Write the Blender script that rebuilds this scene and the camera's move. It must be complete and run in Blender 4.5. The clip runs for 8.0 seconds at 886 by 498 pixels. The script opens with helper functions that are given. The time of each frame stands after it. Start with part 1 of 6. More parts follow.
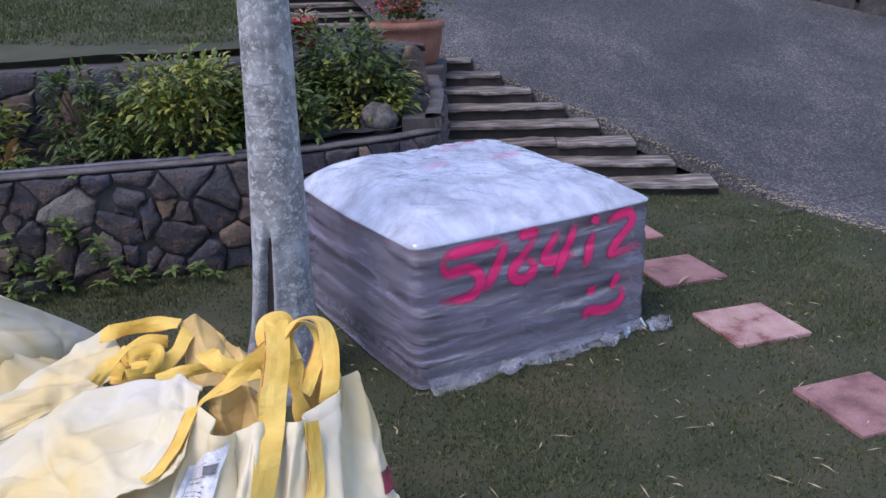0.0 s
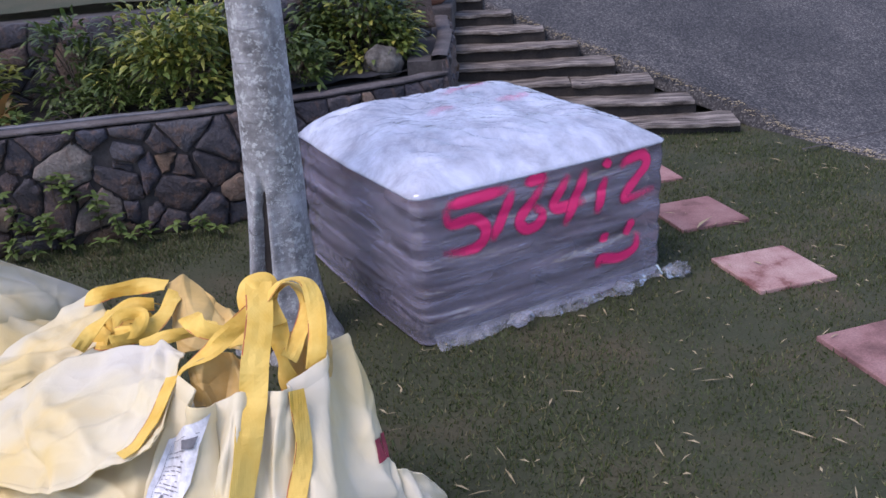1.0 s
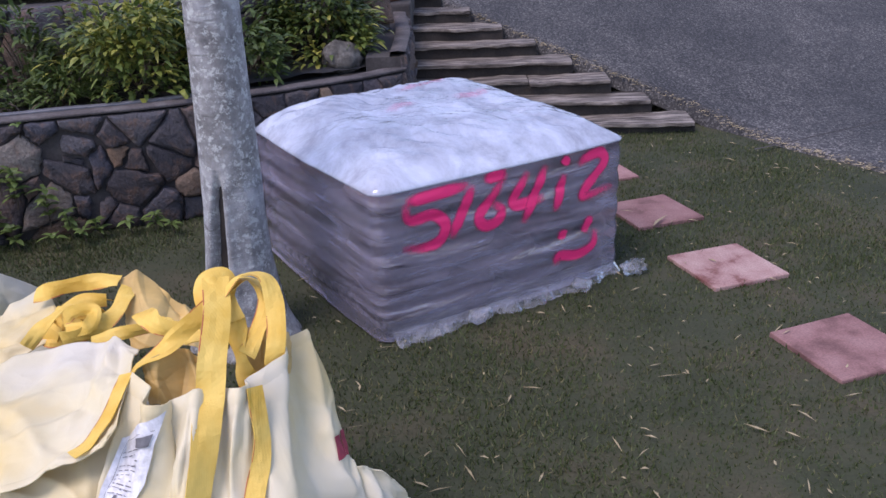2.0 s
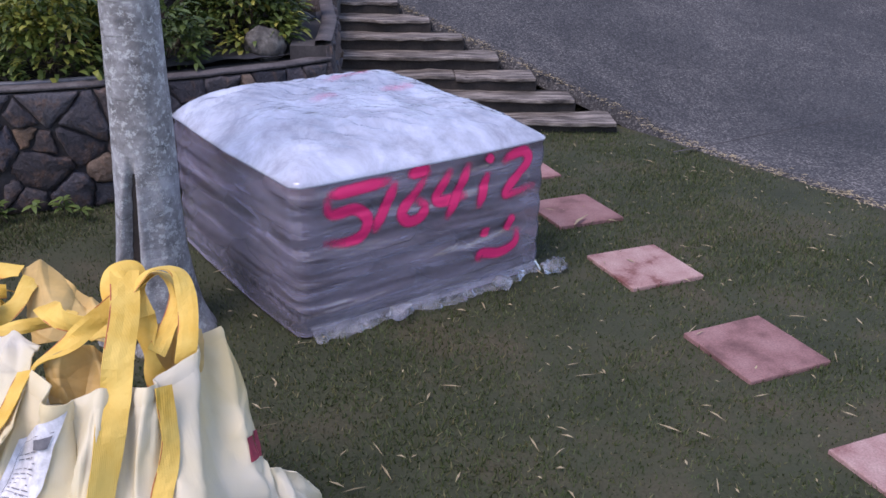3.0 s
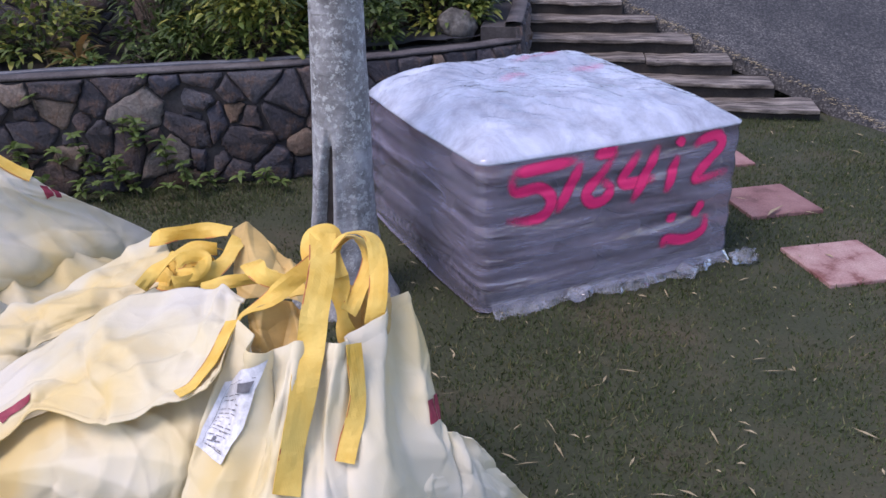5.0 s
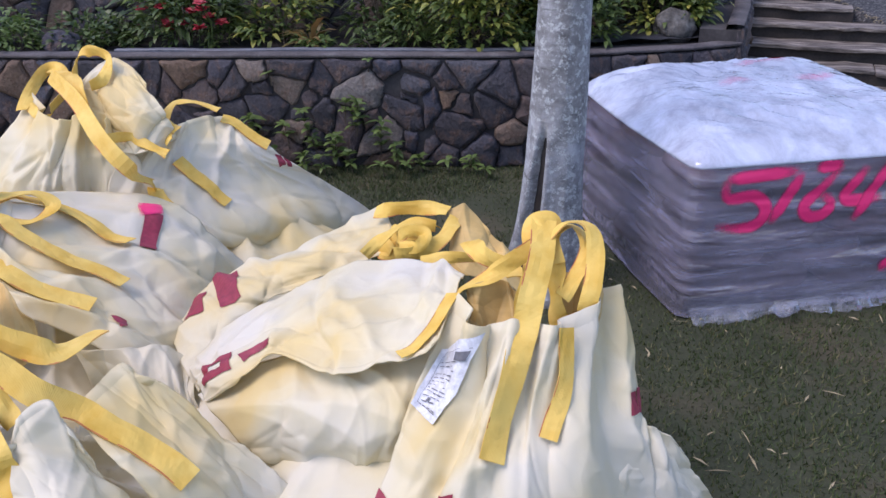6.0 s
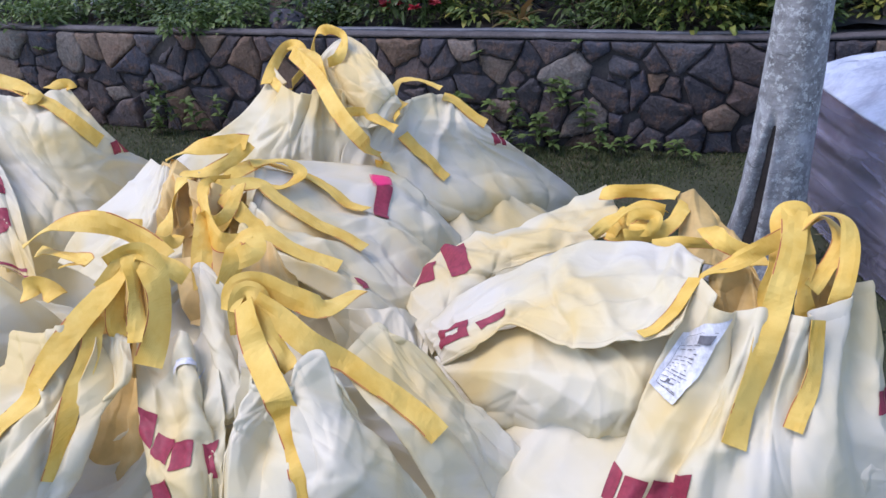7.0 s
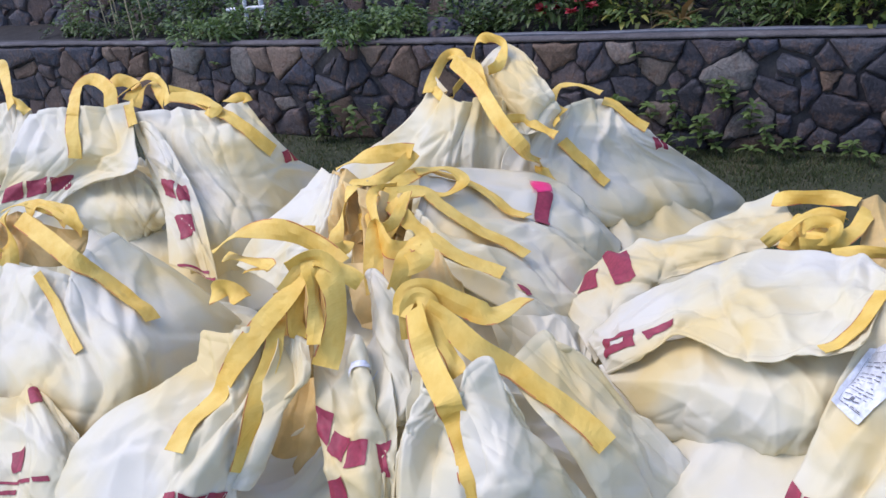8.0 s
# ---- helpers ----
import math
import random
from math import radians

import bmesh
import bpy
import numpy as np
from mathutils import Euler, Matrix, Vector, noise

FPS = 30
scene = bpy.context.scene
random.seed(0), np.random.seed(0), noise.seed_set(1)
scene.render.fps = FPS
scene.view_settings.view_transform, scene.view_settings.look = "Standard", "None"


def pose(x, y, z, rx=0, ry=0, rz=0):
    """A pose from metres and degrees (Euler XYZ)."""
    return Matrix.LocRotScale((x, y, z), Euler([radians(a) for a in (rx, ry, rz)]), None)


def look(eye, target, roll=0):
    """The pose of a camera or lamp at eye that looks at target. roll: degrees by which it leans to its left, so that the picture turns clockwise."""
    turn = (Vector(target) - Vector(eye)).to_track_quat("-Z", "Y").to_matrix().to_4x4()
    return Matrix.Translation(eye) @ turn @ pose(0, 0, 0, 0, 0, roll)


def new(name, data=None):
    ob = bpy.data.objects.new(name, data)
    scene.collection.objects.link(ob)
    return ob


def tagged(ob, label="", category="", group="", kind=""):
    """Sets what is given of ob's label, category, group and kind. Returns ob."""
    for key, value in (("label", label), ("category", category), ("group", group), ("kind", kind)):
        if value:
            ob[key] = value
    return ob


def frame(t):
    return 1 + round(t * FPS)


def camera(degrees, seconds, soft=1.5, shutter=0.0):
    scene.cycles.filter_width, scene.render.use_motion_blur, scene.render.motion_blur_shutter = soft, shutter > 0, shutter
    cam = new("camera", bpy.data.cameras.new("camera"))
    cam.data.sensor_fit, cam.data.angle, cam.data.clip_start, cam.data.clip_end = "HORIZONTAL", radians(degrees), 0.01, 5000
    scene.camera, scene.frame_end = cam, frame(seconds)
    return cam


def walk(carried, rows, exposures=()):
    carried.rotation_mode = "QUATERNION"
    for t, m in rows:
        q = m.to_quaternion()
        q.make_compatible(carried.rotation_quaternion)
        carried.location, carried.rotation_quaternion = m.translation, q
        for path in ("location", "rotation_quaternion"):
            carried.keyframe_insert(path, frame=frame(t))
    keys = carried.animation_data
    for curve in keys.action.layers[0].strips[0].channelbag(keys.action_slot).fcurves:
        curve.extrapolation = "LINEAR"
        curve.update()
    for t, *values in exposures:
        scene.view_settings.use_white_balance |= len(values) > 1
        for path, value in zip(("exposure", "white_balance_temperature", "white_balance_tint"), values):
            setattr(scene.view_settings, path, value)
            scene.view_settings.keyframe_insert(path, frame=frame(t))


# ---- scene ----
cam = camera(54.7, 8.0)
PATH = [
    (0, (0.191, 0.277, 1.783), (0.074, 2.163, 1.127), -1.7),
    (0.5, (0.258, 0.387, 1.763), (0.053, 2.247, 1.059), -2.7),
    (1, (0.258, 0.445, 1.744), (0.086, 2.281, 0.97), -3.7),
    (2.5, (0.239, 0.464, 1.73), (0.262, 2.303, 0.943), -0.2),
    (3, (0.246, 0.493, 1.733), (0.357, 2.322, 0.932), 1.3),
    (3.5, (0.247, 0.473, 1.727), (0.313, 2.304, 0.924), 1.7),
    (4, (0.224, 0.478, 1.724), (0.213, 2.306, 0.911), 1.8),
    (5.5, (0.221, 0.441, 1.704), (-0.264, 2.194, 0.871), -1.5),
    (6, (0.141, 0.353, 1.726), (-0.547, 2.035, 0.891), -0.7),
    (6.5, (0.047, 0.246, 1.75), (-0.829, 1.826, 0.892), -2.1),
    (7, (-0.021, 0.182, 1.76), (-1.03, 1.675, 0.892), -2.4),
    (7.5, (-0.045, 0.152, 1.782), (-1.205, 1.548, 0.941), -4.4),
    (8, (-0.056, 0.138, 1.79), (-1.334, 1.426, 0.95), -6.6),
]
walk(cam, [(t, look(eye, target, roll)) for t, eye, target, roll in PATH], [(0, 1.0, 6650, 23), (1, 1.0, 6850, 26), (4, 1.0, 6950, 27), (5.5, 1.0, 6800, 26), (6.5, 1.0, 6500, 23), (8, 1.0, 6300, 21)])


# ---- world, sun, exposure ----
world = bpy.data.worlds.new("sky")
scene.world = world
world.use_nodes = True
wn = world.node_tree.nodes
wl = world.node_tree.links
sky = wn.new("ShaderNodeTexSky")
sky.sky_type = "NISHITA"
sky.sun_disc = False
sky.sun_elevation = radians(58)
sky.sun_rotation = radians(228)
sky.air_density = 1.0
sky.dust_density = 0.6
wl.new(sky.outputs["Color"], wn["Background"].inputs["Color"])
wn["Background"].inputs["Strength"].default_value = 0.132

sun = new("sun", bpy.data.lights.new("sun", "SUN"))
sun.data.energy = 1.08
sun.data.angle = radians(32)
sun.data.color = (1.0, 0.97, 0.94)
sun.matrix_world = look((0, 0, 10), (4.2, 4.2, 0))


# ---- material tools ----
def material(name, rough=0.8):
    m = bpy.data.materials.new(name)
    m.use_nodes = True
    b = m.node_tree.nodes["Principled BSDF"]
    b.inputs["Roughness"].default_value = rough
    return m, m.node_tree.nodes, m.node_tree.links, b


def coords(n, l, scale=(1, 1, 1), space="Object", turn=(0, 0, 0)):
    c, mp = n.new("ShaderNodeTexCoord"), n.new("ShaderNodeMapping")
    mp.inputs["Scale"].default_value = scale
    mp.inputs["Rotation"].default_value = turn
    l.new(c.outputs[space], mp.inputs["Vector"])
    return mp.outputs["Vector"]


def noise_tex(n, l, vec, scale, detail=6, rough=0.6, distortion=0.0):
    t = n.new("ShaderNodeTexNoise")
    t.inputs["Scale"].default_value = scale
    t.inputs["Detail"].default_value = detail
    t.inputs["Roughness"].default_value = rough
    t.inputs["Distortion"].default_value = distortion
    l.new(vec, t.inputs["Vector"])
    return t.outputs["Fac"]


def ramp(n, l, fac, stops):
    r = n.new("ShaderNodeValToRGB")
    e = r.color_ramp.elements
    while len(e) < len(stops):
        e.new(0.5)
    for k, (p, c) in zip(e, stops):
        k.position = p
        k.color = (*c, 1) if len(c) == 3 else c
    l.new(fac, r.inputs["Fac"])
    return r.outputs["Color"]


def mix(n, l, fac, a, b, kind="MIX"):
    m = n.new("ShaderNodeMix")
    m.data_type = "RGBA"
    m.blend_type = kind
    for sock, v in ((m.inputs[0], fac), (m.inputs[6], a), (m.inputs[7], b)):
        if hasattr(v, "links"):
            l.new(v, sock)
        elif isinstance(v, (int, float)):
            sock.default_value = v
        else:
            sock.default_value = (*v, 1)
    return m.outputs[2]


def bump(n, l, b, height, strength=0.4, distance=0.01):
    k = n.new("ShaderNodeBump")
    k.inputs["Strength"].default_value = strength
    k.inputs["Distance"].default_value = distance
    l.new(height, k.inputs["Height"])
    l.new(k.outputs["Normal"], b.inputs["Normal"])
    return k


def simple(name, stops, scale=8.0, rough=0.8, bump_s=0.3, bump_d=0.005, fine=60.0, spread=0.0, stretch=(1, 1, 1), space="Object"):
    """Coloured by coarse noise, darkened and roughened by fine noise; spread varies objects among themselves."""
    m, n, l, b = material(name, rough)
    v = coords(n, l, stretch, space)
    if spread:
        info, add = n.new("ShaderNodeObjectInfo"), n.new("ShaderNodeVectorMath")
        add.operation = "MULTIPLY_ADD"
        l.new(info.outputs["Random"], add.inputs[0])
        add.inputs[1].default_value = (37.0, 19.0, 53.0)
        l.new(v, add.inputs[2])
        v = add.outputs[0]
    big = noise_tex(n, l, v, scale)
    small = noise_tex(n, l, v, fine, 4)
    col = ramp(n, l, big, stops)
    tone = ramp(n, l, small, [(0.3, (0.72, 0.72, 0.72)), (0.7, (1.15, 1.15, 1.15))])
    col = mix(n, l, 1.0, col, tone, "MULTIPLY")
    if spread:
        sp = ramp(n, l, info.outputs["Random"], [(0.0, (1 - spread,) * 3), (1.0, (1 + spread,) * 3)])
        col = mix(n, l, 1.0, col, sp, "MULTIPLY")
    l.new(col, b.inputs["Base Color"])
    h = mix(n, l, 0.35, big, small)
    bump(n, l, b, h, bump_s, bump_d)
    return m


# ---- materials ----
def stone_material(name):
    m, n, l, b = material(name, 0.85)
    v = coords(n, l)
    info = n.new("ShaderNodeObjectInfo")
    rnd = info.outputs["Random"]
    base = ramp(n, l, rnd, [(0.0, (0.030, 0.030, 0.038)), (0.28, (0.066, 0.060, 0.066)), (0.46, (0.045, 0.048, 0.065)), (0.58, (0.105, 0.072, 0.060)), (0.72, (0.07, 0.07, 0.082)), (0.84, (0.040, 0.037, 0.043)), (0.93, (0.16, 0.105, 0.07)), (1.0, (0.15, 0.142, 0.135))])
    rust = ramp(n, l, noise_tex(n, l, v, 7, 6, 0.65, 0.6), [(0.50, (0, 0, 0)), (0.68, (0.8, 0.8, 0.8))])
    col = mix(n, l, rust, base, (0.15, 0.088, 0.06))
    pale = ramp(n, l, noise_tex(n, l, v, 5.5, 5, 0.7, 1.0), [(0.60, (0, 0, 0)), (0.74, (0.75, 0.75, 0.75))])
    col = mix(n, l, pale, col, (0.24, 0.225, 0.21))
    fine = noise_tex(n, l, v, 55, 5, 0.7)
    col = mix(n, l, 1.0, col, ramp(n, l, fine, [(0.25, (0.75, 0.75, 0.75)), (0.75, (1.95, 1.95, 1.95))]), "MULTIPLY")
    l.new(col, b.inputs["Base Color"])
    bump(n, l, b, mix(n, l, 0.3, noise_tex(n, l, v, 9, 8, 0.65, 0.8), fine), 1.0, 0.05)
    return m


def cloth_material():
    m, n, l, b = material("woven_bag_cloth", 0.5)
    v = coords(n, l)
    big = noise_tex(n, l, v, 2.2, 4, 0.5)
    # yellow end of the ramp: warm glow of shaded folds, painted by noise
    col = ramp(n, l, big, [(0.36, (0.78, 0.62, 0.30)), (0.49, (0.77, 0.70, 0.49)), (0.64, (0.76, 0.725, 0.615))])
    stain = ramp(n, l, noise_tex(n, l, v, 8, 6, 0.65, 0.6), [(0.64, (0, 0, 0)), (0.82, (0.30, 0.30, 0.30))])
    col = mix(n, l, stain, col, (0.62, 0.52, 0.30))
    l.new(col, b.inputs["Base Color"])
    b.inputs["Specular IOR Level"].default_value = 0.35
    warp = mix(n, l, 0.18, v, noise_tex(n, l, v, 3.0, 3))
    vo = n.new("ShaderNodeTexVoronoi")
    vo.inputs["Scale"].default_value = 8.0
    l.new(warp, vo.inputs["Vector"])
    vo2 = n.new("ShaderNodeTexVoronoi")
    vo2.inputs["Scale"].default_value = 21.0
    l.new(warp, vo2.inputs["Vector"])
    wv = n.new("ShaderNodeTexWave")
    wv.inputs["Scale"].default_value = 120
    l.new(v, wv.inputs["Vector"])
    k1 = n.new("ShaderNodeBump")
    k1.inputs["Strength"].default_value = 0.22
    k1.inputs["Distance"].default_value = 0.045
    l.new(mix(n, l, 0.25, vo.outputs["Distance"], vo2.outputs["Distance"]), k1.inputs["Height"])
    k2 = bump(n, l, b, mix(n, l, 0.5, noise_tex(n, l, v, 60, 3), wv.outputs["Fac"]), 0.12, 0.003)
    l.new(k1.outputs["Normal"], k2.inputs["Normal"])
    tr, mx, out = n.new("ShaderNodeBsdfTranslucent"), n.new("ShaderNodeMixShader"), n["Material Output"]
    tr.inputs["Color"].default_value = (0.92, 0.76, 0.30, 1)
    mx.inputs[0].default_value = 0.15
    l.new(b.outputs[0], mx.inputs[1])
    l.new(tr.outputs[0], mx.inputs[2])
    l.new(mx.outputs[0], out.inputs["Surface"])
    return m


def strap_material():
    m, n, l, b = material("yellow_webbing", 0.6)
    v = coords(n, l)
    col = ramp(n, l, noise_tex(n, l, v, 10, 5, 0.6), [(0.3, (0.70, 0.42, 0.055)), (0.65, (0.83, 0.58, 0.14))])
    l.new(col, b.inputs["Base Color"])
    wv = n.new("ShaderNodeTexWave")
    wv.inputs["Scale"].default_value = 110
    l.new(v, wv.inputs["Vector"])
    bump(n, l, b, mix(n, l, 0.4, noise_tex(n, l, v, 30, 4), wv.outputs["Fac"]), 0.3, 0.004)
    return m


def film_material(name, cover, tint, streak, rough=0.16, wrinkle=0.9, gloss=1.5, slope=0.0):
    """Plastic film: partly clear, milky in streaks that also hold painted sheen, with a glossy skin."""
    m, n, l, b = material(name, 0.6)
    v = coords(n, l, streak, turn=(slope, 0, 0))
    fold = noise_tex(n, l, v, 4, 4, 0.5, 1.2)
    vo = n.new("ShaderNodeTexVoronoi")
    vo.inputs["Scale"].default_value = 6
    warp = mix(n, l, 0.25, v, noise_tex(n, l, v, 4, 4))
    l.new(warp, vo.inputs["Vector"])
    height = mix(n, l, 0.45, fold, vo.outputs["Distance"])
    b.inputs["Base Color"].default_value = (*tint, 1)
    b.inputs["Specular IOR Level"].default_value = 0.0
    k = bump(n, l, b, height, wrinkle, 0.02)
    tr, mx, out = n.new("ShaderNodeBsdfTransparent"), n.new("ShaderNodeMixShader"), n["Material Output"]
    # noise streaks of milky tint, doubling as painted highlights
    milky = ramp(n, l, noise_tex(n, l, v, 4, 7, 0.7, 0.4), [(0.35, (cover[0],) * 3), (0.72, (cover[1],) * 3)])
    l.new(milky, mx.inputs[0])
    l.new(tr.outputs[0], mx.inputs[1])
    l.new(b.outputs[0], mx.inputs[2])
    gl, fr, m2 = n.new("ShaderNodeBsdfGlossy"), n.new("ShaderNodeFresnel"), n.new("ShaderNodeMixShader")
    gl.inputs["Roughness"].default_value = rough
    fr.inputs["IOR"].default_value = gloss
    l.new(k.outputs["Normal"], gl.inputs["Normal"])
    l.new(k.outputs["Normal"], fr.inputs["Normal"])
    l.new(fr.outputs[0], m2.inputs[0])
    l.new(mx.outputs[0], m2.inputs[1])
    l.new(gl.outputs[0], m2.inputs[2])
    l.new(m2.outputs[0], out.inputs["Surface"])
    return m


def bark_material():
    m, n, l, b = material("palm_bark", 0.85)
    v = coords(n, l)
    ring = coords(n, l, (1, 1, 6))
    col = ramp(n, l, noise_tex(n, l, v, 9, 6, 0.65), [(0.32, (0.11, 0.11, 0.115)), (0.5, (0.25, 0.255, 0.265)), (0.68, (0.41, 0.42, 0.45))])
    lich = ramp(n, l, noise_tex(n, l, v, 34, 7, 0.8, 0.2), [(0.52, (0, 0, 0)), (0.58, (1, 1, 1))])
    col = mix(n, l, lich, col, (0.46, 0.49, 0.50))
    dark = ramp(n, l, noise_tex(n, l, ring, 5, 5, 0.6), [(0.62, (1, 1, 1)), (0.72, (0.5, 0.5, 0.48))])
    col = mix(n, l, 1.0, col, dark, "MULTIPLY")
    l.new(col, b.inputs["Base Color"])
    bump(n, l, b, mix(n, l, 0.5, noise_tex(n, l, v, 40, 6, 0.7), noise_tex(n, l, ring, 6, 5)), 0.8, 0.012)
    return m


def leaf_material(name, stops, rough=0.45):
    m, n, l, b = material(name, rough)
    g = n.new("ShaderNodeNewGeometry")
    col = ramp(n, l, g.outputs["Random Per Island"], stops)
    l.new(mix(n, l, 0.3, col, ramp(n, l, noise_tex(n, l, coords(n, l), 30, 3), [(0.3, (0.02, 0.03, 0.01)), (0.7, (0.16, 0.2, 0.06))])), b.inputs["Base Color"])
    tr, mx, out = n.new("ShaderNodeBsdfTranslucent"), n.new("ShaderNodeMixShader"), n["Material Output"]
    l.new(col, tr.inputs["Color"])
    mx.inputs[0].default_value = 0.25
    l.new(b.outputs[0], mx.inputs[1])
    l.new(tr.outputs[0], mx.inputs[2])
    l.new(mx.outputs[0], out.inputs["Surface"])
    return m


def asphalt_material():
    m, n, l, b = material("exposed_aggregate", 0.75)
    v = coords(n, l)
    vo = n.new("ShaderNodeTexVoronoi")
    vo.inputs["Scale"].default_value = 85
    l.new(v, vo.inputs["Vector"])
    peb = ramp(n, l, vo.outputs["Color"], [(0.2, (0.03, 0.03, 0.033)), (0.6, (0.085, 0.083, 0.085)), (0.92, (0.27, 0.26, 0.25))])
    wear = ramp(n, l, noise_tex(n, l, v, 0.55, 8, 0.68, 0.6), [(0.34, (0.36, 0.36, 0.37)), (0.52, (0.60, 0.595, 0.59)), (0.70, (1.2, 1.16, 1.12))])
    col = mix(n, l, 1.0, peb, wear, "MULTIPLY")
    l.new(col, b.inputs["Base Color"])
    bump(n, l, b, vo.outputs["Distance"], 0.6, 0.006)
    return m


STONE = stone_material("basalt_stone")
MORTAR = simple("dark_mortar", [(0.3, (0.035, 0.032, 0.033)), (0.55, (0.062, 0.056, 0.056)), (0.75, (0.11, 0.10, 0.095))], 6, 0.95, 0.6, 0.01)
CAP = simple("weathered_concrete", [(0.3, (0.06, 0.053, 0.056)), (0.55, (0.11, 0.098, 0.10)), (0.8, (0.20, 0.19, 0.19))], 5, 0.9, 0.5, 0.008)
LAWN = simple("lawn_soil", [(0.3, (0.028, 0.035, 0.016)), (0.5, (0.045, 0.052, 0.026)), (0.66, (0.076, 0.066, 0.039)), (0.8, (0.12, 0.092, 0.064))], 1.6, 0.95, 0.6, 0.01, 90)
SOIL = simple("dark_garden_soil", [(0.3, (0.012, 0.010, 0.009)), (0.7, (0.034, 0.028, 0.024))], 6, 0.95, 0.8, 0.02)
ROAD = asphalt_material()
CLOTH = cloth_material()
STRAP = strap_material()
# cream cloth again, its yellow glow and brown shade put into the colour
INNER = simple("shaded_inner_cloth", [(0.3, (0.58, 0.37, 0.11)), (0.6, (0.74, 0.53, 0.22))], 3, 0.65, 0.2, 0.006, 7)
RED = simple("dark_red_print", [(0.3, (0.26, 0.022, 0.05)), (0.7, (0.36, 0.04, 0.07))], 20, 0.6, 0.1, 0.002)
STITCH = simple("orange_stitching", [(0.3, (0.50, 0.13, 0.05)), (0.7, (0.62, 0.22, 0.08))], 40, 0.7, 0.1, 0.001)
BARK = bark_material()
PAVER = simple("pink_concrete_paver", [(0.36, (0.17, 0.085, 0.08)), (0.5, (0.30, 0.155, 0.15)), (0.72, (0.40, 0.235, 0.225))], 5, 0.85, 0.3, 0.004, 120, 0.16)
PAVER_PALE = simple("faded_pink_paver", [(0.36, (0.22, 0.09, 0.08)), (0.46, (0.40, 0.235, 0.22)), (0.7, (0.52, 0.36, 0.33))], 7, 0.85, 0.3, 0.004, 120)
TIMBER = simple("grey_weathered_timber", [(0.36, (0.04, 0.033, 0.029)), (0.5, (0.17, 0.147, 0.13)), (0.66, (0.40, 0.35, 0.31))], 4, 0.85, 0.6, 0.008, 40, 0.12, (1, 7, 7))
RISER = simple("dark_riser", [(0.3, (0.02, 0.017, 0.016)), (0.7, (0.055, 0.046, 0.041))], 6, 0.9, 0.6, 0.01)
TERRACOTTA = simple("terracotta", [(0.3, (0.20, 0.085, 0.06)), (0.7, (0.30, 0.14, 0.10))], 6, 0.8, 0.2, 0.004)
REDPOT = simple("red_plastic", [(0.3, (0.40, 0.03, 0.03)), (0.7, (0.48, 0.05, 0.05))], 6, 0.4, 0.1, 0.002)
SACK = simple("brown_paper_sack", [(0.3, (0.14, 0.068, 0.075)), (0.55, (0.20, 0.115, 0.13)), (0.75, (0.27, 0.19, 0.21))], 5, 0.7, 0.4, 0.01, 30, 0.2)
# milky sheet; the reflected blue sky is partly put into its tint
SHEET = film_material("milky_top_sheet", (0.42, 0.92), (0.70, 0.77, 0.95), (1.3, 1.0, 1.0), 0.12, 1.0, 1.9)
# blue tint and slanted milky streaks carry the sheen of the wrapped sides
FILM = film_material("clear_stretch_film", (0.10, 0.54), (0.62, 0.60, 0.80), (0.4, 0.4, 3.0), 0.09, 0.65, 1.9, 0.2)
FRINGE = film_material("torn_film_fringe", (0.0, 0.42), (0.62, 0.65, 0.76), (1.4, 5.0, 5.0), 0.15, 0.9, 1.2)
EDGING = simple("grey_edging_board", [(0.3, (0.09, 0.095, 0.115)), (0.7, (0.17, 0.18, 0.21))], 4, 0.5, 0.2, 0.004, 30, 0.0, (1, 1, 1))
PLASTIC = simple("black_garden_edging", [(0.3, (0.03, 0.032, 0.04)), (0.7, (0.06, 0.063, 0.075))], 4, 0.5, 0.2, 0.004)
PAPER = simple("white_document_paper", [(0.3, (0.68, 0.69, 0.74)), (0.7, (0.78, 0.79, 0.84))], 9, 0.35, 0.2, 0.002)
INK = simple("grey_print", [(0.3, (0.10, 0.10, 0.12)), (0.7, (0.2, 0.2, 0.22))], 9, 0.6, 0.1, 0.001)
LEAF_YELLOW = leaf_material("variegated_leaves", [(0.0, (0.05, 0.09, 0.02)), (0.4, (0.12, 0.18, 0.035)), (0.7, (0.28, 0.31, 0.06)), (1.0, (0.50, 0.46, 0.10))])
LEAF_GREEN = leaf_material("green_leaves", [(0.0, (0.025, 0.05, 0.015)), (0.6, (0.06, 0.11, 0.025)), (1.0, (0.13, 0.19, 0.05))])
LEAF_WEED = leaf_material("pale_weed_leaves", [(0.0, (0.08, 0.14, 0.035)), (1.0, (0.19, 0.28, 0.08))])
LEAF_BROM = leaf_material("orange_bromeliad_leaves", [(0.0, (0.10, 0.09, 0.03)), (0.6, (0.24, 0.13, 0.05)), (1.0, (0.36, 0.22, 0.07))])
PETAL = leaf_material("red_petals", [(0.0, (0.55, 0.02, 0.05)), (1.0, (0.70, 0.03, 0.10))])
GRASS = leaf_material("mown_grass", [(0.0, (0.030, 0.050, 0.015)), (0.5, (0.056, 0.086, 0.027)), (0.8, (0.098, 0.118, 0.045)), (1.0, (0.25, 0.21, 0.11))], 0.6)
STEM = simple("woody_stem", [(0.3, (0.07, 0.055, 0.04)), (0.7, (0.14, 0.11, 0.08))], 20, 0.85, 0.3, 0.004)
STRAW = simple("dry_straw", [(0.3, (0.30, 0.24, 0.14)), (0.7, (0.46, 0.39, 0.25))], 20, 0.8, 0.2, 0.002)
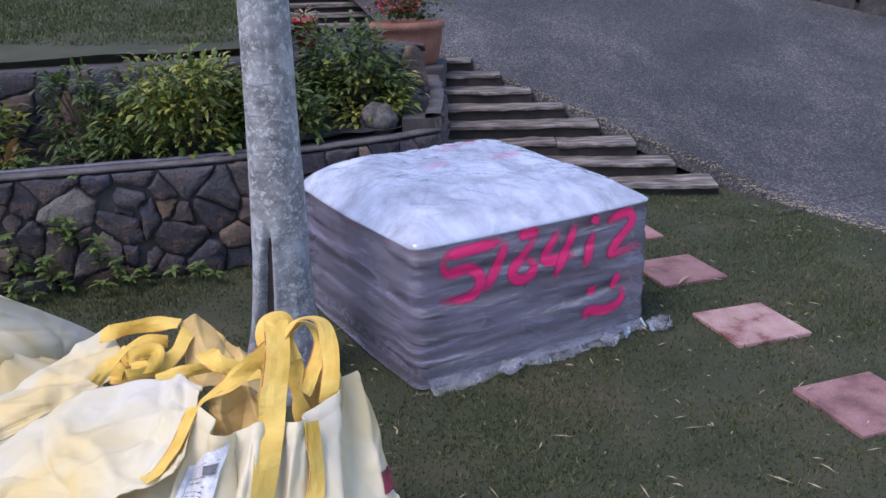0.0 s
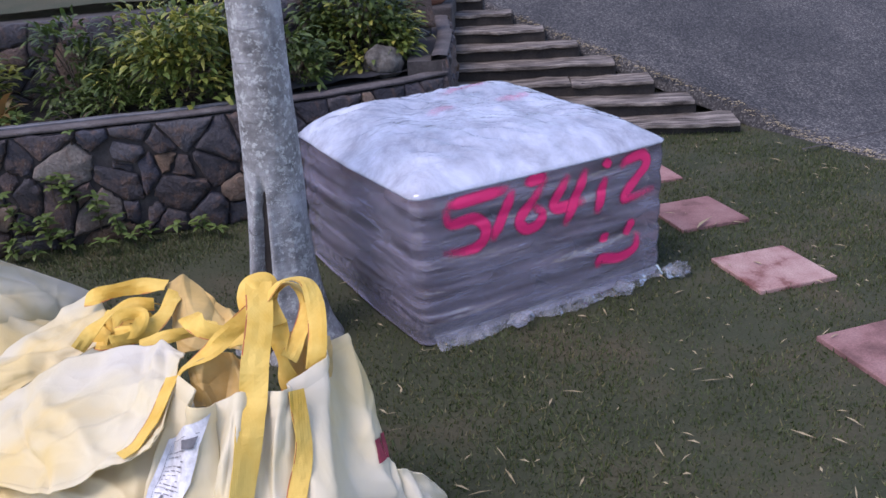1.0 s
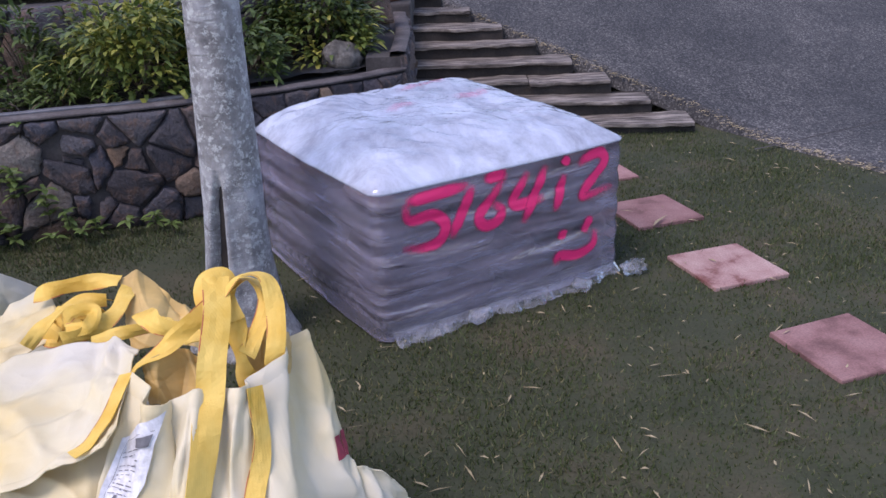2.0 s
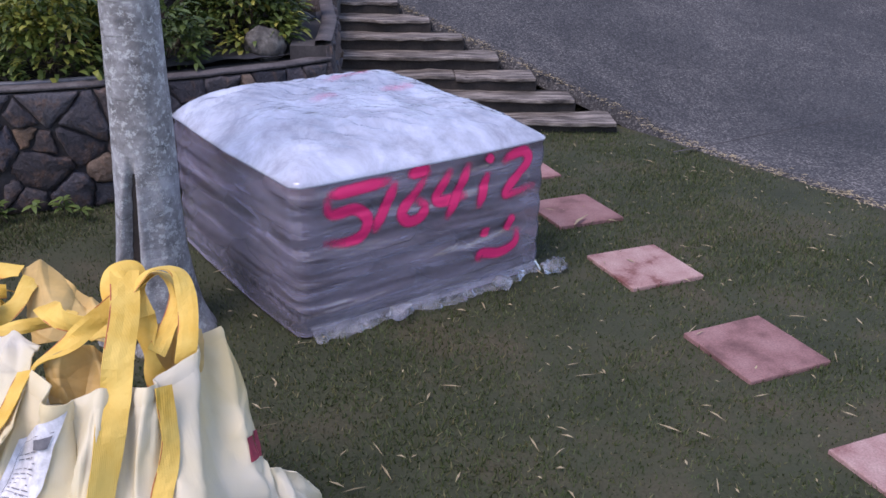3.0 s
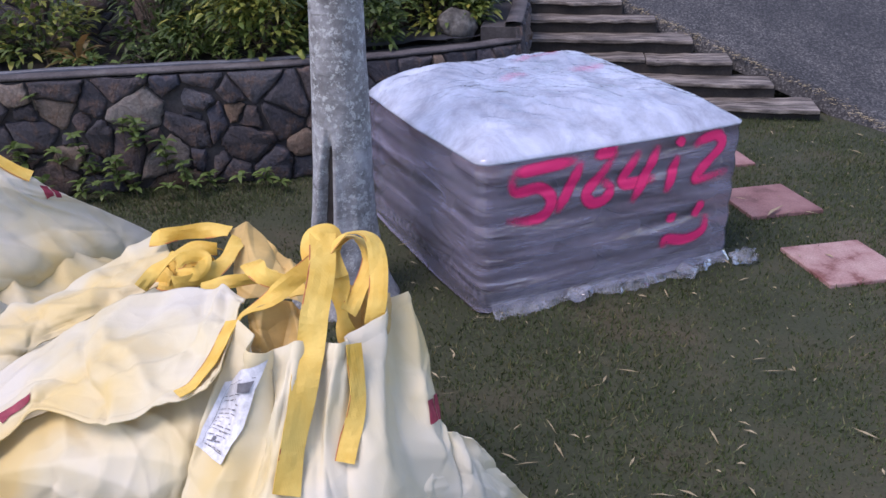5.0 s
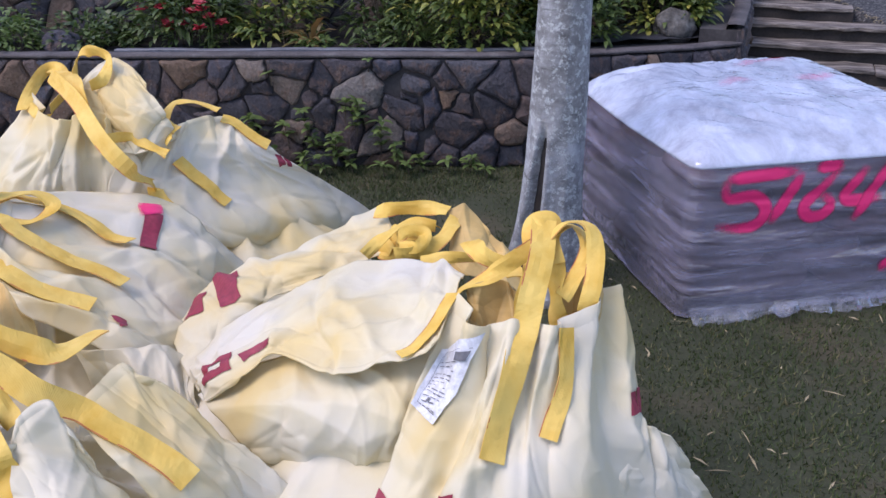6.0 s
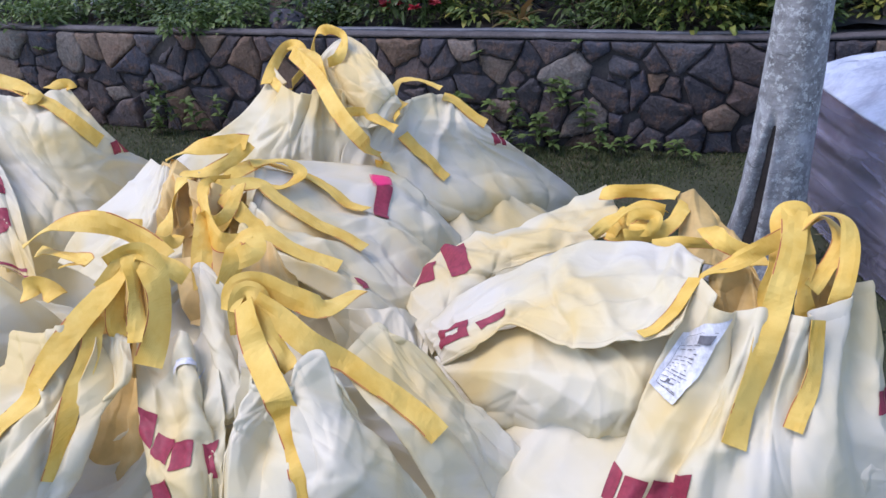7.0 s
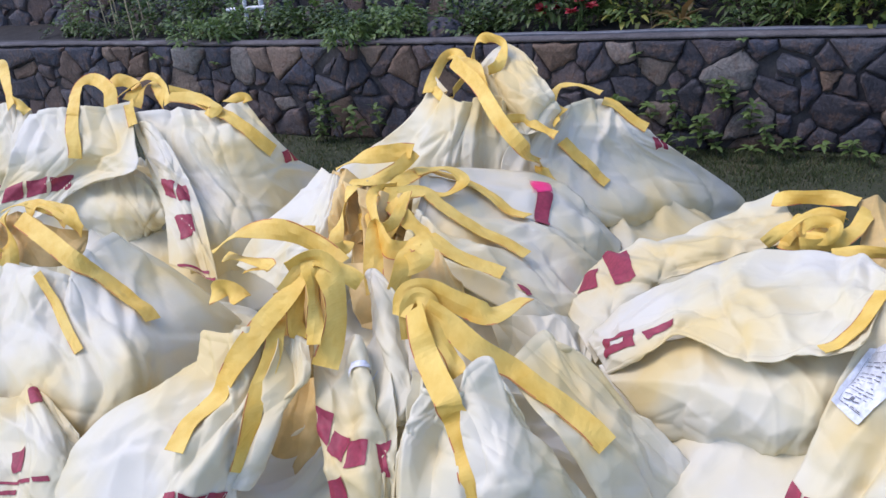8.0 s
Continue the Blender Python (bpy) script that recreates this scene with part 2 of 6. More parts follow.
ROCK = simple("lichened_grey_rock", [(0.3, (0.05, 0.047, 0.043)), (0.55, (0.11, 0.105, 0.098)), (0.75, (0.20, 0.195, 0.18))], 14, 0.9, 0.9, 0.02, 60)
WHITE = simple("white_painted_metal", [(0.3, (0.68, 0.69, 0.72)), (0.7, (0.78, 0.79, 0.82))], 9, 0.4, 0.1, 0.002)


# ---- mesh tools ----
def mesh_from(name, verts, faces, mat, smooth=True):
    me = bpy.data.meshes.new(name)
    me.from_pydata([tuple(v) for v in verts], [], faces)
    me.materials.append(mat)
    if smooth:
        me.polygons.foreach_set("use_smooth", [True] * len(me.polygons))
    me.update()
    return me


def solid(name, verts, faces, mat, parent=None, label="", smooth=True, thick=0.0):
    ob = new(name, mesh_from(name, verts, faces, mat, smooth))
    if thick:
        md = ob.modifiers.new("thickness", "SOLIDIFY")
        md.thickness = thick
        md.offset = -1
    if parent:
        ob.parent = parent
    return tagged(ob, label)


def part(name, bm, mat, parent=None, label="", smooth=False):
    me = bpy.data.meshes.new(name)
    bm.to_mesh(me)
    bm.free()
    me.materials.append(mat)
    if smooth:
        me.polygons.foreach_set("use_smooth", [True] * len(me.polygons))
    ob = new(name, me)
    if parent:
        ob.parent = parent
    return tagged(ob, label)


def thing(name, label, category, group="", kind=""):
    return tagged(new(name), label, category, group, kind)


def grid_faces(nu, nv, wrap=False):
    f = []
    for i in range(nu - (0 if wrap else 1)):
        for j in range(nv - 1):
            a, b = i * nv + j, ((i + 1) % nu) * nv + j
            f.append((a, b, b + 1, a + 1))
    return f


def box_bm(sx, sy, sz, bev=0.004, m=None):
    bm = bmesh.new()
    bmesh.ops.create_cube(bm, size=1.0, matrix=Matrix.Diagonal((sx, sy, sz, 1)))
    if bev:
        bmesh.ops.bevel(bm, geom=bm.edges[:], offset=bev, segments=2, affect="EDGES", profile=0.6)
    if m is not None:
        bm.transform(m)
    return bm


def fbm(x, y, z=0.0, k=1.0, octaves=4):
    return noise.fractal(Vector((x * k, y * k, z * k)), 1.0, 2.0, octaves)


# ---- ground, lawn, drive ----
PLAN = [(-11.0, 2.0), (-9.0, 2.65), (-7.3, 3.22), (-5.06, 3.83), (-3.42, 4.36), (-2.5, 4.70), (-1.46, 5.04), (-0.87, 5.34), (-0.45, 5.60), (-0.15, 5.86)]
WALL_TOP = 0.68
DRIVE_U = Vector((-0.55, 0.835))
DRIVE_0 = Vector((1.95, 6.85))


def drive_z(x, y):
    a = (Vector((x, y)) - DRIVE_0).dot(DRIVE_U) + 0.35
    s = math.log1p(math.exp(min(a * 5.0, 60.0))) / 5.0
    return 0.27 * min(s, 9.0) + 0.05 * max(s - 9.0, 0.0) - 0.005


def drive_edge_x(y):
    pts = [(-60, 6.2), (2.0, 4.3), (4.2, 3.42), (5.2, 2.92), (6.0, 2.42), (6.85, 1.93), (8.45, -0.02), (9.6, -1.0), (14, -3.2), (80, -40)]
    for (y0, x0), (y1, x1) in zip(pts, pts[1:]):
        if y <= y1:
            return x0 + (x1 - x0) * (y - y0) / (y1 - y0)
    return pts[-1][1]


def lawn_z(x, y):
    return 0.012 * fbm(x, y, 3.1, 0.9, 3)


ax = np.concatenate([np.linspace(-900, -14, 8), np.linspace(-12, 6, 73), np.linspace(8, 900, 8)])
ay = np.concatenate([np.linspace(-900, -6, 8), np.linspace(-4, 9, 53), np.linspace(11, 900, 8)])
ground = solid("ground", [(x, y, lawn_z(x, y) - (0.05 if y > 8.4 else 0.0)) for x in ax for y in ay], grid_faces(len(ax), len(ay)), LAWN)
tagged(ground, "short mown lawn with bare brown patches", "lawn", kind="structure")

dv, ys = [], np.concatenate([np.linspace(-40, 3, 12), np.linspace(3.4, 16, 64), np.linspace(17, 60, 16)])
for y in ys:
    x0 = drive_edge_x(y)
    for k in range(41):
        x = x0 + 26.0 * (k / 40) ** 1.6
        dv.append((x, y, drive_z(x, y) + 0.02 if k else drive_z(x, y) - 0.08))
drive = solid("road", dv, grid_faces(len(ys), 41), ROAD)
tagged(drive, "steep grey exposed-aggregate driveway with worn patches", "driveway", kind="structure")

# ---- garden steps beside the drive ----
for k in range(8):
    y0, z1 = 6.58 + 0.26 * k, 0.10 + 0.105 * k
    x0, x1 = -0.16 - 0.02 * k, 1.88 - 0.268 * k
    st = thing("garden_step", "low garden step with weathered pale timber tread and dark riser", "step", "garden steps")
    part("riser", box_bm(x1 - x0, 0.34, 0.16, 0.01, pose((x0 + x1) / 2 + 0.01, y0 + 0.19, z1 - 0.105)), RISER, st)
    nb = max(1, round((x1 - x0) / 1.0))
    rr = random.Random(k)
    cut = [x0] + sorted(x0 + (x1 - x0) * (i + rr.uniform(-0.2, 0.2)) / nb for i in range(1, nb)) + [x1]
    for a, b in zip(cut, cut[1:]):
        bm = box_bm(b - a - 0.008, 0.30, 0.026, 0.006)
        bmesh.ops.subdivide_edges(bm, edges=[e for e in bm.edges if abs((e.verts[0].co - e.verts[1].co).x) > 0.2], cuts=9)
        for v in bm.verts:
            q = Vector((a, y0, z1)) + v.co
            v.co += Vector((0, 0.03 * fbm(q.x, q.y, 1, 6), 0.012 * fbm(q.x, q.y, 5, 5)))
        bm.transform(pose((a + b) / 2, y0 + 0.14 + rr.uniform(-0.012, 0.012), z1 - 0.030, rr.uniform(-1, 1), rr.uniform(-0.8, 0.8), rr.uniform(-1.2, 1.2)))
        part("tread_slab", bm, TIMBER, st)
for k in range(5):
    y0, z1 = 10.2 + 0.33 * k, 1.03 + 0.10 * k
    st = thing("garden_step", "low garden step with weathered pale timber tread and dark riser", "step", "upper garden steps")
    xc = -1.55 - 0.25 * k
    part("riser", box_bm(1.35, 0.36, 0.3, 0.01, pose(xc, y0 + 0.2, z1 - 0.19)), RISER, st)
    part("tread_slab", box_bm(1.37, 0.30, 0.045, 0.008, pose(xc, y0 + 0.14, z1 - 0.02)), TIMBER, st)


# ---- stone walls ----
def plan_at(points, s):
    for (ax0, ay0), (bx, by) in zip(points, points[1:]):
        d = math.hypot(bx - ax0, by - ay0)
        if s <= d or (bx, by) == points[-1]:
            return ax0 + (bx - ax0) * s / d, ay0 + (by - ay0) * s / d, math.atan2(by - ay0, bx - ax0)
        s -= d


def plan_len(points):
    return sum(math.hypot(b[0] - a[0], b[1] - a[1]) for a, b in zip(points, points[1:]))


def clip_poly(poly, p, nrm):
    out = []
    for i in range(len(poly)):
        a, b = poly[i - 1], poly[i]
        da, db = (a - p).dot(nrm), (b - p).dot(nrm)
        if da <= 0:
            out.append(a)
        if (da < 0 < db) or (db < 0 < da):
            out.append(a + (b - a) * (da / (da - db)))
    return out


def stone_cells(length, height, size, seed, fixed=()):
    rr = random.Random(seed)
    seeds, rows = [], max(2, round(height / (size * 0.82)))
    for r in range(rows):
        n = int(length / (size * 1.12))
        for i in range(n):
            p = Vector(((i + 0.5 + (r % 2) * 0.5 + rr.uniform(-0.5, 0.5)) * length / n, (r + 0.5 + rr.uniform(-0.42, 0.42)) * height / rows))
            if rr.random() < 0.2:
                continue
            if all((p - f).length > size * 0.75 for f in fixed):
                seeds.append(p)
    seeds += list(fixed)
    bulk = [rr.uniform(-0.20, 0.20) for _ in seeds]
    for i, p in enumerate(seeds):
        poly = [Vector(c) for c in ((max(0, p.x - size * 2), 0), (min(length, p.x + size * 2), 0), (min(length, p.x + size * 2), height), (max(0, p.x - size * 2), height))]
        for j, q in enumerate(seeds):
            if i != j and abs(q.x - p.x) < size * 3.2:
                d = q - p
                dn = d.normalized()
                poly = clip_poly(poly, p + d * (0.5 + bulk[i] - bulk[j]) - dn * 0.004, dn)
                if len(poly) < 3:
                    break
        if len(poly) >= 3:
            yield p, poly


def stone_wall(name, points, z0, z1, size, seed, label, depth=0.3, cap=True):
    length, height = plan_len(points), z1 - z0
    steps = int(length / 0.15) + 1
    verts = []
    for i in range(steps + 1):
        x, y, a = plan_at(points, length * i / steps)
        nx, ny = -math.sin(a), math.cos(a)
        verts += [(x + nx * 0.008, y + ny * 0.008, z0 - 0.1), (x + nx * 0.008, y + ny * 0.008, z1 - 0.03), (x + nx * depth, y + ny * depth, z1 - 0.03), (x + nx * depth, y + ny * depth, z0 - 0.1)]
    faces = grid_faces(steps + 1, 4) + [(0, 1, 2, 3), tuple(4 * steps + k for k in (3, 2, 1, 0))]
    w = solid(name, verts, faces, MORTAR, smooth=False)
    tagged(w, label, "stone wall", kind="structure")
    if cap:
        cv = []
        n2 = steps * 2
        for i in range(n2 + 1):
            x, y, a = plan_at(points, length * i / n2)
            nx, ny = -math.sin(a), math.cos(a)
            w1 = 0.006 * fbm(x, y, 2, 9)
            prof = ((0.008, -0.02), (-0.006 + w1, -0.018), (-0.008 + w1, -0.006), (-0.004, 0.0), (0.05, 0.004 + w1), (0.095, 0.0), (0.10, -0.05))
            cv += [(x + nx * u, y + ny * u, z1 + v + 0.004 * fbm(x, y, u, 14)) for u, v in prof]
        solid("coping", cv, grid_faces(n2 + 1, 7), CAP, w, "thin weathered mortar coping")
    return w, length, height, size, seed, points, z0, z1


def lay_stones(wall):
    w, length, height, size, seed, points, z0, z1 = wall
    rr = random.Random(seed + 5)
    for p, poly in stone_cells(length, height - 0.03, size, seed):
        x, y, a = plan_at(points, p.x)
        c = sum(poly, Vector((0, 0))) / len(poly)
        pts = []
        for i in range(len(poly)):
            q, r = poly[i], poly[(i + 1) % len(poly)]
            pts.append(q.lerp(r, 0.035))
            if (r - q).length > 0.06:
                for h in (0.3, 0.52, 0.74):
                    pts.append(q.lerp(r, h) + Vector((rr.uniform(-1, 1), rr.uniform(-1, 1))) * 0.008)
            pts.append(q.lerp(r, 0.965))
        n = len(pts)
        out = rr.uniform(0.010, 0.034)
        tx, ty = rr.uniform(-0.16, 0.16), rr.uniform(-0.16, 0.16)
        verts = []
        for f, dep in ((1.0, -0.03), (0.985, 0.0), (0.95, out * 0.7), (0.74, out)):
            for q in pts:
                v = c + (q - c) * f
                d = dep + (max(-0.6 * dep, 0.020 * fbm(v.x, v.y, seed, 10) + tx * (v.x - c.x) + ty * (v.y - c.y)) if dep > 0 else 0)
                verts.append((v.x - p.x, -d, v.y - p.y))
        verts.append((c.x - p.x, -out * 1.05, c.y - p.y))
        faces = [(k * n + i, k * n + (i + 1) % n, (k + 1) * n + (i + 1) % n, (k + 1) * n + i) for k in range(3) for i in range(n)]
        faces += [(3 * n + i, 3 * n + (i + 1) % n, 4 * n) for i in range(n)]
        s = solid("stone", verts, faces, STONE, w)
        s.matrix_basis = pose(x, y, z0 + p.y, 0, 0, math.degrees(a))


lower_wall = stone_wall("wall_lower", PLAN, 0.0, WALL_TOP, 0.155, 11, "dark basalt rubble retaining wall with mortar coping")
UPPER = [(x - 0.12, y + 1.02) for x, y in PLAN[:-1]]
UPPER = UPPER[:-1] + [(-0.62, 6.55), (-0.32, 6.9)]
upper_wall = stone_wall("wall_upper", UPPER, 0.55, 1.16, 0.2, 23, "dark basalt rubble upper retaining wall", 0.3, False)
FLANK = [(-0.15, 5.86), (-0.17, 6.7), (-0.36, 8.6)]
flank_wall = stone_wall("wall_flank", FLANK, 0.0, 0.78, 0.2, 31, "low basalt wall beside the garden steps", 0.25)

# garden bed between the walls, and the sloping upper lawn
bed, up = [], []
for i in range(121):
    s = plan_len(PLAN) * i / 120
    x, y, a = plan_at(PLAN, s)
    for k in range(9):
        u = 0.10 + 1.15 * k / 8
        bed.append((x - math.sin(a) * u, y + math.cos(a) * u, 0.64 + 0.02 * k / 8 + 0.02 * fbm(x + u, y, 4, 4)))
b = solid("garden_bed", bed, grid_faces(121, 9), SOIL)
tagged(b, "dark soil garden bed between stone walls", "garden bed", kind="structure")
ul = plan_len(UPPER) - 1.16
for i in range(61):
    x, y, a = plan_at(UPPER, ul * i / 60)
    for k in range(24):
        u = 0.22 + 60.0 * (k / 23) ** 2.6
        far = (k / 23) ** 2.6
        up.append((x - math.sin(0.28) * u - (1 - i / 60) * 60 * far, y + math.cos(0.28) * u, 1.15 + 0.13 * u + 0.02 * fbm(x, u, 2, 1.2)))
tagged(solid("ground_upper", up, grid_faces(61, 24), LAWN), "sloping upper lawn above the stone walls", "lawn", kind="structure")
landing = part("ground_landing", box_bm(0.97, 3.15, 1.0, 0.03, pose(-1.465, 8.525, 0.46)), SOIL)
tagged(landing, "dark bare earth landing below the upper steps", "earth", kind="structure")


# ---- wrapped pallet ----
PF, PR = Vector((-0.130, 3.52, 0)), Vector((0.930, 4.215, 0))
PD = (PR - PF).normalized()
PN = Vector((-PD.y, PD.x, 0))
PW, PH = 1.27, 0.655
pallet_m = Matrix(((PD.x, PN.x, 0, PF.x), (PD.y, PN.y, 0, PF.y), (0, 0, 1, 0), (0, 0, 0, 1)))
pallet = tagged(new("wrapped_pallet"), "pallet of sacks wrapped in clear film with pink sprayed marks", "pallet")
pallet.matrix_basis = pallet_m


def sack_bm(sx, sy, sz, seed):
    bm = bmesh.new()
    bmesh.ops.create_cube(bm, size=1.0)
    bmesh.ops.subdivide_edges(bm, edges=bm.edges[:], cuts=4, use_grid_fill=True)
    for v in bm.verts:
        c = v.co * 2
        r = [abs(c.x) ** 5, abs(c.y) ** 5, abs(c.z) ** 2.2]
        k = 1 / max(1.0, (r[0] + r[1] + r[2]) ** 0.24)
        c = Vector((c.x * k, c.y * k, c.z * (0.78 + 0.22 * (1 - max(abs(c.x), abs(c.y)) ** 4))))
        v.co = Vector((c.x * sx / 2, c.y * sy / 2, c.z * sz / 2)) + Vector((0, 0, 0.006 * fbm(c.x + seed, c.y, seed, 1.7)))
    return bm


part("pallet_base", box_bm(PW - 0.1, PW - 0.1, 0.06, 0.01, pose(PW / 2, PW / 2, 0.035)), TIMBER, pallet)
LAYERS = 5
for k in range(LAYERS):
    rr = random.Random(50 + k)
    z = 0.06 + (PH - 0.075) * (k + 0.5) / LAYERS
    across = k % 2
    for i in range(2):
        for j in range(3):
            sx, sy = PW / 2 - 0.02, PW / 3 - 0.015
            px, py = (i + 0.5) * PW / 2, (j + 0.5) * PW / 3
            if across:
                sx, sy, px, py = sy, sx, py, px
            bm = sack_bm(sx, sy, (PH - 0.06) / LAYERS * 1.12, k * 7 + i * 3 + j)
            bm.transform(pose(px + rr.uniform(-0.006, 0.006), py + rr.uniform(-0.006, 0.006), z, 0, 0, rr.uniform(-1.2, 1.2)))
            part("sack", bm, SACK, pallet, smooth=True)


def wrap_point(a, z):
    """A point on the wrapped side: a runs 0 to 4 round the corners, z up; bulges at each layer."""
    side, f = int(a) % 4, a - int(a)
    bulge = 0.020 * math.sin(math.pi * min(1, max(0, f))) ** 0.5
    lay = (z - 0.03) / (PH - 0.06) * LAYERS
    wave = 0.007 * abs(math.sin(math.pi * lay)) ** 0.8 - 0.004
    taper = 0.004 * max(0, (z - 0.56) / 0.1)
    r = 0.035
    c0 = 0.5 * PW + wave + taper
    x = (f - 0.5) * 2 * (c0 - 0.293 * r)
    e = max(0.0, abs(x) - (c0 - r))
    depth = c0 + bulge - r + math.sqrt(max(0, r * r - e * e))
    ang = side * math.pi / 2
    p = Vector((x, -depth, z))
    p.y += 0.007 * fbm(x * 0.5 + z * 1.1 + side * 5, z * 5 - x * (1.2 if side == 3 else 0.3), 2, 2.0) * min(1.0, 6 * min(f, 1 - f))
    return Matrix.Rotation(ang, 3, "Z") @ p + Vector((PW / 2, PW / 2, 0))


nu, nz = 240, 60
wv = [wrap_point(4 * i / nu, 0.012 + (PH - 0.012) * j / (nz - 1)) for i in range(nu) for j in range(nz)]
solid("stretch_film", wv, grid_faces(nu, nz, True), FILM, pallet, "clear shiny stretch film pulled into folds", thick=0.0)

tv, nr = [], 48
for i in range(nu):
    e = wrap_point(4 * i / nu, PH)
    c = Vector((PW / 2, PW / 2, 0))
    for j in range(nr):
        f = 1 - j / nr
        p = c + (e - c) * f
        lump = noise.voronoi(Vector((p.x * 3.0 + 0.1 * fbm(p.x, p.y, 3, 3), p.y * 3.0, 2.0)))[0][0]
        up_z = 0.135 * (1 - f ** 5.0) + 0.05 * (p.y / PW - 0.5) * (1 - f ** 5) + 0.012 * fbm(p.x, p.y, 7, 3.2) * (1 - f ** 8) + (0.03 * (0.5 - lump) + 0.020 * (0.4 - abs(fbm(p.x + 0.5 * p.y, p.y * 0.6, 9, 7))) - 0.012 * abs(fbm(p.x * 0.6, p.y + 0.4 * p.x, 4, 12))) * (1 - f ** 10)
        tv.append(Vector((p.x, p.y, PH + up_z)))
    tv.append(c + Vector((0, 0, PH + 0.135)))
rim = []
for i in range(nu):
    e = wrap_point(4 * i / nu, PH)
    low = wrap_point(4 * i / nu, PH - 0.008)
    c = Vector((PW / 2, PW / 2, 0))
    d = (e - c)
    d.z = 0
    row = [low + d.normalized() * 0.0015, wrap_point(4 * i / nu, PH - 0.004) + d.normalized() * 0.002]
    tv[i * (nr + 1)] = e + d.normalized() * 0.002 + Vector((0, 0, 0.0))
    rim += row + tv[i * (nr + 1):(i + 1) * (nr + 1)]
solid("top_sheet", rim, grid_faces(nu, nr + 3, True), SHEET, pallet, "crumpled milky white plastic top sheet, sky reflection in its pale blue tint")

fr = []
nf = 120
for i in range(nf):
    a = 0.02 + 1.0 * i / (nf - 1)
    tear = 0.5 + 0.6 * fbm(i * 0.05, 3.0)
    for j in range(6):
        p = wrap_point(min(a, 1.02), 0.03)
        q = j / 5
        o = Vector((0, -1, 0)) * (0.004 + 0.11 * q * max(0.05, tear + 0.15 * fbm(i * 0.2, 1.0))) + Vector((0, 0, 0.045 * (1 - q) - 0.022 + 0.010 * fbm(i * 0.16, j * 0.6, 4) * q))
        fr.append(p + o)
solid("torn_fringe", fr, grid_faces(nf, 6), FRINGE, pallet, "torn milky film trailing on the grass")
for sx, sz, w in ((0.42, 0.045, 0.026), (0.98, 0.035, 0.022), (1.31, 0.035, 0.034)):
    bm = bmesh.new()
    bmesh.ops.create_icosphere(bm, subdivisions=3, radius=w)
    for v in bm.verts:
        v.co *= 1 + 1.6 * abs(fbm(v.co.x + sx, v.co.y, v.co.z, 26, 3))
        v.co.x *= 1.5
        v.co.z *= 0.75
    bm.transform(pose(sx, -0.07, sz))
    part("film_knot", bm, FRINGE, pallet, "crumpled knot of torn film", smooth=True)


# sprayed marks on the front of the wrap
def spray_material():
    m, n, l, b = material("pink_spray_paint", 0.5)
    b.inputs["Base Color"].default_value = (0.95, 0.035, 0.20, 1)
    at = n.new("ShaderNodeAttribute")
    at.attribute_name = "coat"
    nz2 = noise_tex(n, l, coords(n, l), 160, 3, 0.7)
    sm = n.new("ShaderNodeMath")
    sm.operation = "MULTIPLY_ADD"
    l.new(nz2, sm.inputs[0])
    sm.inputs[1].default_value = 0.55
    l.new(at.outputs["Fac"], sm.inputs[2])
    k = ramp(n, l, sm.outputs[0], [(0.38, (0, 0, 0)), (0.7, (0.5, 0.5, 0.5)), (1.1, (0.97, 0.97, 0.97))])
    tr, mx, out = n.new("ShaderNodeBsdfTransparent"), n.new("ShaderNodeMixShader"), n["Material Output"]
    l.new(k, mx.inputs[0])
    l.new(tr.outputs[0], mx.inputs[1])
    l.new(b.outputs[0], mx.inputs[2])
    l.new(mx.outputs[0], out.inputs["Surface"])
    return m


PINK = spray_material()


def smooth_line(pts, n):
    """Catmull-Rom through the points."""
    pts = [Vector(p) for p in pts]
    p = [pts[0] * 2 - pts[1]] + pts + [pts[-1] * 2 - pts[-2]]
    out = []
    for i in range(n):
        f = i / (n - 1) * (len(pts) - 1)
        k = min(int(f), len(pts) - 2)
        t = f - k
        a, b, c, d = p[k], p[k + 1], p[k + 2], p[k + 3]
        out.append(0.5 * (2 * b + (c - a) * t + (2 * a - 5 * b + 4 * c - d) * t * t + (3 * b - a - 3 * c + d) * t ** 3))
    return out


TOP = np.array([tuple(v) for v in rim])


def top_point(x, y):
    d = np.hypot(TOP[:, 0] - x, TOP[:, 1] - y) + 1e-4
    k = np.argsort(d)[:4]
    return Vector((x, y, float((TOP[k, 2] / d[k]).sum() / (1 / d[k]).sum()) + 0.004))


def stroke(pts, w, lift, top=False, full=1.0):
    line = smooth_line([(p[0], p[1], 0) for p in pts], 10 * len(pts))
    verts, coat = [], []
    for i, p in enumerate(line):
        d = (line[min(i + 1, len(line) - 1)] - line[max(i - 1, 0)]).normalized()
        s = Vector((-d.y, d.x, 0))
        end = min(1.0, 3.0 * min(i, len(line) - 1 - i) / len(line) + 0.25)
        for j in range(9):
            f = (j - 4) / 4
            q = p + s * f * w * (0.75 + 0.35 * end) * 1.02
            if top:
                verts.append(top_point(q.x, q.y))
                coat.append((1 - f * f) * end * full)
                continue
            base = wrap_point(min(0.995, max(0.005, q.x / PW)), max(0.02, min(PH - 0.005, q.y)))
            verts.append(base + Vector((0, -0.004 - lift, 0)))
            coat.append((1 - f * f) * end)
    ob = solid("spray_mark", verts, grid_faces(len(line), 9), PINK, pallet, "bright pink sprayed stroke")
    at = ob.data.attributes.new("coat", "FLOAT", "POINT")
    at.data.foreach_set("value", coat)


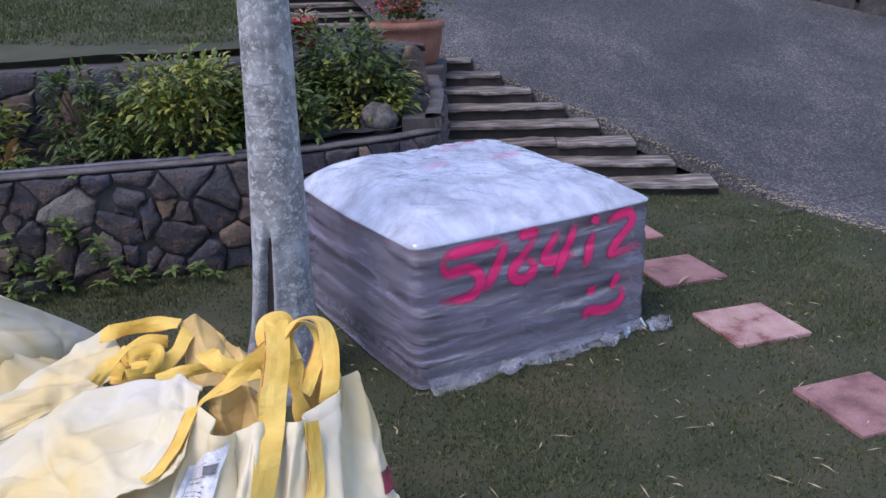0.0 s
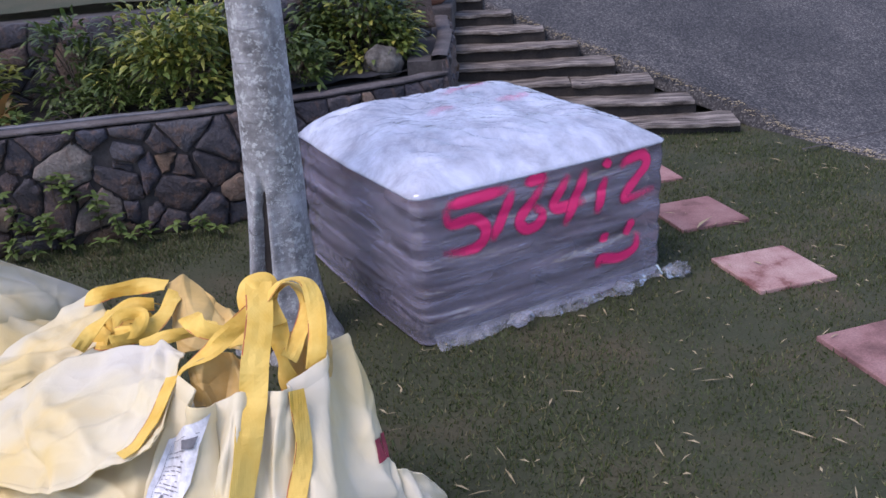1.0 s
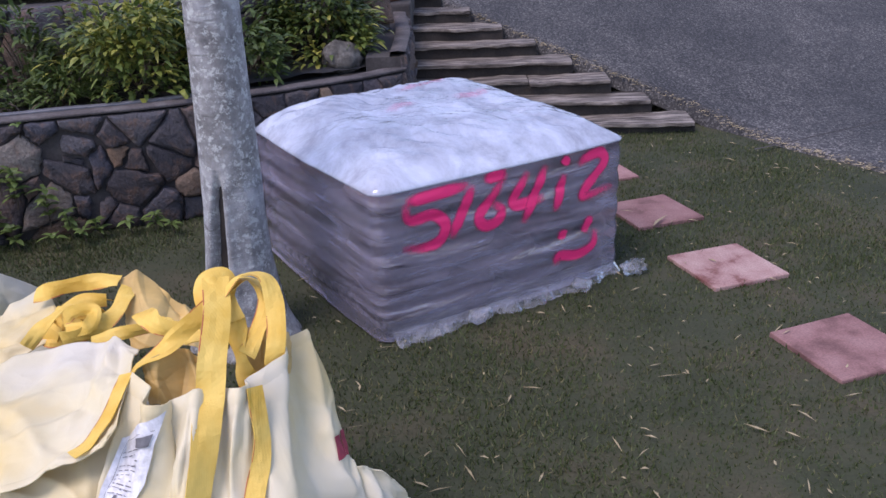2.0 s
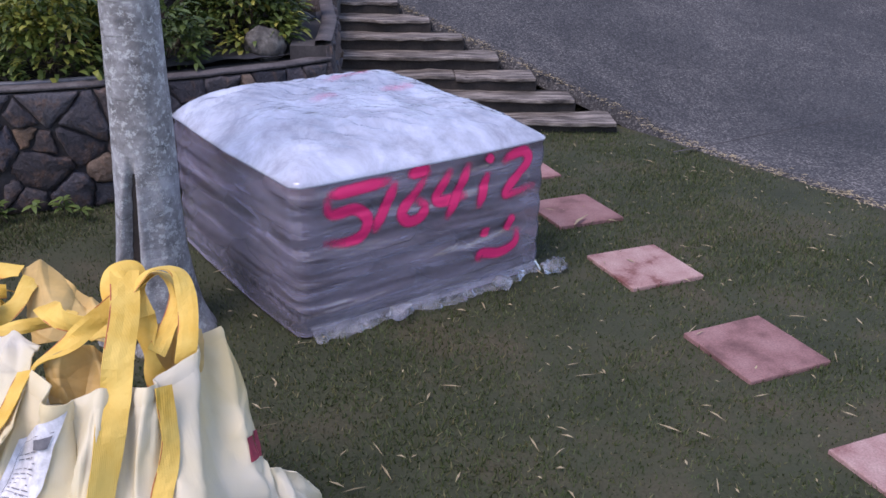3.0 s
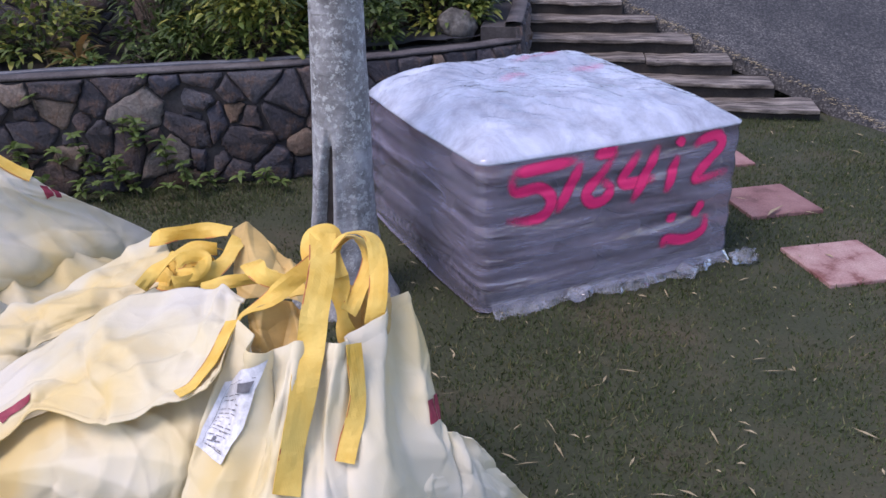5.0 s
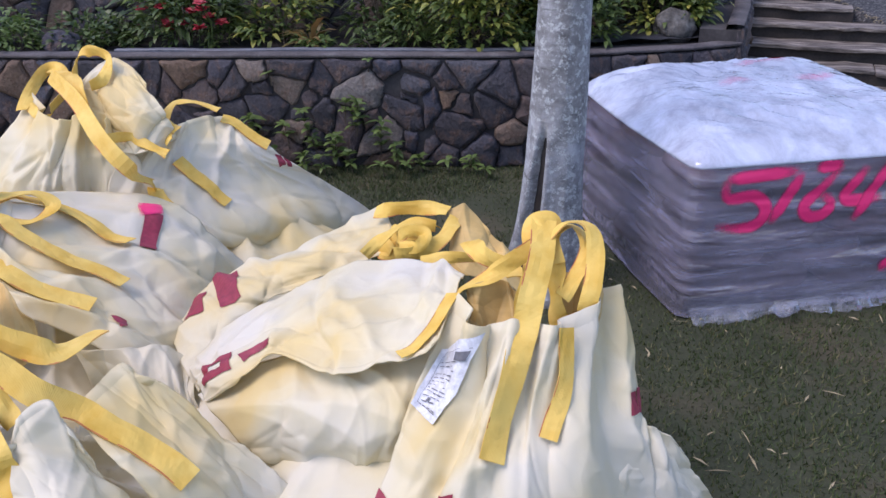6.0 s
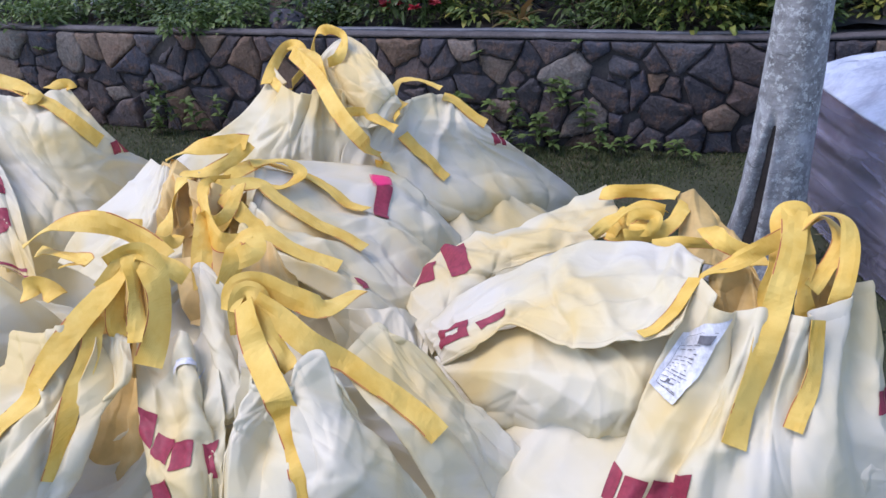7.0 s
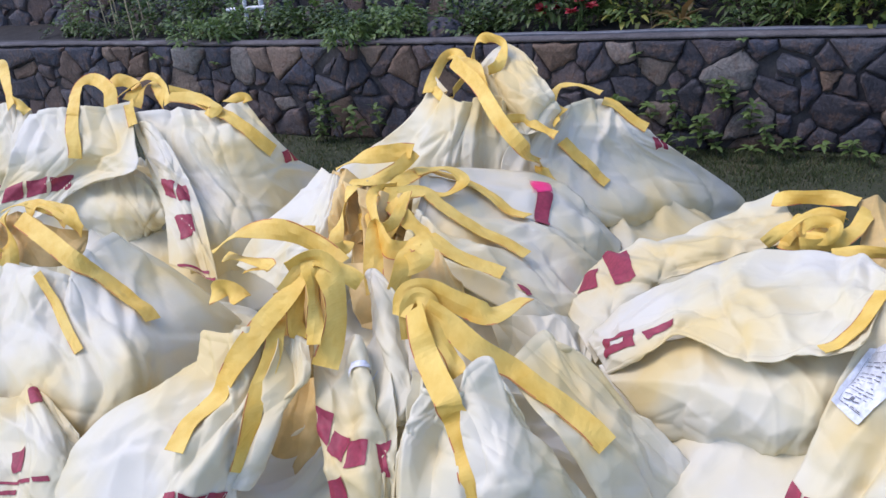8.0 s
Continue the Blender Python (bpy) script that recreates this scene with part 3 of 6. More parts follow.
MARKS = [
    [(0.419, 0.617), (0.246, 0.608), (0.119, 0.600)],
    [(0.119, 0.600), (0.135, 0.524), (0.243, 0.525), (0.30, 0.471), (0.279, 0.412), (0.212, 0.393), (0.097, 0.406)],
    [(0.438, 0.611), (0.325, 0.401)],
    [(0.606, 0.63), (0.529, 0.539), (0.464, 0.47), (0.492, 0.421), (0.552, 0.426), (0.578, 0.473), (0.524, 0.52)],
    [(0.49, 0.622), (0.606, 0.632)],
    [(0.717, 0.614), (0.64, 0.486), (0.806, 0.48)],
    [(0.814, 0.622), (0.692, 0.385)],
    [(0.937, 0.64), (0.914, 0.599)],
    [(0.915, 0.565), (0.868, 0.399)],
    [(0.997, 0.584), (1.044, 0.612), (1.126, 0.619), (1.146, 0.563), (1.021, 0.44), (1.205, 0.449)],
    [(0.919, 0.304), (0.915, 0.253)],
    [(1.077, 0.333), (1.041, 0.257)],
    [(1.108, 0.264), (1.092, 0.183), (1.002, 0.16), (0.892, 0.181), (0.887, 0.138)],
]
TOP_MARKS = [[(0.62, 0.92), (0.78, 0.98), (0.95, 0.92)], [(0.80, 0.72), (0.95, 0.70), (1.05, 0.76)], [(0.42, 0.66), (0.52, 0.70), (0.60, 0.66)], [(0.88, 1.08), (0.98, 1.05)]]
for i, mk in enumerate(MARKS):
    stroke(mk, 0.029, 0.0004 * i)
for mk in TOP_MARKS:
    stroke(mk, 0.045, 0.0, True, 0.22)

# ---- tree ----
tree = thing("tree", "straight grey lichened tree trunk with a split near its base", "tree")
tree.location = (-0.73, 3.65, 0)
tv2, rows, seg = [], 110, 150
for i in range(rows):
    z = -0.05 + 4.6 * (i / (rows - 1)) ** 1.5
    r = 0.094 + 0.070 * math.exp(-max(z, 0) / 0.62) + 0.07 * math.exp(-max(z, 0) / 0.12)
    lean = Vector((0.027 * z + 0.005 * math.sin(z * 2.3), 0.01 * z, 0))
    for j in range(seg):
        a = 2 * math.pi * j / seg
        k = r * (1 + 0.035 * fbm(math.cos(a), math.sin(a), z * 1.6, 1.8) + 0.02 * math.sin(3 * a + 1))
        # split that faces the path: a groove with thick lips
        da = (a - math.radians(260 - 22 * max(0.0, 0.72 - z)) + math.pi) % (2 * math.pi) - math.pi
        deep = max(0.0, min(1.0, (0.74 - z) / 0.14)) * max(0.0, min(1.0, (z + 0.05) / 0.12))
        width = 0.12 + 0.26 * max(0, 0.72 - z)
        k *= 1 - 0.75 * deep * math.exp(-(da / width) ** 4) + 0.09 * deep * math.exp(-((abs(da) - width * 1.7) / 0.16) ** 2)
        k *= 0.02 if i == rows - 1 else 1.0
        tv2.append(lean + Vector((math.cos(a) * k, math.sin(a) * k, z)))
solid("trunk", [tv2[i * seg + j] for j in range(seg) for i in range(rows)], grid_faces(seg, rows, True), BARK, tree)

# dark strip added in the groove to paint the shade of the split
shade_strip = []
for i in range(40):
    z = 0.0 + 0.72 * i / 39
    r0 = 0.094 + 0.070 * math.exp(-z / 0.62) + 0.07 * math.exp(-z / 0.12)
    lean = Vector((0.027 * z + 0.005 * math.sin(z * 2.3), 0.01 * z, 0))
    ac = math.radians(260 - 22 * max(0.0, 0.72 - z))
    wd = (0.12 + 0.26 * max(0, 0.72 - z)) * 0.85 * min(1.0, (0.74 - z) / 0.1)
    for j in range(5):
        a = ac + wd * (j - 2) / 2
        k = r0 * (0.66 + 0.05 * fbm(a * 6, z * 8, 1, 2.0))
        shade_strip.append(lean + Vector((math.cos(a) * k, math.sin(a) * k, z)))
solid("split_shade", shade_strip, grid_faces(40, 5), RISER, tree, "dark strip inside the split, standing in for its shade", thick=0.01)

# ---- stepping stones ----
for x, y, rot in ((1.04, 5.70, 19), (1.245, 4.95, 20), (1.45, 4.21, 20), (1.69, 3.42, 21), (1.93, 2.63, 20)):
    bm = box_bm(0.40, 0.40, 0.05, 0.006)
    bmesh.ops.subdivide_edges(bm, edges=bm.edges[:], cuts=1)
    for v in bm.verts:
        v.co += Vector((0.004 * fbm(v.co.x + x, v.co.y, 2, 12), 0.004 * fbm(v.co.y + y, v.co.x, 3, 12), 0))
    p = part("paver", bm, PAVER_PALE if x in (1.45, 1.93) else PAVER)
    p.matrix_basis = pose(x, y, lawn_z(x, y) - 0.006, random.uniform(-0.8, 0.8), random.uniform(-0.8, 0.8), rot)
    tagged(p, "square pink concrete stepping stone set in the lawn", "stepping stone", "stepping stones")


# ---- bulk bags ----
STRAP_W = 0.072


class Bag:
    """A slumped bulk bag as a height over its footprint: cloth drawn from the rim up to its gathers, with pleats and creases."""

    def __init__(self, x, y, rx, ry, rot, body, gathers, seed, full=0.5):
        self.full = full
        self.c, self.rx, self.ry, self.rot = Vector((x, y)), rx, ry, radians(rot)
        self.body, self.gathers, self.seed = body, gathers, seed
        self.known = {}

    def q(self, x, y):
        dx, dy = x - self.c.x, y - self.c.y
        co, si = math.cos(self.rot), math.sin(self.rot)
        u, v = abs(dx * co + dy * si) / self.rx, abs(dy * co - dx * si) / self.ry
        return (u ** 2.8 + v ** 2.8) ** (1 / 2.8)

    def reach(self, g, a):
        """How far the rim lies from gather g in the direction a (tabled)."""
        if g not in self.known:
            gx, gy = self.gathers[g][:2]
            tab = []
            for i in range(96):
                lo, hi = 0.0, 3.0
                ca, sa = math.cos(i * math.pi / 48), math.sin(i * math.pi / 48)
                for _ in range(16):
                    m = (lo + hi) / 2
                    lo, hi = (m, hi) if self.q(gx + ca * m, gy + sa * m) < 1 else (lo, m)
                tab.append(lo)
            self.known[g] = tab
        f = (a % (2 * math.pi)) * 48 / math.pi
        i = int(f) % 96
        t = self.known[g]
        return t[i] + (t[(i + 1) % 96] - t[i]) * (f - int(f))

    def z(self, x, y):
        q = self.q(x, y)
        if q > 1.02:
            return -0.03
        s = self.seed * 3.7
        edge = max(0.0, 1 - q ** 12) ** 0.5
        top = self.body * max(0.0, 1 - q ** 2.4) ** 0.8
        near = 9.0
        for g, (gx, gy, gz, folds) in enumerate(self.gathers):
            d = math.hypot(x - gx, y - gy)
            a = math.atan2(y - gy, x - gx)
            f = min(1.0, d / max(0.05, self.reach(g, a)))
            near = min(near, d)
            w = folds * a + 2.2 * fbm(math.cos(a), math.sin(a), s + gx, 1.3, 2) + 0.5 * fbm(x, y, s, 2.0, 2)
            r1, r2 = 1 - abs(math.sin(w * 0.5)), 1 - abs(math.sin(w * 1.13 + 1.0))
            pleat = (r1 - 0.36) + 0.45 * (r2 - 0.36)
            f2 = max(0.0, min(1.0, f * (1 - 0.13 * pleat * min(1.0, d * 6))))
            t = gz * (0.88 * (1 - f2) ** self.full + 0.12 * math.exp(-max(d, 0.05) / 0.08))
            t += pleat * (0.085 * math.exp(-(d / 0.32) ** 2) * min(1.0, d * (3.0 if self.full < 0.45 else 9.0)) + 0.035 * (1 - f))
            m = max(-1.0, min(1.0, (t - top) / 0.03))
            top = max(top, t) + 0.0075 * (1 - abs(m)) ** 2
        wx, wy = x + 0.12 * fbm(x, y, s, 1.7, 2), y + 0.12 * fbm(y, x, s, 1.7, 2)
        big = noise.voronoi(Vector((wx * 2.8, wy * 2.8, s)))[0][0]
        small = noise.voronoi(Vector((wx * 6.5, wy * 6.5, s + 3)))[0][0]
        top += (0.12 * (big - 0.42) + 0.03 * (small - 0.4)) * min(1.0, (1 - q) * 4 + 0.1) * min(1.0, near * 4)
        return max(-0.03, top * (edge if top > 0 else 1))

    def shell(self):
        na, nr = 280, 110
        verts = []
        for i in range(na):
            a = 2 * math.pi * i / na
            d = Vector((math.cos(a + self.rot), math.sin(a + self.rot)))
            rim = 1 / ((abs(math.cos(a)) / self.rx) ** 2.8 + (abs(math.sin(a)) / self.ry) ** 2.8) ** (1 / 2.8)
            fold = 0.035 * (0.5 - abs(fbm(math.cos(a) * 2.4, math.sin(a) * 2.4, self.seed, 2.2, 2)))
            for j in range(nr):
                f = 1 - (1 - j / (nr - 1)) ** 1.35
                x, y = self.c + d * rim * f
                k = fold * f ** 5
                verts.append((x + d.x * k, y + d.y * k, self.z(x, y) if j < nr - 1 else -0.03))
        return verts, grid_faces(na, nr, True)


def ribbon(pts, normals, width, mat, parent, name="strap", label="", thick=0.002, curl=0.0, edge=True, n=40, twist=0.0, loose=0):
    line = smooth_line(pts, n)
    nor = smooth_line(normals, n)
    verts, left = [], []
    for i, p in enumerate(line):
        d = (line[min(i + 1, n - 1)] - line[max(i - 1, 0)]).normalized()
        nn = (nor[i] - d * nor[i].dot(d)).normalized()
        fade = 1.0 if twist else max(0.0, 1.0 - i * len(pts) / (n * loose)) if loose else 0.0
        if fade:
            nn = Matrix.Rotation((twist or 0.5) * math.sin(5.5 * i / n + 40 * pts[0][0]) * min(1.0, fade), 3, d) @ nn
        s = d.cross(nn)
        for j in range(5):
            f = (j - 2) / 2
            verts.append(p + s * f * width / 2 + nn * curl * (1 - f * f) + nn * 0.003 * fbm(p.x * 3, p.y * 3, p.z * 3 + f, 6))
        left += [p + s * 0.45 * width + nn * 0.002, p + s * 0.50 * width + nn * 0.002]
    ob = solid(name, verts, grid_faces(n, 5), mat, parent, label, smooth=False, thick=thick)
    if edge:
        solid("stitching", left, grid_faces(n, 2), STITCH, ob, "orange-red edge stitching")
    return ob


def loop(root, pts, n0, n1=None, width=STRAP_W, n=52):
    """A free webbing loop through the given points."""
    n0 = Vector(n0)
    n1 = Vector(n1) if n1 else n0
    nor = [n0.lerp(n1, i / (len(pts) - 1)) for i in range(len(pts))]
    return ribbon(pts, nor, width * 0.85, STRAP, root, "handle_loop", "loose yellow webbing handle loop", curl=0.003, n=n, twist=0.8)


def tangle(root, x, y, z, r, n, seed):
    """Handles knotted into a loose bunch."""
    rr = random.Random(seed)
    for k in range(n):
        a = rr.uniform(0, 2 * math.pi)
        pts, nor = [], []
        for i in range(6):
            a += rr.uniform(0.5, 1.3)
            q = r * rr.uniform(0.35, 1.0)
            pts.append(Vector((x + math.cos(a) * q, y + math.sin(a) * q, z + r * rr.uniform(-0.25, 0.55))))
            nor.append(Vector((math.cos(a) * rr.uniform(0, 1), math.sin(a) * rr.uniform(0, 1), rr.uniform(0.4, 1))))
        ribbon(pts, nor, STRAP_W * rr.uniform(0.55, 0.95), STRAP, root, "handle_loop", "knotted yellow webbing handle", curl=0.004, n=48, twist=0.8)


class Drape:
    """A piece of bag cloth spread through a net of places (rows from the mouth down), creased and pleated."""
    NU, NV = 110, 96

    def __init__(self, net, folds, amp, pleats, seed):
        nu2, nv2 = self.NU, self.NV
        rs = np.random.RandomState(seed * 13 + 5)
        net = np.array(net, float)
        P = self.spline(np.transpose(self.spline(net, nv2), (1, 0, 2)), nu2)
        N = self.normals(P)
        lu = np.linalg.norm(np.diff(P, axis=0), axis=2).sum(0).mean()
        lv = np.linalg.norm(np.diff(P, axis=1), axis=2).sum(1).mean()
        u, v = np.meshgrid(np.linspace(0, 1, nu2), np.linspace(0, 1, nv2), indexing="ij")
        X, Y = u * lu, v * lv
        wx = 0.02 * np.sin(9 * Y + rs.uniform(0, 6)) + 0.012 * np.sin(23 * X + 11 * Y + rs.uniform(0, 6))
        wy = 0.02 * np.sin(8 * X + rs.uniform(0, 6)) + 0.012 * np.sin(19 * Y - 13 * X + rs.uniform(0, 6))
        H = np.zeros_like(u)
        # long folds and short sharp creases
        for k in range(folds * 3 + int(40 * lu * lv)):
            long = k < folds * 3
            a = rs.normal(np.pi / 2, 0.45) if long else rs.uniform(0, np.pi)
            ca, sa = np.cos(a), np.sin(a)
            dx, dy = X + wx - rs.uniform(0, lu), Y + wy - rs.uniform(0, lv)
            s, d = dx * ca + dy * sa, dx * sa - dy * ca
            reach = rs.uniform(0.12, 0.36) if long else rs.uniform(0.05, 0.16)
            w = rs.uniform(0.022, 0.075) if long else rs.uniform(0.012, 0.035)
            w = np.where(d > 0, w, w * rs.uniform(0.4, 1.6))
            H += (amp if long else amp * 0.36) * rs.uniform(0.5, 1.3) * rs.choice((1, 1, -0.8)) * np.exp(-np.abs(d) / w) * np.exp(-(s / reach) ** 2)
        # flat facets of crumpled cloth, meeting in straight ridges and valleys
        count = 7 + int(30 * lu * lv)
        for sign in (1, -1):
            planes = [rs.normal(0, 0.26) * (X + wx * 0.4 - rs.uniform(0, lu)) + rs.normal(0, 0.16) * (Y + wy * 0.4 - rs.uniform(0, lv)) for _ in range(count)]
            planes = np.sort(np.array(planes), axis=0)
            H += sign * 1.25 * np.clip(planes[-1] - np.median(planes[-1]), -0.035, 0.035)
            H += sign * 0.7 * np.clip(planes[-3] - np.median(planes[-3]), -0.03, 0.03)
        # keep the sharp part of the relief, drop the broad swellings
        broad = self.blur(self.blur(H, int(0.06 * nu2 / lu), 0), int(0.06 * nv2 / lv), 1)
        H = np.clip(1.15 * (H - 0.85 * broad), -0.03, 0.03)
        if pleats:
            w = pleats * (u + 0.03 * np.sin(5 * v + seed)) + 0.17 * seed
            H += 0.026 * (1 - 4 * np.abs(w % 1.0 - 0.5)) * (1 - 0.6 * v)
        self.P = P + N * H[..., None]
        self.N = self.normals(self.P)
        self.flat = N

    @staticmethod
    def spline(net, n):
        """Catmull-Rom along the first axis, sampled at n even steps."""
        m = len(net)
        p = np.concatenate([[2 * net[0] - net[1]], net, [2 * net[-1] - net[-2]]])
        f = np.linspace(0, m - 1, n)
        k = np.minimum(f.astype(int), m - 2)
        t = (f - k).reshape(-1, *([1] * (net.ndim - 1)))
        a, b, c, d = p[k], p[k + 1], p[k + 2], p[k + 3]
        return 0.5 * (2 * b + (c - a) * t + (2 * a - 5 * b + 4 * c - d) * t * t + (3 * b - a - 3 * c + d) * t ** 3)

    @staticmethod
    def blur(H, half, axis):
        """A running mean along one axis."""
        half = max(2, min(half, H.shape[axis] // 2 - 1))
        pad = [(0, 0), (0, 0)]
        pad[axis] = (half + 1, half)
        run = np.cumsum(np.pad(H, pad, mode="edge"), axis=axis)
        n, k = H.shape[axis], 2 * half + 1
        return (np.take(run, np.arange(k, n + k), axis) - np.take(run, np.arange(0, n), axis)) / k

    @staticmethod
    def normals(P):
        n = np.cross(np.gradient(P, axis=0), np.gradient(P, axis=1))
        n /= np.linalg.norm(n, axis=2, keepdims=True) + 1e-9
        return n * (1 if (n.mean((0, 1)) * (0.4, -0.6, 0.7)).sum() > 0 else -1)

    def pick(self, A, u, v):
        fu, fv = max(0, min(0.9999, u)) * (self.NU - 1), max(0, min(0.9999, v)) * (self.NV - 1)
        i, j = int(fu), int(fv)
        a, b = fu - i, fv - j
        return Vector((A[i, j] * (1 - a) + A[i + 1, j] * a) * (1 - b) + (A[i, j + 1] * (1 - a) + A[i + 1, j + 1] * a) * b)

    def normal(self, u, v):
        return self.pick(self.flat, u, v).normalized()

    def at(self, u, v, off=0.0):
        return self.pick(self.P, u, v) + self.pick(self.N, u, v) * off


def cloth(root, net, folds=5, seed=1, amp=0.019, pleats=0, name="side_panel", mat=None, hem="", label="creased cream woven cloth of the bag"):
    c = Drape(net, folds, amp, pleats, seed)
    ob = solid(name, c.P.reshape(-1, 3).tolist(), grid_faces(c.NU, c.NV), mat or CLOTH, root, "inner side of the bag mouth, yellow glow and shade in its colour" if mat else label, thick=0.003)
    if hem:
        v0, v1 = (0.0, 0.045) if hem == "top" else (0.95, 1.0)
        rows = [c.at(i / 99, v0 + (v1 - v0) * k / 3, 0.003 + (0.003 if k in (1, 2) else 0)) for i in range(100) for k in range(4)]
        solid("hem", rows, grid_faces(100, 4), CLOTH, ob, "stitched hem of the cloth")
    return c


def on_cloth(c, root, name, q, mat, label="", off=0.006, nu2=12, nv2=12, keep=None):
    """A flat patch on the cloth between four places of it, given clockwise."""
    a, b, d, e = (Vector((*p, 0)) for p in q)
    verts = []
    for i in range(nu2):
        for j in range(nv2):
            f, h = i / (nu2 - 1), j / (nv2 - 1)
            p = a.lerp(b, f).lerp(e.lerp(d, f), h)
            verts.append(c.at(p.x, p.y, off))
    faces = grid_faces(nu2, nv2)
    if keep:
        faces = [fc for k, fc in enumerate(faces) if keep(k // (nv2 - 1), k % (nv2 - 1))]
    return solid(name, verts, faces, mat, root, label)


def print_quad(c, root, q):
    return on_cloth(c, root, "print_block", q, RED, "dark red printed block")


def print_ring(c, root, q):
    return on_cloth(c, root, "print_block", q, RED, "dark red printed frame", keep=lambda i, j: not (3 <= i <= 7 and 4 <= j <= 6))


def text_on(c, root, q):
    return on_cloth(c, root, "text_line", q, RED, nv2=3)


def paper_on(c, root, q):
    return on_cloth(c, root, "paper_tag", q, PAPER, "white printed paper tag", 0.010)


def pink_on(c, root, q):
    ob = on_cloth(c, root, "spray_dab", q, PINK, "bright pink paint dab", 0.008)
    at = ob.data.attributes.new("coat", "FLOAT", "POINT")
    at.data.foreach_set("value", [1.3 * (1 - ((i - 5.5) / 6.5) ** 2) * (1 - ((j - 5) / 7.5) ** 2) for i in range(12) for j in range(12)])


def document_on(c, root, q):
    """A delivery note in a clear pouch, its lines as bars."""
    a, b, d, e = (Vector((*p, 0)) for p in q)

    def sub(f0, f1, h0, h1):
        return [tuple(a.lerp(b, f).lerp(e.lerp(d, f), h))[:2] for f, h in ((f0, h0), (f1, h0), (f1, h1), (f0, h1))]

    on_cloth(c, root, "document_pouch", q, PAPER, "white paper document in a clear pouch", 0.012, 20, 20)
    rr = random.Random(9)
    for k in range(12):
        h = 0.26 + 0.056 * k
        f = 0.16 + 0.06 * (k % 2)
        while f < 0.8:
            g = min(0.88, f + rr.uniform(0.06, 0.22))
            if rr.random() < 0.68:
                on_cloth(c, root, "text_line", sub(f, g, h, h + rr.uniform(0.006, 0.016)), INK, "", 0.0155, 5, 3)
            f = g + 0.06
    for f0, f1, h0, h1 in ((0.74, 0.92, 0.15, 0.25), (0.10, 0.92, 0.12, 0.125), (0.10, 0.11, 0.12, 0.90), (0.10, 0.92, 0.70, 0.706), (0.10, 0.92, 0.89, 0.896), (0.44, 0.52, 0.78, 0.82)):
        on_cloth(c, root, "text_line", sub(f0, f1, h0, h1), INK, "", 0.0155, 6, 6)


def strap_over(c, root, free, sewn, width=STRAP_W):
    """A webbing strap that comes through the free places and is then sewn down the cloth along sewn (u, v)."""
    pts = [Vector(p) for p in free]
    nor = [Vector((0.35, -0.7, 0.6)) for p in free]
    line = smooth_line([Vector((*p, 0)) for p in sewn], 7)
    for p in line:
        nn = c.normal(p.x, p.y)
        mid = c.at(p.x, p.y)
        high = max((c.at(p.x + o, p.y + q) - mid).dot(nn) for o in (-0.05, -0.025, 0, 0.025, 0.05) for q in (-0.02, 0.02))
        pts.append(mid + nn * (0.008 + min(0.02, high)))
        nor.append(c.normal(p.x, p.y))
    return ribbon(pts, nor, width * 0.92, STRAP, root, label="sewn-on yellow webbing strap", n=52, loose=len(free))


def bulk_bag(x, y, rx, ry, rot, body, gathers, seed, label, full=0.5):
    bag = Bag(x, y, rx, ry, rot, body, gathers, seed, full)
    root = thing("bulk_bag", label, "bulk bag", "bulk bags on the lawn")
    v, f = bag.shell()
    solid("cloth_body", v, f, CLOTH, root, "slumped cream woven cloth with folds")
    return bag, root


# bag beside the tree, handles knotted in two bunches
a, ra = bulk_bag(-0.86, 2.30, 0.90, 0.66, 155, 0.30, [(-0.42, 2.36, 0.50, 9), (-0.95, 2.66, 0.42, 8)], 1, "cream woven bulk bag beside the tree, yellow handles tied up", 0.6)
a_back = cloth(ra, [
    [(-1.61, 2.27, 0.30), (-1.62, 2.47, 0.36), (-1.53, 2.60, 0.42), (-1.35, 2.76, 0.50), (-1.19, 3.02, 0.57)],
    [(-1.44, 2.11, 0.33), (-1.43, 2.29, 0.40), (-1.36, 2.42, 0.46), (-1.22, 2.56, 0.53), (-1.05, 2.79, 0.59)],
    [(-1.35, 2.06, 0.28), (-1.34, 2.22, 0.36), (-1.30, 2.39, 0.42), (-1.16, 2.51, 0.49), (-0.96, 2.73, 0.54)]], folds=5, seed=2)
print_quad(a_back, ra, [(0.338, 0.000), (0.463, 0.050), (0.413, 0.600), (0.288, 0.488)])
print_quad(a_back, ra, [(0.200, 0.000), (0.275, 0.113), (0.213, 0.325), (0.100, 0.113)])
a_belly = cloth(ra, [
    [(-1.29, 1.99, 0.33), (-1.15, 2.05, 0.42), (-0.99, 2.12, 0.48), (-0.81, 2.13, 0.52), (-0.63, 2.17, 0.56)],
    [(-1.17, 1.92, 0.32), (-0.95, 1.92, 0.42), (-0.81, 1.97, 0.46), (-0.69, 2.00, 0.48), (-0.58, 2.06, 0.48)],
    [(-1.05, 1.88, 0.25), (-0.89, 1.89, 0.32), (-0.76, 1.91, 0.35), (-0.68, 1.94, 0.36), (-0.58, 2.02, 0.36)],
    [(-0.97, 1.98, 0.11), (-0.86, 1.96, 0.15), (-0.79, 1.97, 0.16), (-0.72, 1.97, 0.20), (-0.63, 2.01, 0.24)],
    [(-0.90, 1.95, -0.00), (-0.80, 1.95, 0.00), (-0.76, 1.97, -0.00), (-0.73, 2.00, 0.03), (-0.65, 2.02, 0.06)]], folds=4, seed=3, label='bulging cream cloth of the filled bag, creased in squares')
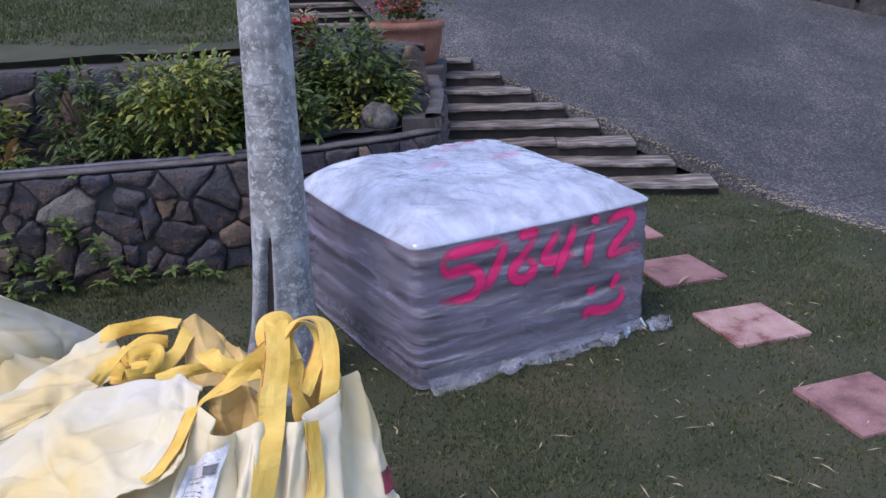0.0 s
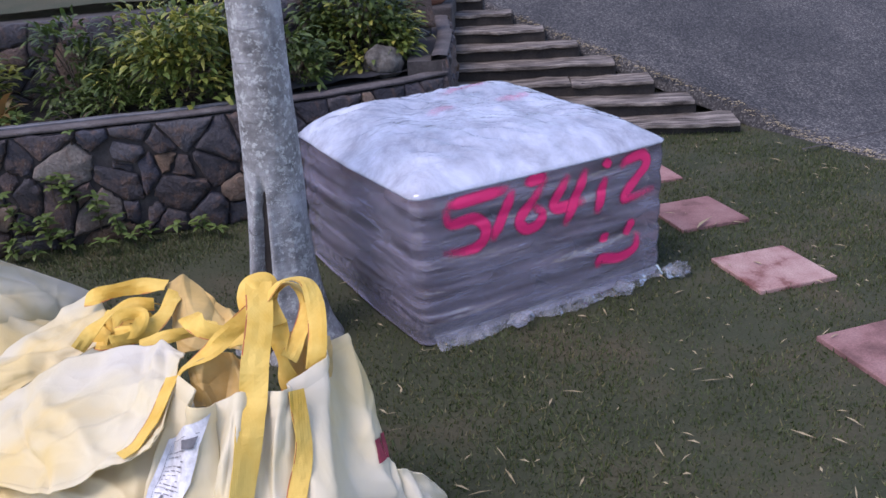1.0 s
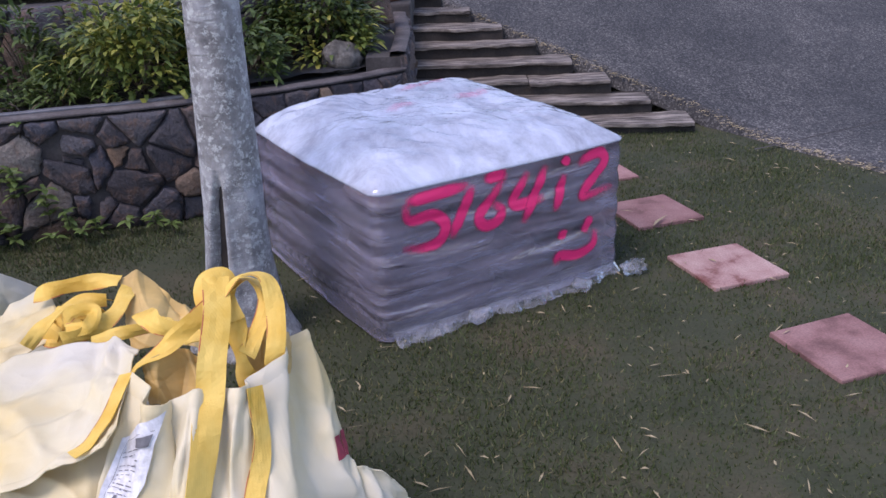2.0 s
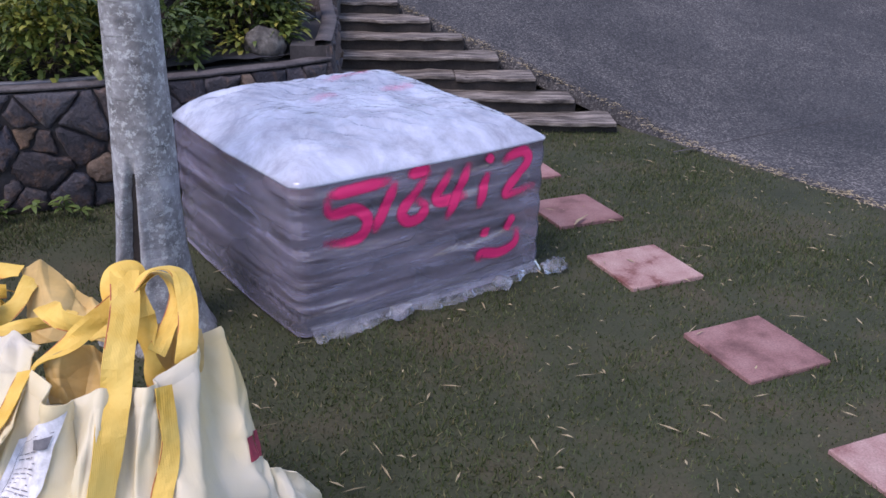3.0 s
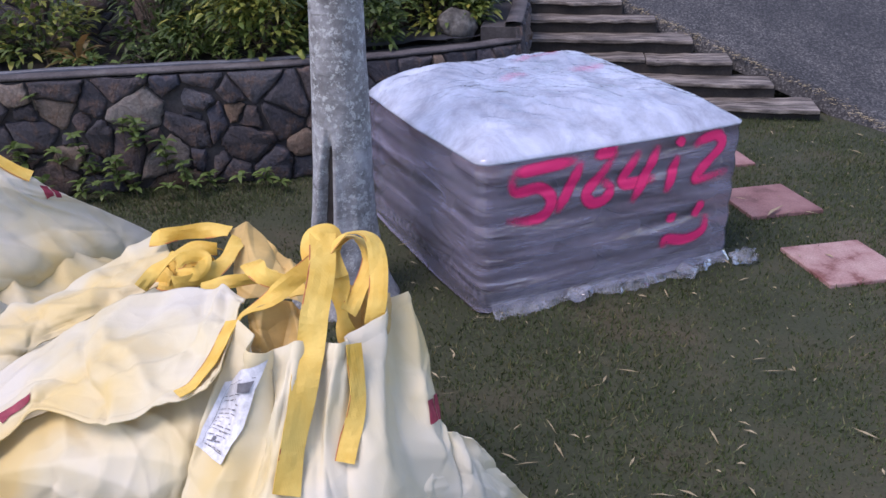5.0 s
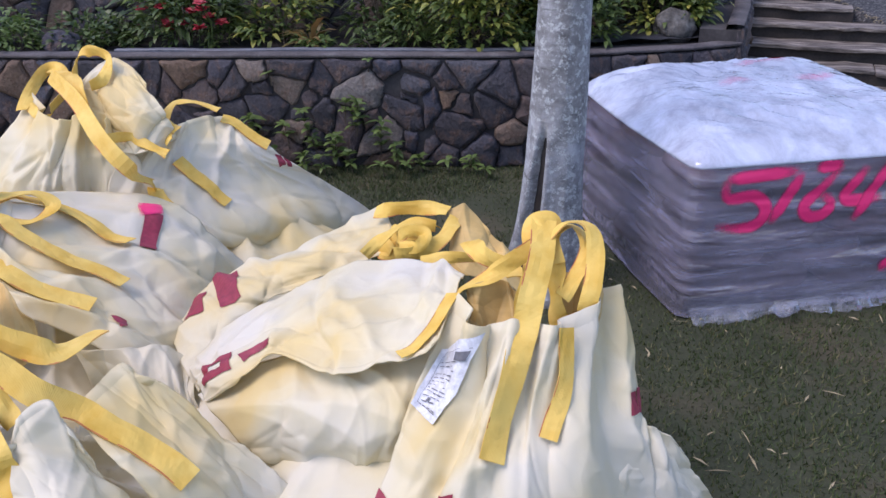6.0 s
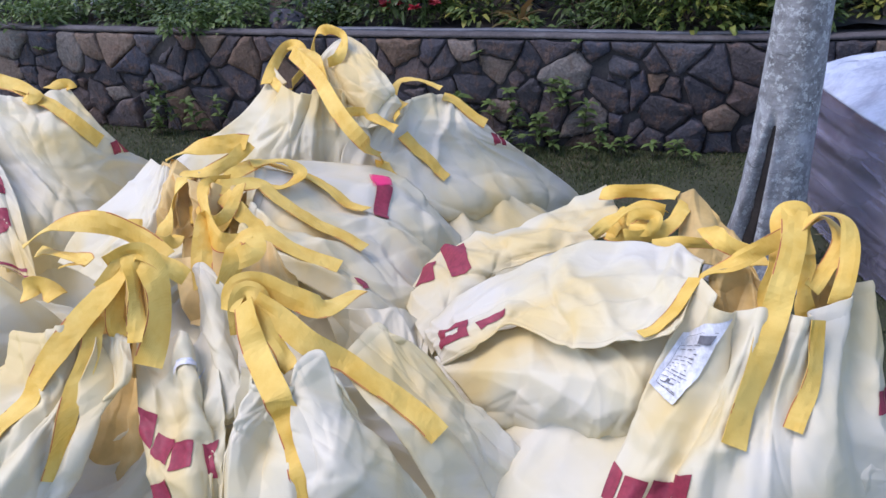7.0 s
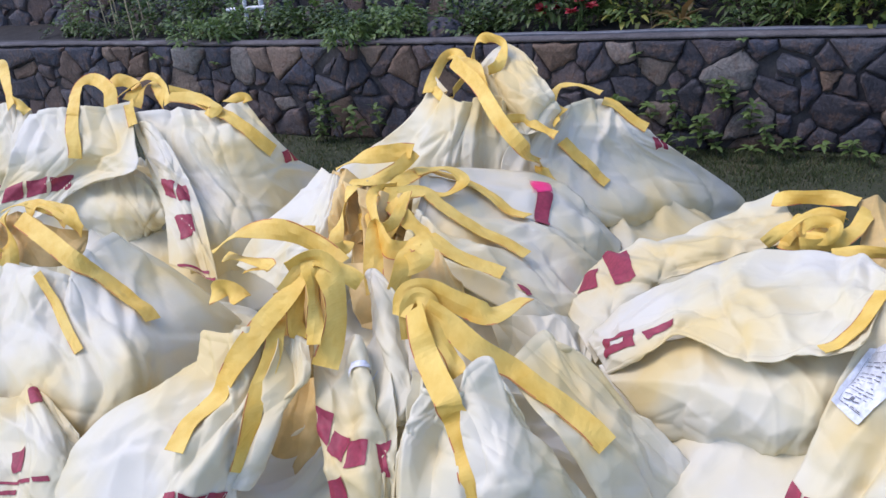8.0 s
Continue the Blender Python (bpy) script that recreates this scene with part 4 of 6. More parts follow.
a_mid = cloth(ra, [
    [(-1.40, 2.10, 0.33), (-1.33, 2.19, 0.42), (-1.21, 2.33, 0.50), (-1.04, 2.45, 0.57), (-0.80, 2.50, 0.62), (-0.60, 2.32, 0.68)],
    [(-1.32, 2.03, 0.34), (-1.22, 2.07, 0.43), (-1.08, 2.15, 0.51), (-0.90, 2.15, 0.58), (-0.70, 2.21, 0.64), (-0.58, 2.21, 0.69)],
    [(-1.23, 1.97, 0.33), (-1.12, 1.98, 0.41), (-1.04, 2.05, 0.47), (-0.82, 1.96, 0.52), (-0.69, 2.00, 0.57), (-0.57, 2.00, 0.64)]], folds=7, seed=4, hem='low')
print_ring(a_mid, ra, [(0.075, 0.400), (0.213, 0.525), (0.200, 0.800), (0.050, 0.750)])
print_quad(a_mid, ra, [(0.238, 0.688), (0.363, 0.700), (0.363, 0.788), (0.250, 0.812)])
strap_over(a_mid, ra, [], [(1.000, 0.562), (0.950, 0.825), (0.863, 1.000)], 0.05)
a_side = cloth(ra, [
    [(-0.56, 2.18, 0.70), (-0.47, 2.06, 0.69), (-0.40, 2.11, 0.69), (-0.32, 2.12, 0.69), (-0.27, 2.16, 0.69), (-0.23, 2.34, 0.69), (-0.21, 2.42, 0.67)],
    [(-0.61, 2.01, 0.52), (-0.48, 1.96, 0.50), (-0.40, 1.93, 0.51), (-0.33, 2.02, 0.49), (-0.25, 2.05, 0.51), (-0.19, 2.23, 0.52), (-0.14, 2.37, 0.56)],
    [(-0.63, 1.86, 0.38), (-0.51, 1.83, 0.36), (-0.40, 1.83, 0.36), (-0.29, 1.89, 0.36), (-0.20, 1.95, 0.36), (-0.13, 2.15, 0.38), (-0.09, 2.27, 0.44)],
    [(-0.65, 1.73, 0.22), (-0.53, 1.73, 0.18), (-0.39, 1.76, 0.16), (-0.25, 1.83, 0.14), (-0.12, 1.96, 0.12), (-0.06, 2.16, 0.18), (-0.07, 2.25, 0.36)],
    [(-0.70, 1.74, 0.02), (-0.53, 1.68, 0.00), (-0.37, 1.68, 0.00), (-0.21, 1.75, 0.00), (-0.07, 1.87, 0.00), (0.01, 2.15, 0.02), (-0.03, 2.35, 0.20)]], folds=9, seed=5, pleats=5, hem='top')
strap_over(a_side, ra, [(-0.40, 2.38, 0.85), (-0.37, 2.26, 0.81), (-0.36, 2.15, 0.75)], [(0.413, 0.013), (0.388, 0.150), (0.375, 0.375)], 0.072)
strap_over(a_side, ra, [], [(0.638, 0.013), (0.663, 0.163), (0.613, 0.338)], 0.05)
document_on(a_side, ra, [(0.025, 0.138), (0.200, 0.013), (0.113, 0.325), (0.000, 0.312)])
print_quad(a_side, ra, [(0.000, 0.575), (0.050, 0.588), (0.050, 0.688), (0.000, 0.688)])
print_quad(a_side, ra, [(0.062, 0.588), (0.138, 0.562), (0.125, 0.663), (0.062, 0.688)])
print_quad(a_side, ra, [(0.150, 0.550), (0.225, 0.537), (0.213, 0.625), (0.138, 0.650)])
print_quad(a_side, ra, [(0.213, 0.513), (0.275, 0.488), (0.275, 0.600), (0.225, 0.625)])
print_quad(a_side, ra, [(0.913, 0.400), (0.950, 0.425), (0.950, 0.513), (0.900, 0.475)])
print_quad(a_side, ra, [(0.963, 0.425), (1.000, 0.450), (1.000, 0.588), (0.950, 0.513)])
a_skirt = cloth(ra, [
    [(-0.25, 2.13, 0.34), (-0.13, 2.22, 0.37), (-0.06, 2.26, 0.36), (0.01, 2.31, 0.28)],
    [(-0.22, 2.03, 0.22), (-0.10, 2.13, 0.26), (-0.00, 2.23, 0.24), (0.07, 2.35, 0.16)],
    [(-0.20, 1.95, 0.02), (-0.06, 2.07, 0.02), (0.05, 2.27, 0.00), (0.15, 2.44, 0.00)]], folds=4, seed=6)
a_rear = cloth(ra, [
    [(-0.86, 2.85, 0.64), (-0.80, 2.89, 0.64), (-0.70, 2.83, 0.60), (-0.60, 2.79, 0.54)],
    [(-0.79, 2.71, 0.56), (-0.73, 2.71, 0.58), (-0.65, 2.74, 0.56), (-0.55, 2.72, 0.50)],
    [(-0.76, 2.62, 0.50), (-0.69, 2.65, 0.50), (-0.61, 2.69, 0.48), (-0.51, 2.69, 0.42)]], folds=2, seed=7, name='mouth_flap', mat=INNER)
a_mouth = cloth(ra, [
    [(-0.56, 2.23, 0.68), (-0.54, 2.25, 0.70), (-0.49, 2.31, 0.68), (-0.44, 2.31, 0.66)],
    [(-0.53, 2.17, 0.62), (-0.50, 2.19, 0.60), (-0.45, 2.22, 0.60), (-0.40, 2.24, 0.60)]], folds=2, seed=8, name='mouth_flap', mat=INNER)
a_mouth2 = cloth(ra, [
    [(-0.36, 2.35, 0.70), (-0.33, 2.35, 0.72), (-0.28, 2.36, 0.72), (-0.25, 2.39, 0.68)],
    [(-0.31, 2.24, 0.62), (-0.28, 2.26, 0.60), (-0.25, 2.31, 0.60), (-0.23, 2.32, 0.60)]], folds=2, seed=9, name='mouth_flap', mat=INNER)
loop(ra, [(-0.40, 2.31, 0.79), (-0.42, 2.35, 0.83), (-0.41, 2.37, 0.85), (-0.38, 2.39, 0.84), (-0.38, 2.35, 0.81), (-0.35, 2.31, 0.76)], (0.3, -0.9, 0.3), (0.8, -0.3, 0.4))
loop(ra, [(-0.38, 2.33, 0.82), (-0.34, 2.38, 0.85), (-0.28, 2.38, 0.85), (-0.25, 2.34, 0.80), (-0.24, 2.28, 0.73), (-0.25, 2.25, 0.67)], (0.1, -0.3, 1), (0.9, -0.4, 0.3), width=0.055)
loop(ra, [(-0.38, 2.35, 0.82), (-0.33, 2.41, 0.83), (-0.28, 2.38, 0.79), (-0.29, 2.31, 0.74), (-0.31, 2.25, 0.70)], (0.2, -0.4, 0.9), (0.7, -0.6, 0.4), width=0.05)
loop(ra, [(-0.38, 2.32, 0.82), (-0.45, 2.28, 0.77), (-0.51, 2.26, 0.72), (-0.57, 2.22, 0.69), (-0.59, 2.18, 0.66)], (-0.2, -0.7, 0.7), width=0.055)
loop(ra, [(-0.65, 2.49, 0.70), (-0.57, 2.40, 0.71), (-0.50, 2.37, 0.70), (-0.45, 2.32, 0.70)], (0.2, -0.8, 0.5), width=0.07)
loop(ra, [(-0.35, 2.33, 0.77), (-0.33, 2.27, 0.70), (-0.31, 2.24, 0.62)], (0.1, -1, 0.2), width=0.06)
loop(ra, [(-0.41, 2.34, 0.75), (-0.41, 2.27, 0.70), (-0.41, 2.23, 0.62)], (0.1, -1, 0.2), width=0.06)
loop(ra, [(-1.12, 2.82, 0.60), (-1.04, 2.81, 0.63), (-0.94, 2.83, 0.64), (-0.85, 2.83, 0.64)], (0.2, -0.8, 0.5), width=0.06)
loop(ra, [(-1.05, 2.59, 0.55), (-0.99, 2.62, 0.61), (-0.94, 2.71, 0.63), (-0.86, 2.74, 0.62)], (0.2, -0.7, 0.6), width=0.05)
loop(ra, [(-0.93, 2.57, 0.58), (-0.85, 2.58, 0.60), (-0.81, 2.67, 0.61), (-0.81, 2.80, 0.63)], (0.1, -0.8, 0.5), (0.6, -0.6, 0.4), width=0.06)
loop(ra, [(-0.82, 2.52, 0.60), (-0.74, 2.55, 0.61), (-0.65, 2.57, 0.62), (-0.63, 2.61, 0.62)], (0.1, -0.8, 0.6), width=0.045)
loop(ra, [(-0.95, 2.64, 0.60), (-0.91, 2.63, 0.64), (-0.85, 2.63, 0.64), (-0.85, 2.57, 0.62), (-0.92, 2.59, 0.60)], (0.2, -0.6, 0.7), (0.5, -0.4, 0.7), width=0.045)
tangle(ra, -0.94, 2.72, 0.55, 0.10, 3, 4)

# front bag with two tall bunches
b, rb = bulk_bag(-1.70, 1.52, 0.84, 0.70, 25, 0.22, [(-1.75, 1.46, 0.36, 11), (-1.45, 1.54, 0.36, 11)], 2, "cream woven bulk bag, its mouth gathered in two tall bunches", 1.0)
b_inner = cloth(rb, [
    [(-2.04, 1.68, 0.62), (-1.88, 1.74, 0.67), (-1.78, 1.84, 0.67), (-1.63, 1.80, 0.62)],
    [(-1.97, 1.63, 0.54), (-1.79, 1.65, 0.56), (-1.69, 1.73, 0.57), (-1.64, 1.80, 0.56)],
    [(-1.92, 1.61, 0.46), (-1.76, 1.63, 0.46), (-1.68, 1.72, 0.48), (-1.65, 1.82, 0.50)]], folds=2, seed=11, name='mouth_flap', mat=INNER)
# shaded hollow of the mouth, darkened by the INNER colour
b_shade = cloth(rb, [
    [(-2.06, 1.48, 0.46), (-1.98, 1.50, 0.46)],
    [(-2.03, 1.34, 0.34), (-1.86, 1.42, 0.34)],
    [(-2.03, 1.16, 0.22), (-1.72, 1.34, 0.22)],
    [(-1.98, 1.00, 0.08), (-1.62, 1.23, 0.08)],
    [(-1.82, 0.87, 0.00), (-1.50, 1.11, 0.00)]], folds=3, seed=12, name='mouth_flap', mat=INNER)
b_left = cloth(rb, [
    [(-2.14, 1.21, 0.58), (-2.01, 1.19, 0.63), (-1.90, 1.21, 0.67), (-1.85, 1.28, 0.67)],
    [(-2.13, 1.12, 0.50), (-1.95, 1.08, 0.52), (-1.85, 1.11, 0.54), (-1.82, 1.22, 0.58)],
    [(-2.25, 0.87, 0.42), (-2.00, 0.91, 0.44), (-1.81, 0.95, 0.46), (-1.78, 1.09, 0.48)],
    [(-2.28, 0.67, 0.25), (-2.01, 0.73, 0.25), (-1.83, 0.82, 0.26), (-1.77, 0.99, 0.32)],
    [(-2.33, 0.49, 0.00), (-2.01, 0.59, 0.00), (-1.82, 0.73, 0.00), (-1.74, 0.94, 0.02)]], folds=7, seed=13, pleats=2, hem='top')
b_wing = cloth(rb, [
    [(-1.83, 1.25, 0.64), (-1.82, 1.30, 0.63), (-1.76, 1.30, 0.62)],
    [(-1.80, 1.16, 0.51), (-1.73, 1.19, 0.54), (-1.72, 1.25, 0.55)],
    [(-1.78, 1.04, 0.41), (-1.73, 1.09, 0.44), (-1.75, 1.16, 0.46)],
    [(-1.78, 0.97, 0.31), (-1.76, 1.00, 0.34), (-1.76, 1.04, 0.36)]], folds=2, seed=14, name='mouth_flap', hem='top')
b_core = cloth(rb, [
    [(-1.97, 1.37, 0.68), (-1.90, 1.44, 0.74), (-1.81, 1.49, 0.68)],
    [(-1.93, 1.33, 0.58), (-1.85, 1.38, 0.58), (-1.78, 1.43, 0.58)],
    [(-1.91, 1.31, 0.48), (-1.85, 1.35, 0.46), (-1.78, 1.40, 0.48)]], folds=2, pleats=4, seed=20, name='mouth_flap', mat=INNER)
strap_over(b_left, rb, [(-1.84, 1.41, 0.80), (-1.82, 1.31, 0.75), (-1.86, 1.25, 0.69)], [(0.700, 0.075), (0.475, 0.263), (0.537, 0.513)], 0.072)
strap_over(b_left, rb, [(-1.86, 1.36, 0.75), (-1.86, 1.30, 0.69)], [(0.963, 0.062), (0.938, 0.350), (0.988, 0.675)], 0.055)
print_quad(b_left, rb, [(0.562, 0.625), (0.638, 0.613), (0.650, 0.675), (0.575, 0.675)])
print_quad(b_left, rb, [(0.650, 0.613), (0.788, 0.650), (0.775, 0.713), (0.675, 0.688)])
print_quad(b_left, rb, [(0.800, 0.650), (0.938, 0.713), (0.925, 0.775), (0.800, 0.725)])
b_print = cloth(rb, [
    [(-1.86, 1.41, 0.62), (-1.78, 1.39, 0.57), (-1.66, 1.38, 0.64), (-1.67, 1.42, 0.57), (-1.69, 1.49, 0.64)],
    [(-1.74, 1.28, 0.52), (-1.67, 1.30, 0.49), (-1.57, 1.31, 0.55), (-1.52, 1.31, 0.49), (-1.50, 1.34, 0.54)],
    [(-1.65, 1.20, 0.42), (-1.56, 1.21, 0.41), (-1.49, 1.23, 0.45), (-1.48, 1.26, 0.41), (-1.43, 1.27, 0.42)],
    [(-1.55, 1.13, 0.30), (-1.49, 1.14, 0.30), (-1.43, 1.15, 0.32), (-1.42, 1.19, 0.30), (-1.39, 1.21, 0.30)],
    [(-1.55, 1.10, 0.00), (-1.49, 1.12, 0.00), (-1.45, 1.15, 0.00), (-1.43, 1.17, 0.00), (-1.40, 1.19, 0.00)]], folds=5, seed=15)
print_quad(b_print, rb, [(0.013, 0.363), (0.175, 0.363), (0.088, 0.525), (0.000, 0.488)])
print_quad(b_print, rb, [(0.163, 0.438), (0.338, 0.463), (0.238, 0.575), (0.075, 0.550)])
print_quad(b_print, rb, [(0.325, 0.475), (0.513, 0.488), (0.488, 0.600), (0.275, 0.600)])
print_quad(b_print, rb, [(0.588, 0.500), (0.938, 0.450), (0.925, 0.625), (0.625, 0.625)])
print_quad(b_print, rb, [(0.050, 0.675), (0.275, 0.625), (0.275, 0.713), (0.050, 0.750)])
paper_on(b_print, rb, [(0.438, 0.138), (0.838, 0.113), (0.763, 0.125), (0.388, 0.200)])
b_pleat = cloth(rb, [
    [(-1.81, 1.56, 0.70), (-1.78, 1.59, 0.71), (-1.70, 1.57, 0.66)],
    [(-1.75, 1.51, 0.60), (-1.63, 1.47, 0.62), (-1.59, 1.49, 0.59)],
    [(-1.59, 1.38, 0.50), (-1.51, 1.37, 0.52), (-1.49, 1.40, 0.51)],
    [(-1.53, 1.34, 0.43), (-1.48, 1.34, 0.44), (-1.47, 1.37, 0.44)]], folds=3, seed=16, name='mouth_flap', hem='top')
b_second = cloth(rb, [
    [(-1.47, 1.40, 0.58), (-1.37, 1.36, 0.57), (-1.29, 1.43, 0.57)],
    [(-1.44, 1.31, 0.46), (-1.37, 1.33, 0.47), (-1.23, 1.38, 0.49)],
    [(-1.40, 1.22, 0.30), (-1.30, 1.24, 0.32), (-1.16, 1.33, 0.35)],
    [(-1.43, 1.17, 0.00), (-1.33, 1.24, 0.00), (-1.16, 1.36, 0.00)]], folds=4, seed=17, pleats=2, hem='top')
b_middle = cloth(rb, [
    [(-1.32, 1.41, 0.57), (-1.33, 1.47, 0.60), (-1.31, 1.52, 0.60), (-1.24, 1.49, 0.55)],
    [(-1.25, 1.34, 0.49), (-1.20, 1.38, 0.52), (-1.20, 1.48, 0.49), (-1.17, 1.51, 0.45)],
    [(-1.17, 1.29, 0.37), (-1.07, 1.34, 0.40), (-1.06, 1.45, 0.38), (-1.04, 1.51, 0.35)],
    [(-1.20, 1.34, 0.00), (-1.08, 1.42, 0.00), (-0.99, 1.53, 0.00), (-0.95, 1.61, 0.00)]], folds=4, seed=18, hem='top')
b_right = cloth(rb, [
    [(-1.31, 1.58, 0.54), (-1.31, 1.69, 0.57), (-1.30, 1.74, 0.57), (-1.25, 1.75, 0.54)],
    [(-1.17, 1.53, 0.46), (-1.17, 1.68, 0.47), (-1.14, 1.74, 0.45), (-1.13, 1.81, 0.41)],
    [(-1.05, 1.54, 0.35), (-1.02, 1.65, 0.37), (-1.01, 1.75, 0.35), (-1.00, 1.83, 0.31)],
    [(-0.97, 1.56, 0.15), (-0.93, 1.69, 0.19), (-0.90, 1.78, 0.19), (-0.88, 1.86, 0.19)],
    [(-0.90, 1.55, 0.00), (-0.89, 1.73, -0.00), (-0.85, 1.89, 0.00), (-0.87, 2.01, 0.00)]], folds=5, seed=19, hem='top')
strap_over(b_second, rb, [(-1.53, 1.49, 0.70), (-1.48, 1.45, 0.66), (-1.44, 1.43, 0.61)], [(0.700, 0.013), (0.850, 0.338), (0.888, 0.650)], 0.075)
strap_over(b_right, rb, [(-1.51, 1.51, 0.70), (-1.43, 1.52, 0.66), (-1.35, 1.53, 0.61)], [(0.025, 0.025), (0.138, 0.250), (0.225, 0.475)], 0.072)
loop(rb, [(-1.53, 1.51, 0.69), (-1.46, 1.49, 0.65), (-1.39, 1.47, 0.60), (-1.36, 1.46, 0.57)], (0.6, -0.7, 0.4), width=0.055)
loop(rb, [(-1.59, 1.49, 0.66), (-1.59, 1.53, 0.71), (-1.54, 1.57, 0.72), (-1.45, 1.59, 0.69), (-1.38, 1.63, 0.66), (-1.38, 1.77, 0.64)], (0.4, -0.6, 0.7), width=0.075)
loop(rb, [(-1.56, 1.49, 0.60), (-1.58, 1.51, 0.67), (-1.56, 1.53, 0.71), (-1.52, 1.54, 0.69), (-1.51, 1.52, 0.60)], (0.4, -0.9, 0.2), width=0.06)
loop(rb, [(-1.70, 1.58, 0.66), (-1.71, 1.64, 0.72), (-1.74, 1.72, 0.75), (-1.67, 1.68, 0.74), (-1.74, 1.63, 0.70)], (0.6, -0.6, 0.5), (-0.3, -0.8, 0.5), width=0.075)
loop(rb, [(-1.75, 1.55, 0.66), (-1.82, 1.62, 0.72), (-1.92, 1.74, 0.76), (-1.80, 1.67, 0.74), (-1.76, 1.74, 0.72)], (0.7, -0.5, 0.3), (0.2, -0.9, 0.3), width=0.07)
loop(rb, [(-1.81, 1.49, 0.76), (-1.92, 1.50, 0.80), (-2.03, 1.47, 0.83), (-2.15, 1.41, 0.82), (-2.19, 1.32, 0.78)], (0.2, -0.5, 0.9), (0.1, -0.8, 0.6), width=0.075)
loop(rb, [(-2.10, 1.37, 0.72), (-1.99, 1.38, 0.76), (-2.12, 1.38, 0.75), (-2.21, 1.37, 0.74)], (0.2, -0.5, 0.9), width=0.05)
loop(rb, [(-1.86, 1.35, 0.79), (-1.83, 1.40, 0.81), (-1.78, 1.41, 0.80), (-1.73, 1.39, 0.74), (-1.70, 1.35, 0.66), (-1.68, 1.28, 0.58)], (0.5, -0.8, 0.3), (0.7, -0.6, 0.3), width=0.085)
loop(rb, [(-1.85, 1.38, 0.80), (-1.82, 1.33, 0.74), (-1.81, 1.30, 0.67), (-1.80, 1.30, 0.62)], (0.6, -0.7, 0.2), width=0.06)
loop(rb, [(-1.82, 1.39, 0.81), (-1.77, 1.35, 0.76), (-1.73, 1.31, 0.69), (-1.71, 1.28, 0.64)], (0.8, -0.5, 0.2), width=0.055)
loop(rb, [(-1.85, 1.31, 0.74), (-1.83, 1.37, 0.79), (-1.81, 1.41, 0.81), (-1.75, 1.44, 0.78), (-1.71, 1.47, 0.74)], (0.3, -0.7, 0.6), width=0.06)
loop(rb, [(-2.23, 1.30, 0.62), (-2.19, 1.33, 0.66), (-2.10, 1.33, 0.64)], (0.3, -0.7, 0.6), width=0.07)

# bag behind it with a wide fan of straps and a dab of pink paint
c, rc = bulk_bag(-2.20, 2.40, 0.86, 0.78, 40, 0.20, [(-2.45, 2.30, 0.40, 10), (-2.25, 2.40, 0.38, 10)], 3, "cream woven bulk bag with a dab of pink spray paint", 0.8)
c_left = cloth(rc, [
    [(-2.70, 2.17, 0.68), (-2.56, 2.11, 0.69), (-2.47, 2.09, 0.69)],
    [(-2.76, 2.03, 0.58), (-2.46, 1.91, 0.58), (-2.32, 1.86, 0.56)],
    [(-2.92, 1.95, 0.44), (-2.50, 1.83, 0.46), (-2.29, 1.80, 0.46)],
    [(-2.99, 1.86, 0.30), (-2.50, 1.78, 0.34), (-2.27, 1.78, 0.36)]], folds=3, seed=21)
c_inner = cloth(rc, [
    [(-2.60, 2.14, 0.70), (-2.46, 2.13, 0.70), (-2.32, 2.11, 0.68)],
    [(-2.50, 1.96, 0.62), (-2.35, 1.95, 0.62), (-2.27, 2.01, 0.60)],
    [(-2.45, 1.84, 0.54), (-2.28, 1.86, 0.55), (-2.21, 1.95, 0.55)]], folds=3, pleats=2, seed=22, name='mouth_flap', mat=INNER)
c_fan = cloth(rc, [
    [(-2.36, 2.33, 0.68), (-2.20, 2.23, 0.67), (-2.09, 2.07, 0.64), (-2.02, 1.93, 0.60)],
    [(-2.32, 2.69, 0.57), (-2.03, 2.31, 0.58), (-1.92, 2.06, 0.57), (-1.84, 1.93, 0.53)],
    [(-2.08, 2.90, 0.50), (-1.87, 2.48, 0.48), (-1.75, 2.17, 0.47), (-1.68, 1.99, 0.44)],
    [(-1.92, 2.94, 0.37), (-1.72, 2.54, 0.36), (-1.61, 2.22, 0.35), (-1.56, 2.03, 0.36)],
    [(-1.83, 3.01, 0.20), (-1.67, 2.66, 0.20), (-1.56, 2.35, 0.22), (-1.54, 2.19, 0.22)]], folds=6, pleats=4, seed=23, hem='top')
strap_over(c_fan, rc, [(-2.21, 2.07, 0.70), (-2.25, 2.18, 0.70)], [(0.138, 0.025), (0.188, 0.238), (0.312, 0.450)], 0.07)
strap_over(c_fan, rc, [(-2.24, 2.03, 0.70), (-2.19, 2.05, 0.70)], [(0.475, 0.000), (0.475, 0.238), (0.575, 0.525)], 0.07)
strap_over(c_fan, rc, [(-2.24, 2.06, 0.69), (-2.13, 2.02, 0.67)], [(0.812, 0.000), (0.775, 0.238), (0.812, 0.475)], 0.07)
print_quad(c_fan, rc, [(0.138, 0.450), (0.125, 0.513), (0.312, 0.550), (0.325, 0.488)])
pink_on(c_fan, rc, [(0.062, 0.413), (0.038, 0.488), (0.125, 0.513), (0.163, 0.438)])
print_quad(c_fan, rc, [(0.788, 0.550), (0.763, 0.613), (0.863, 0.638), (0.888, 0.613)])
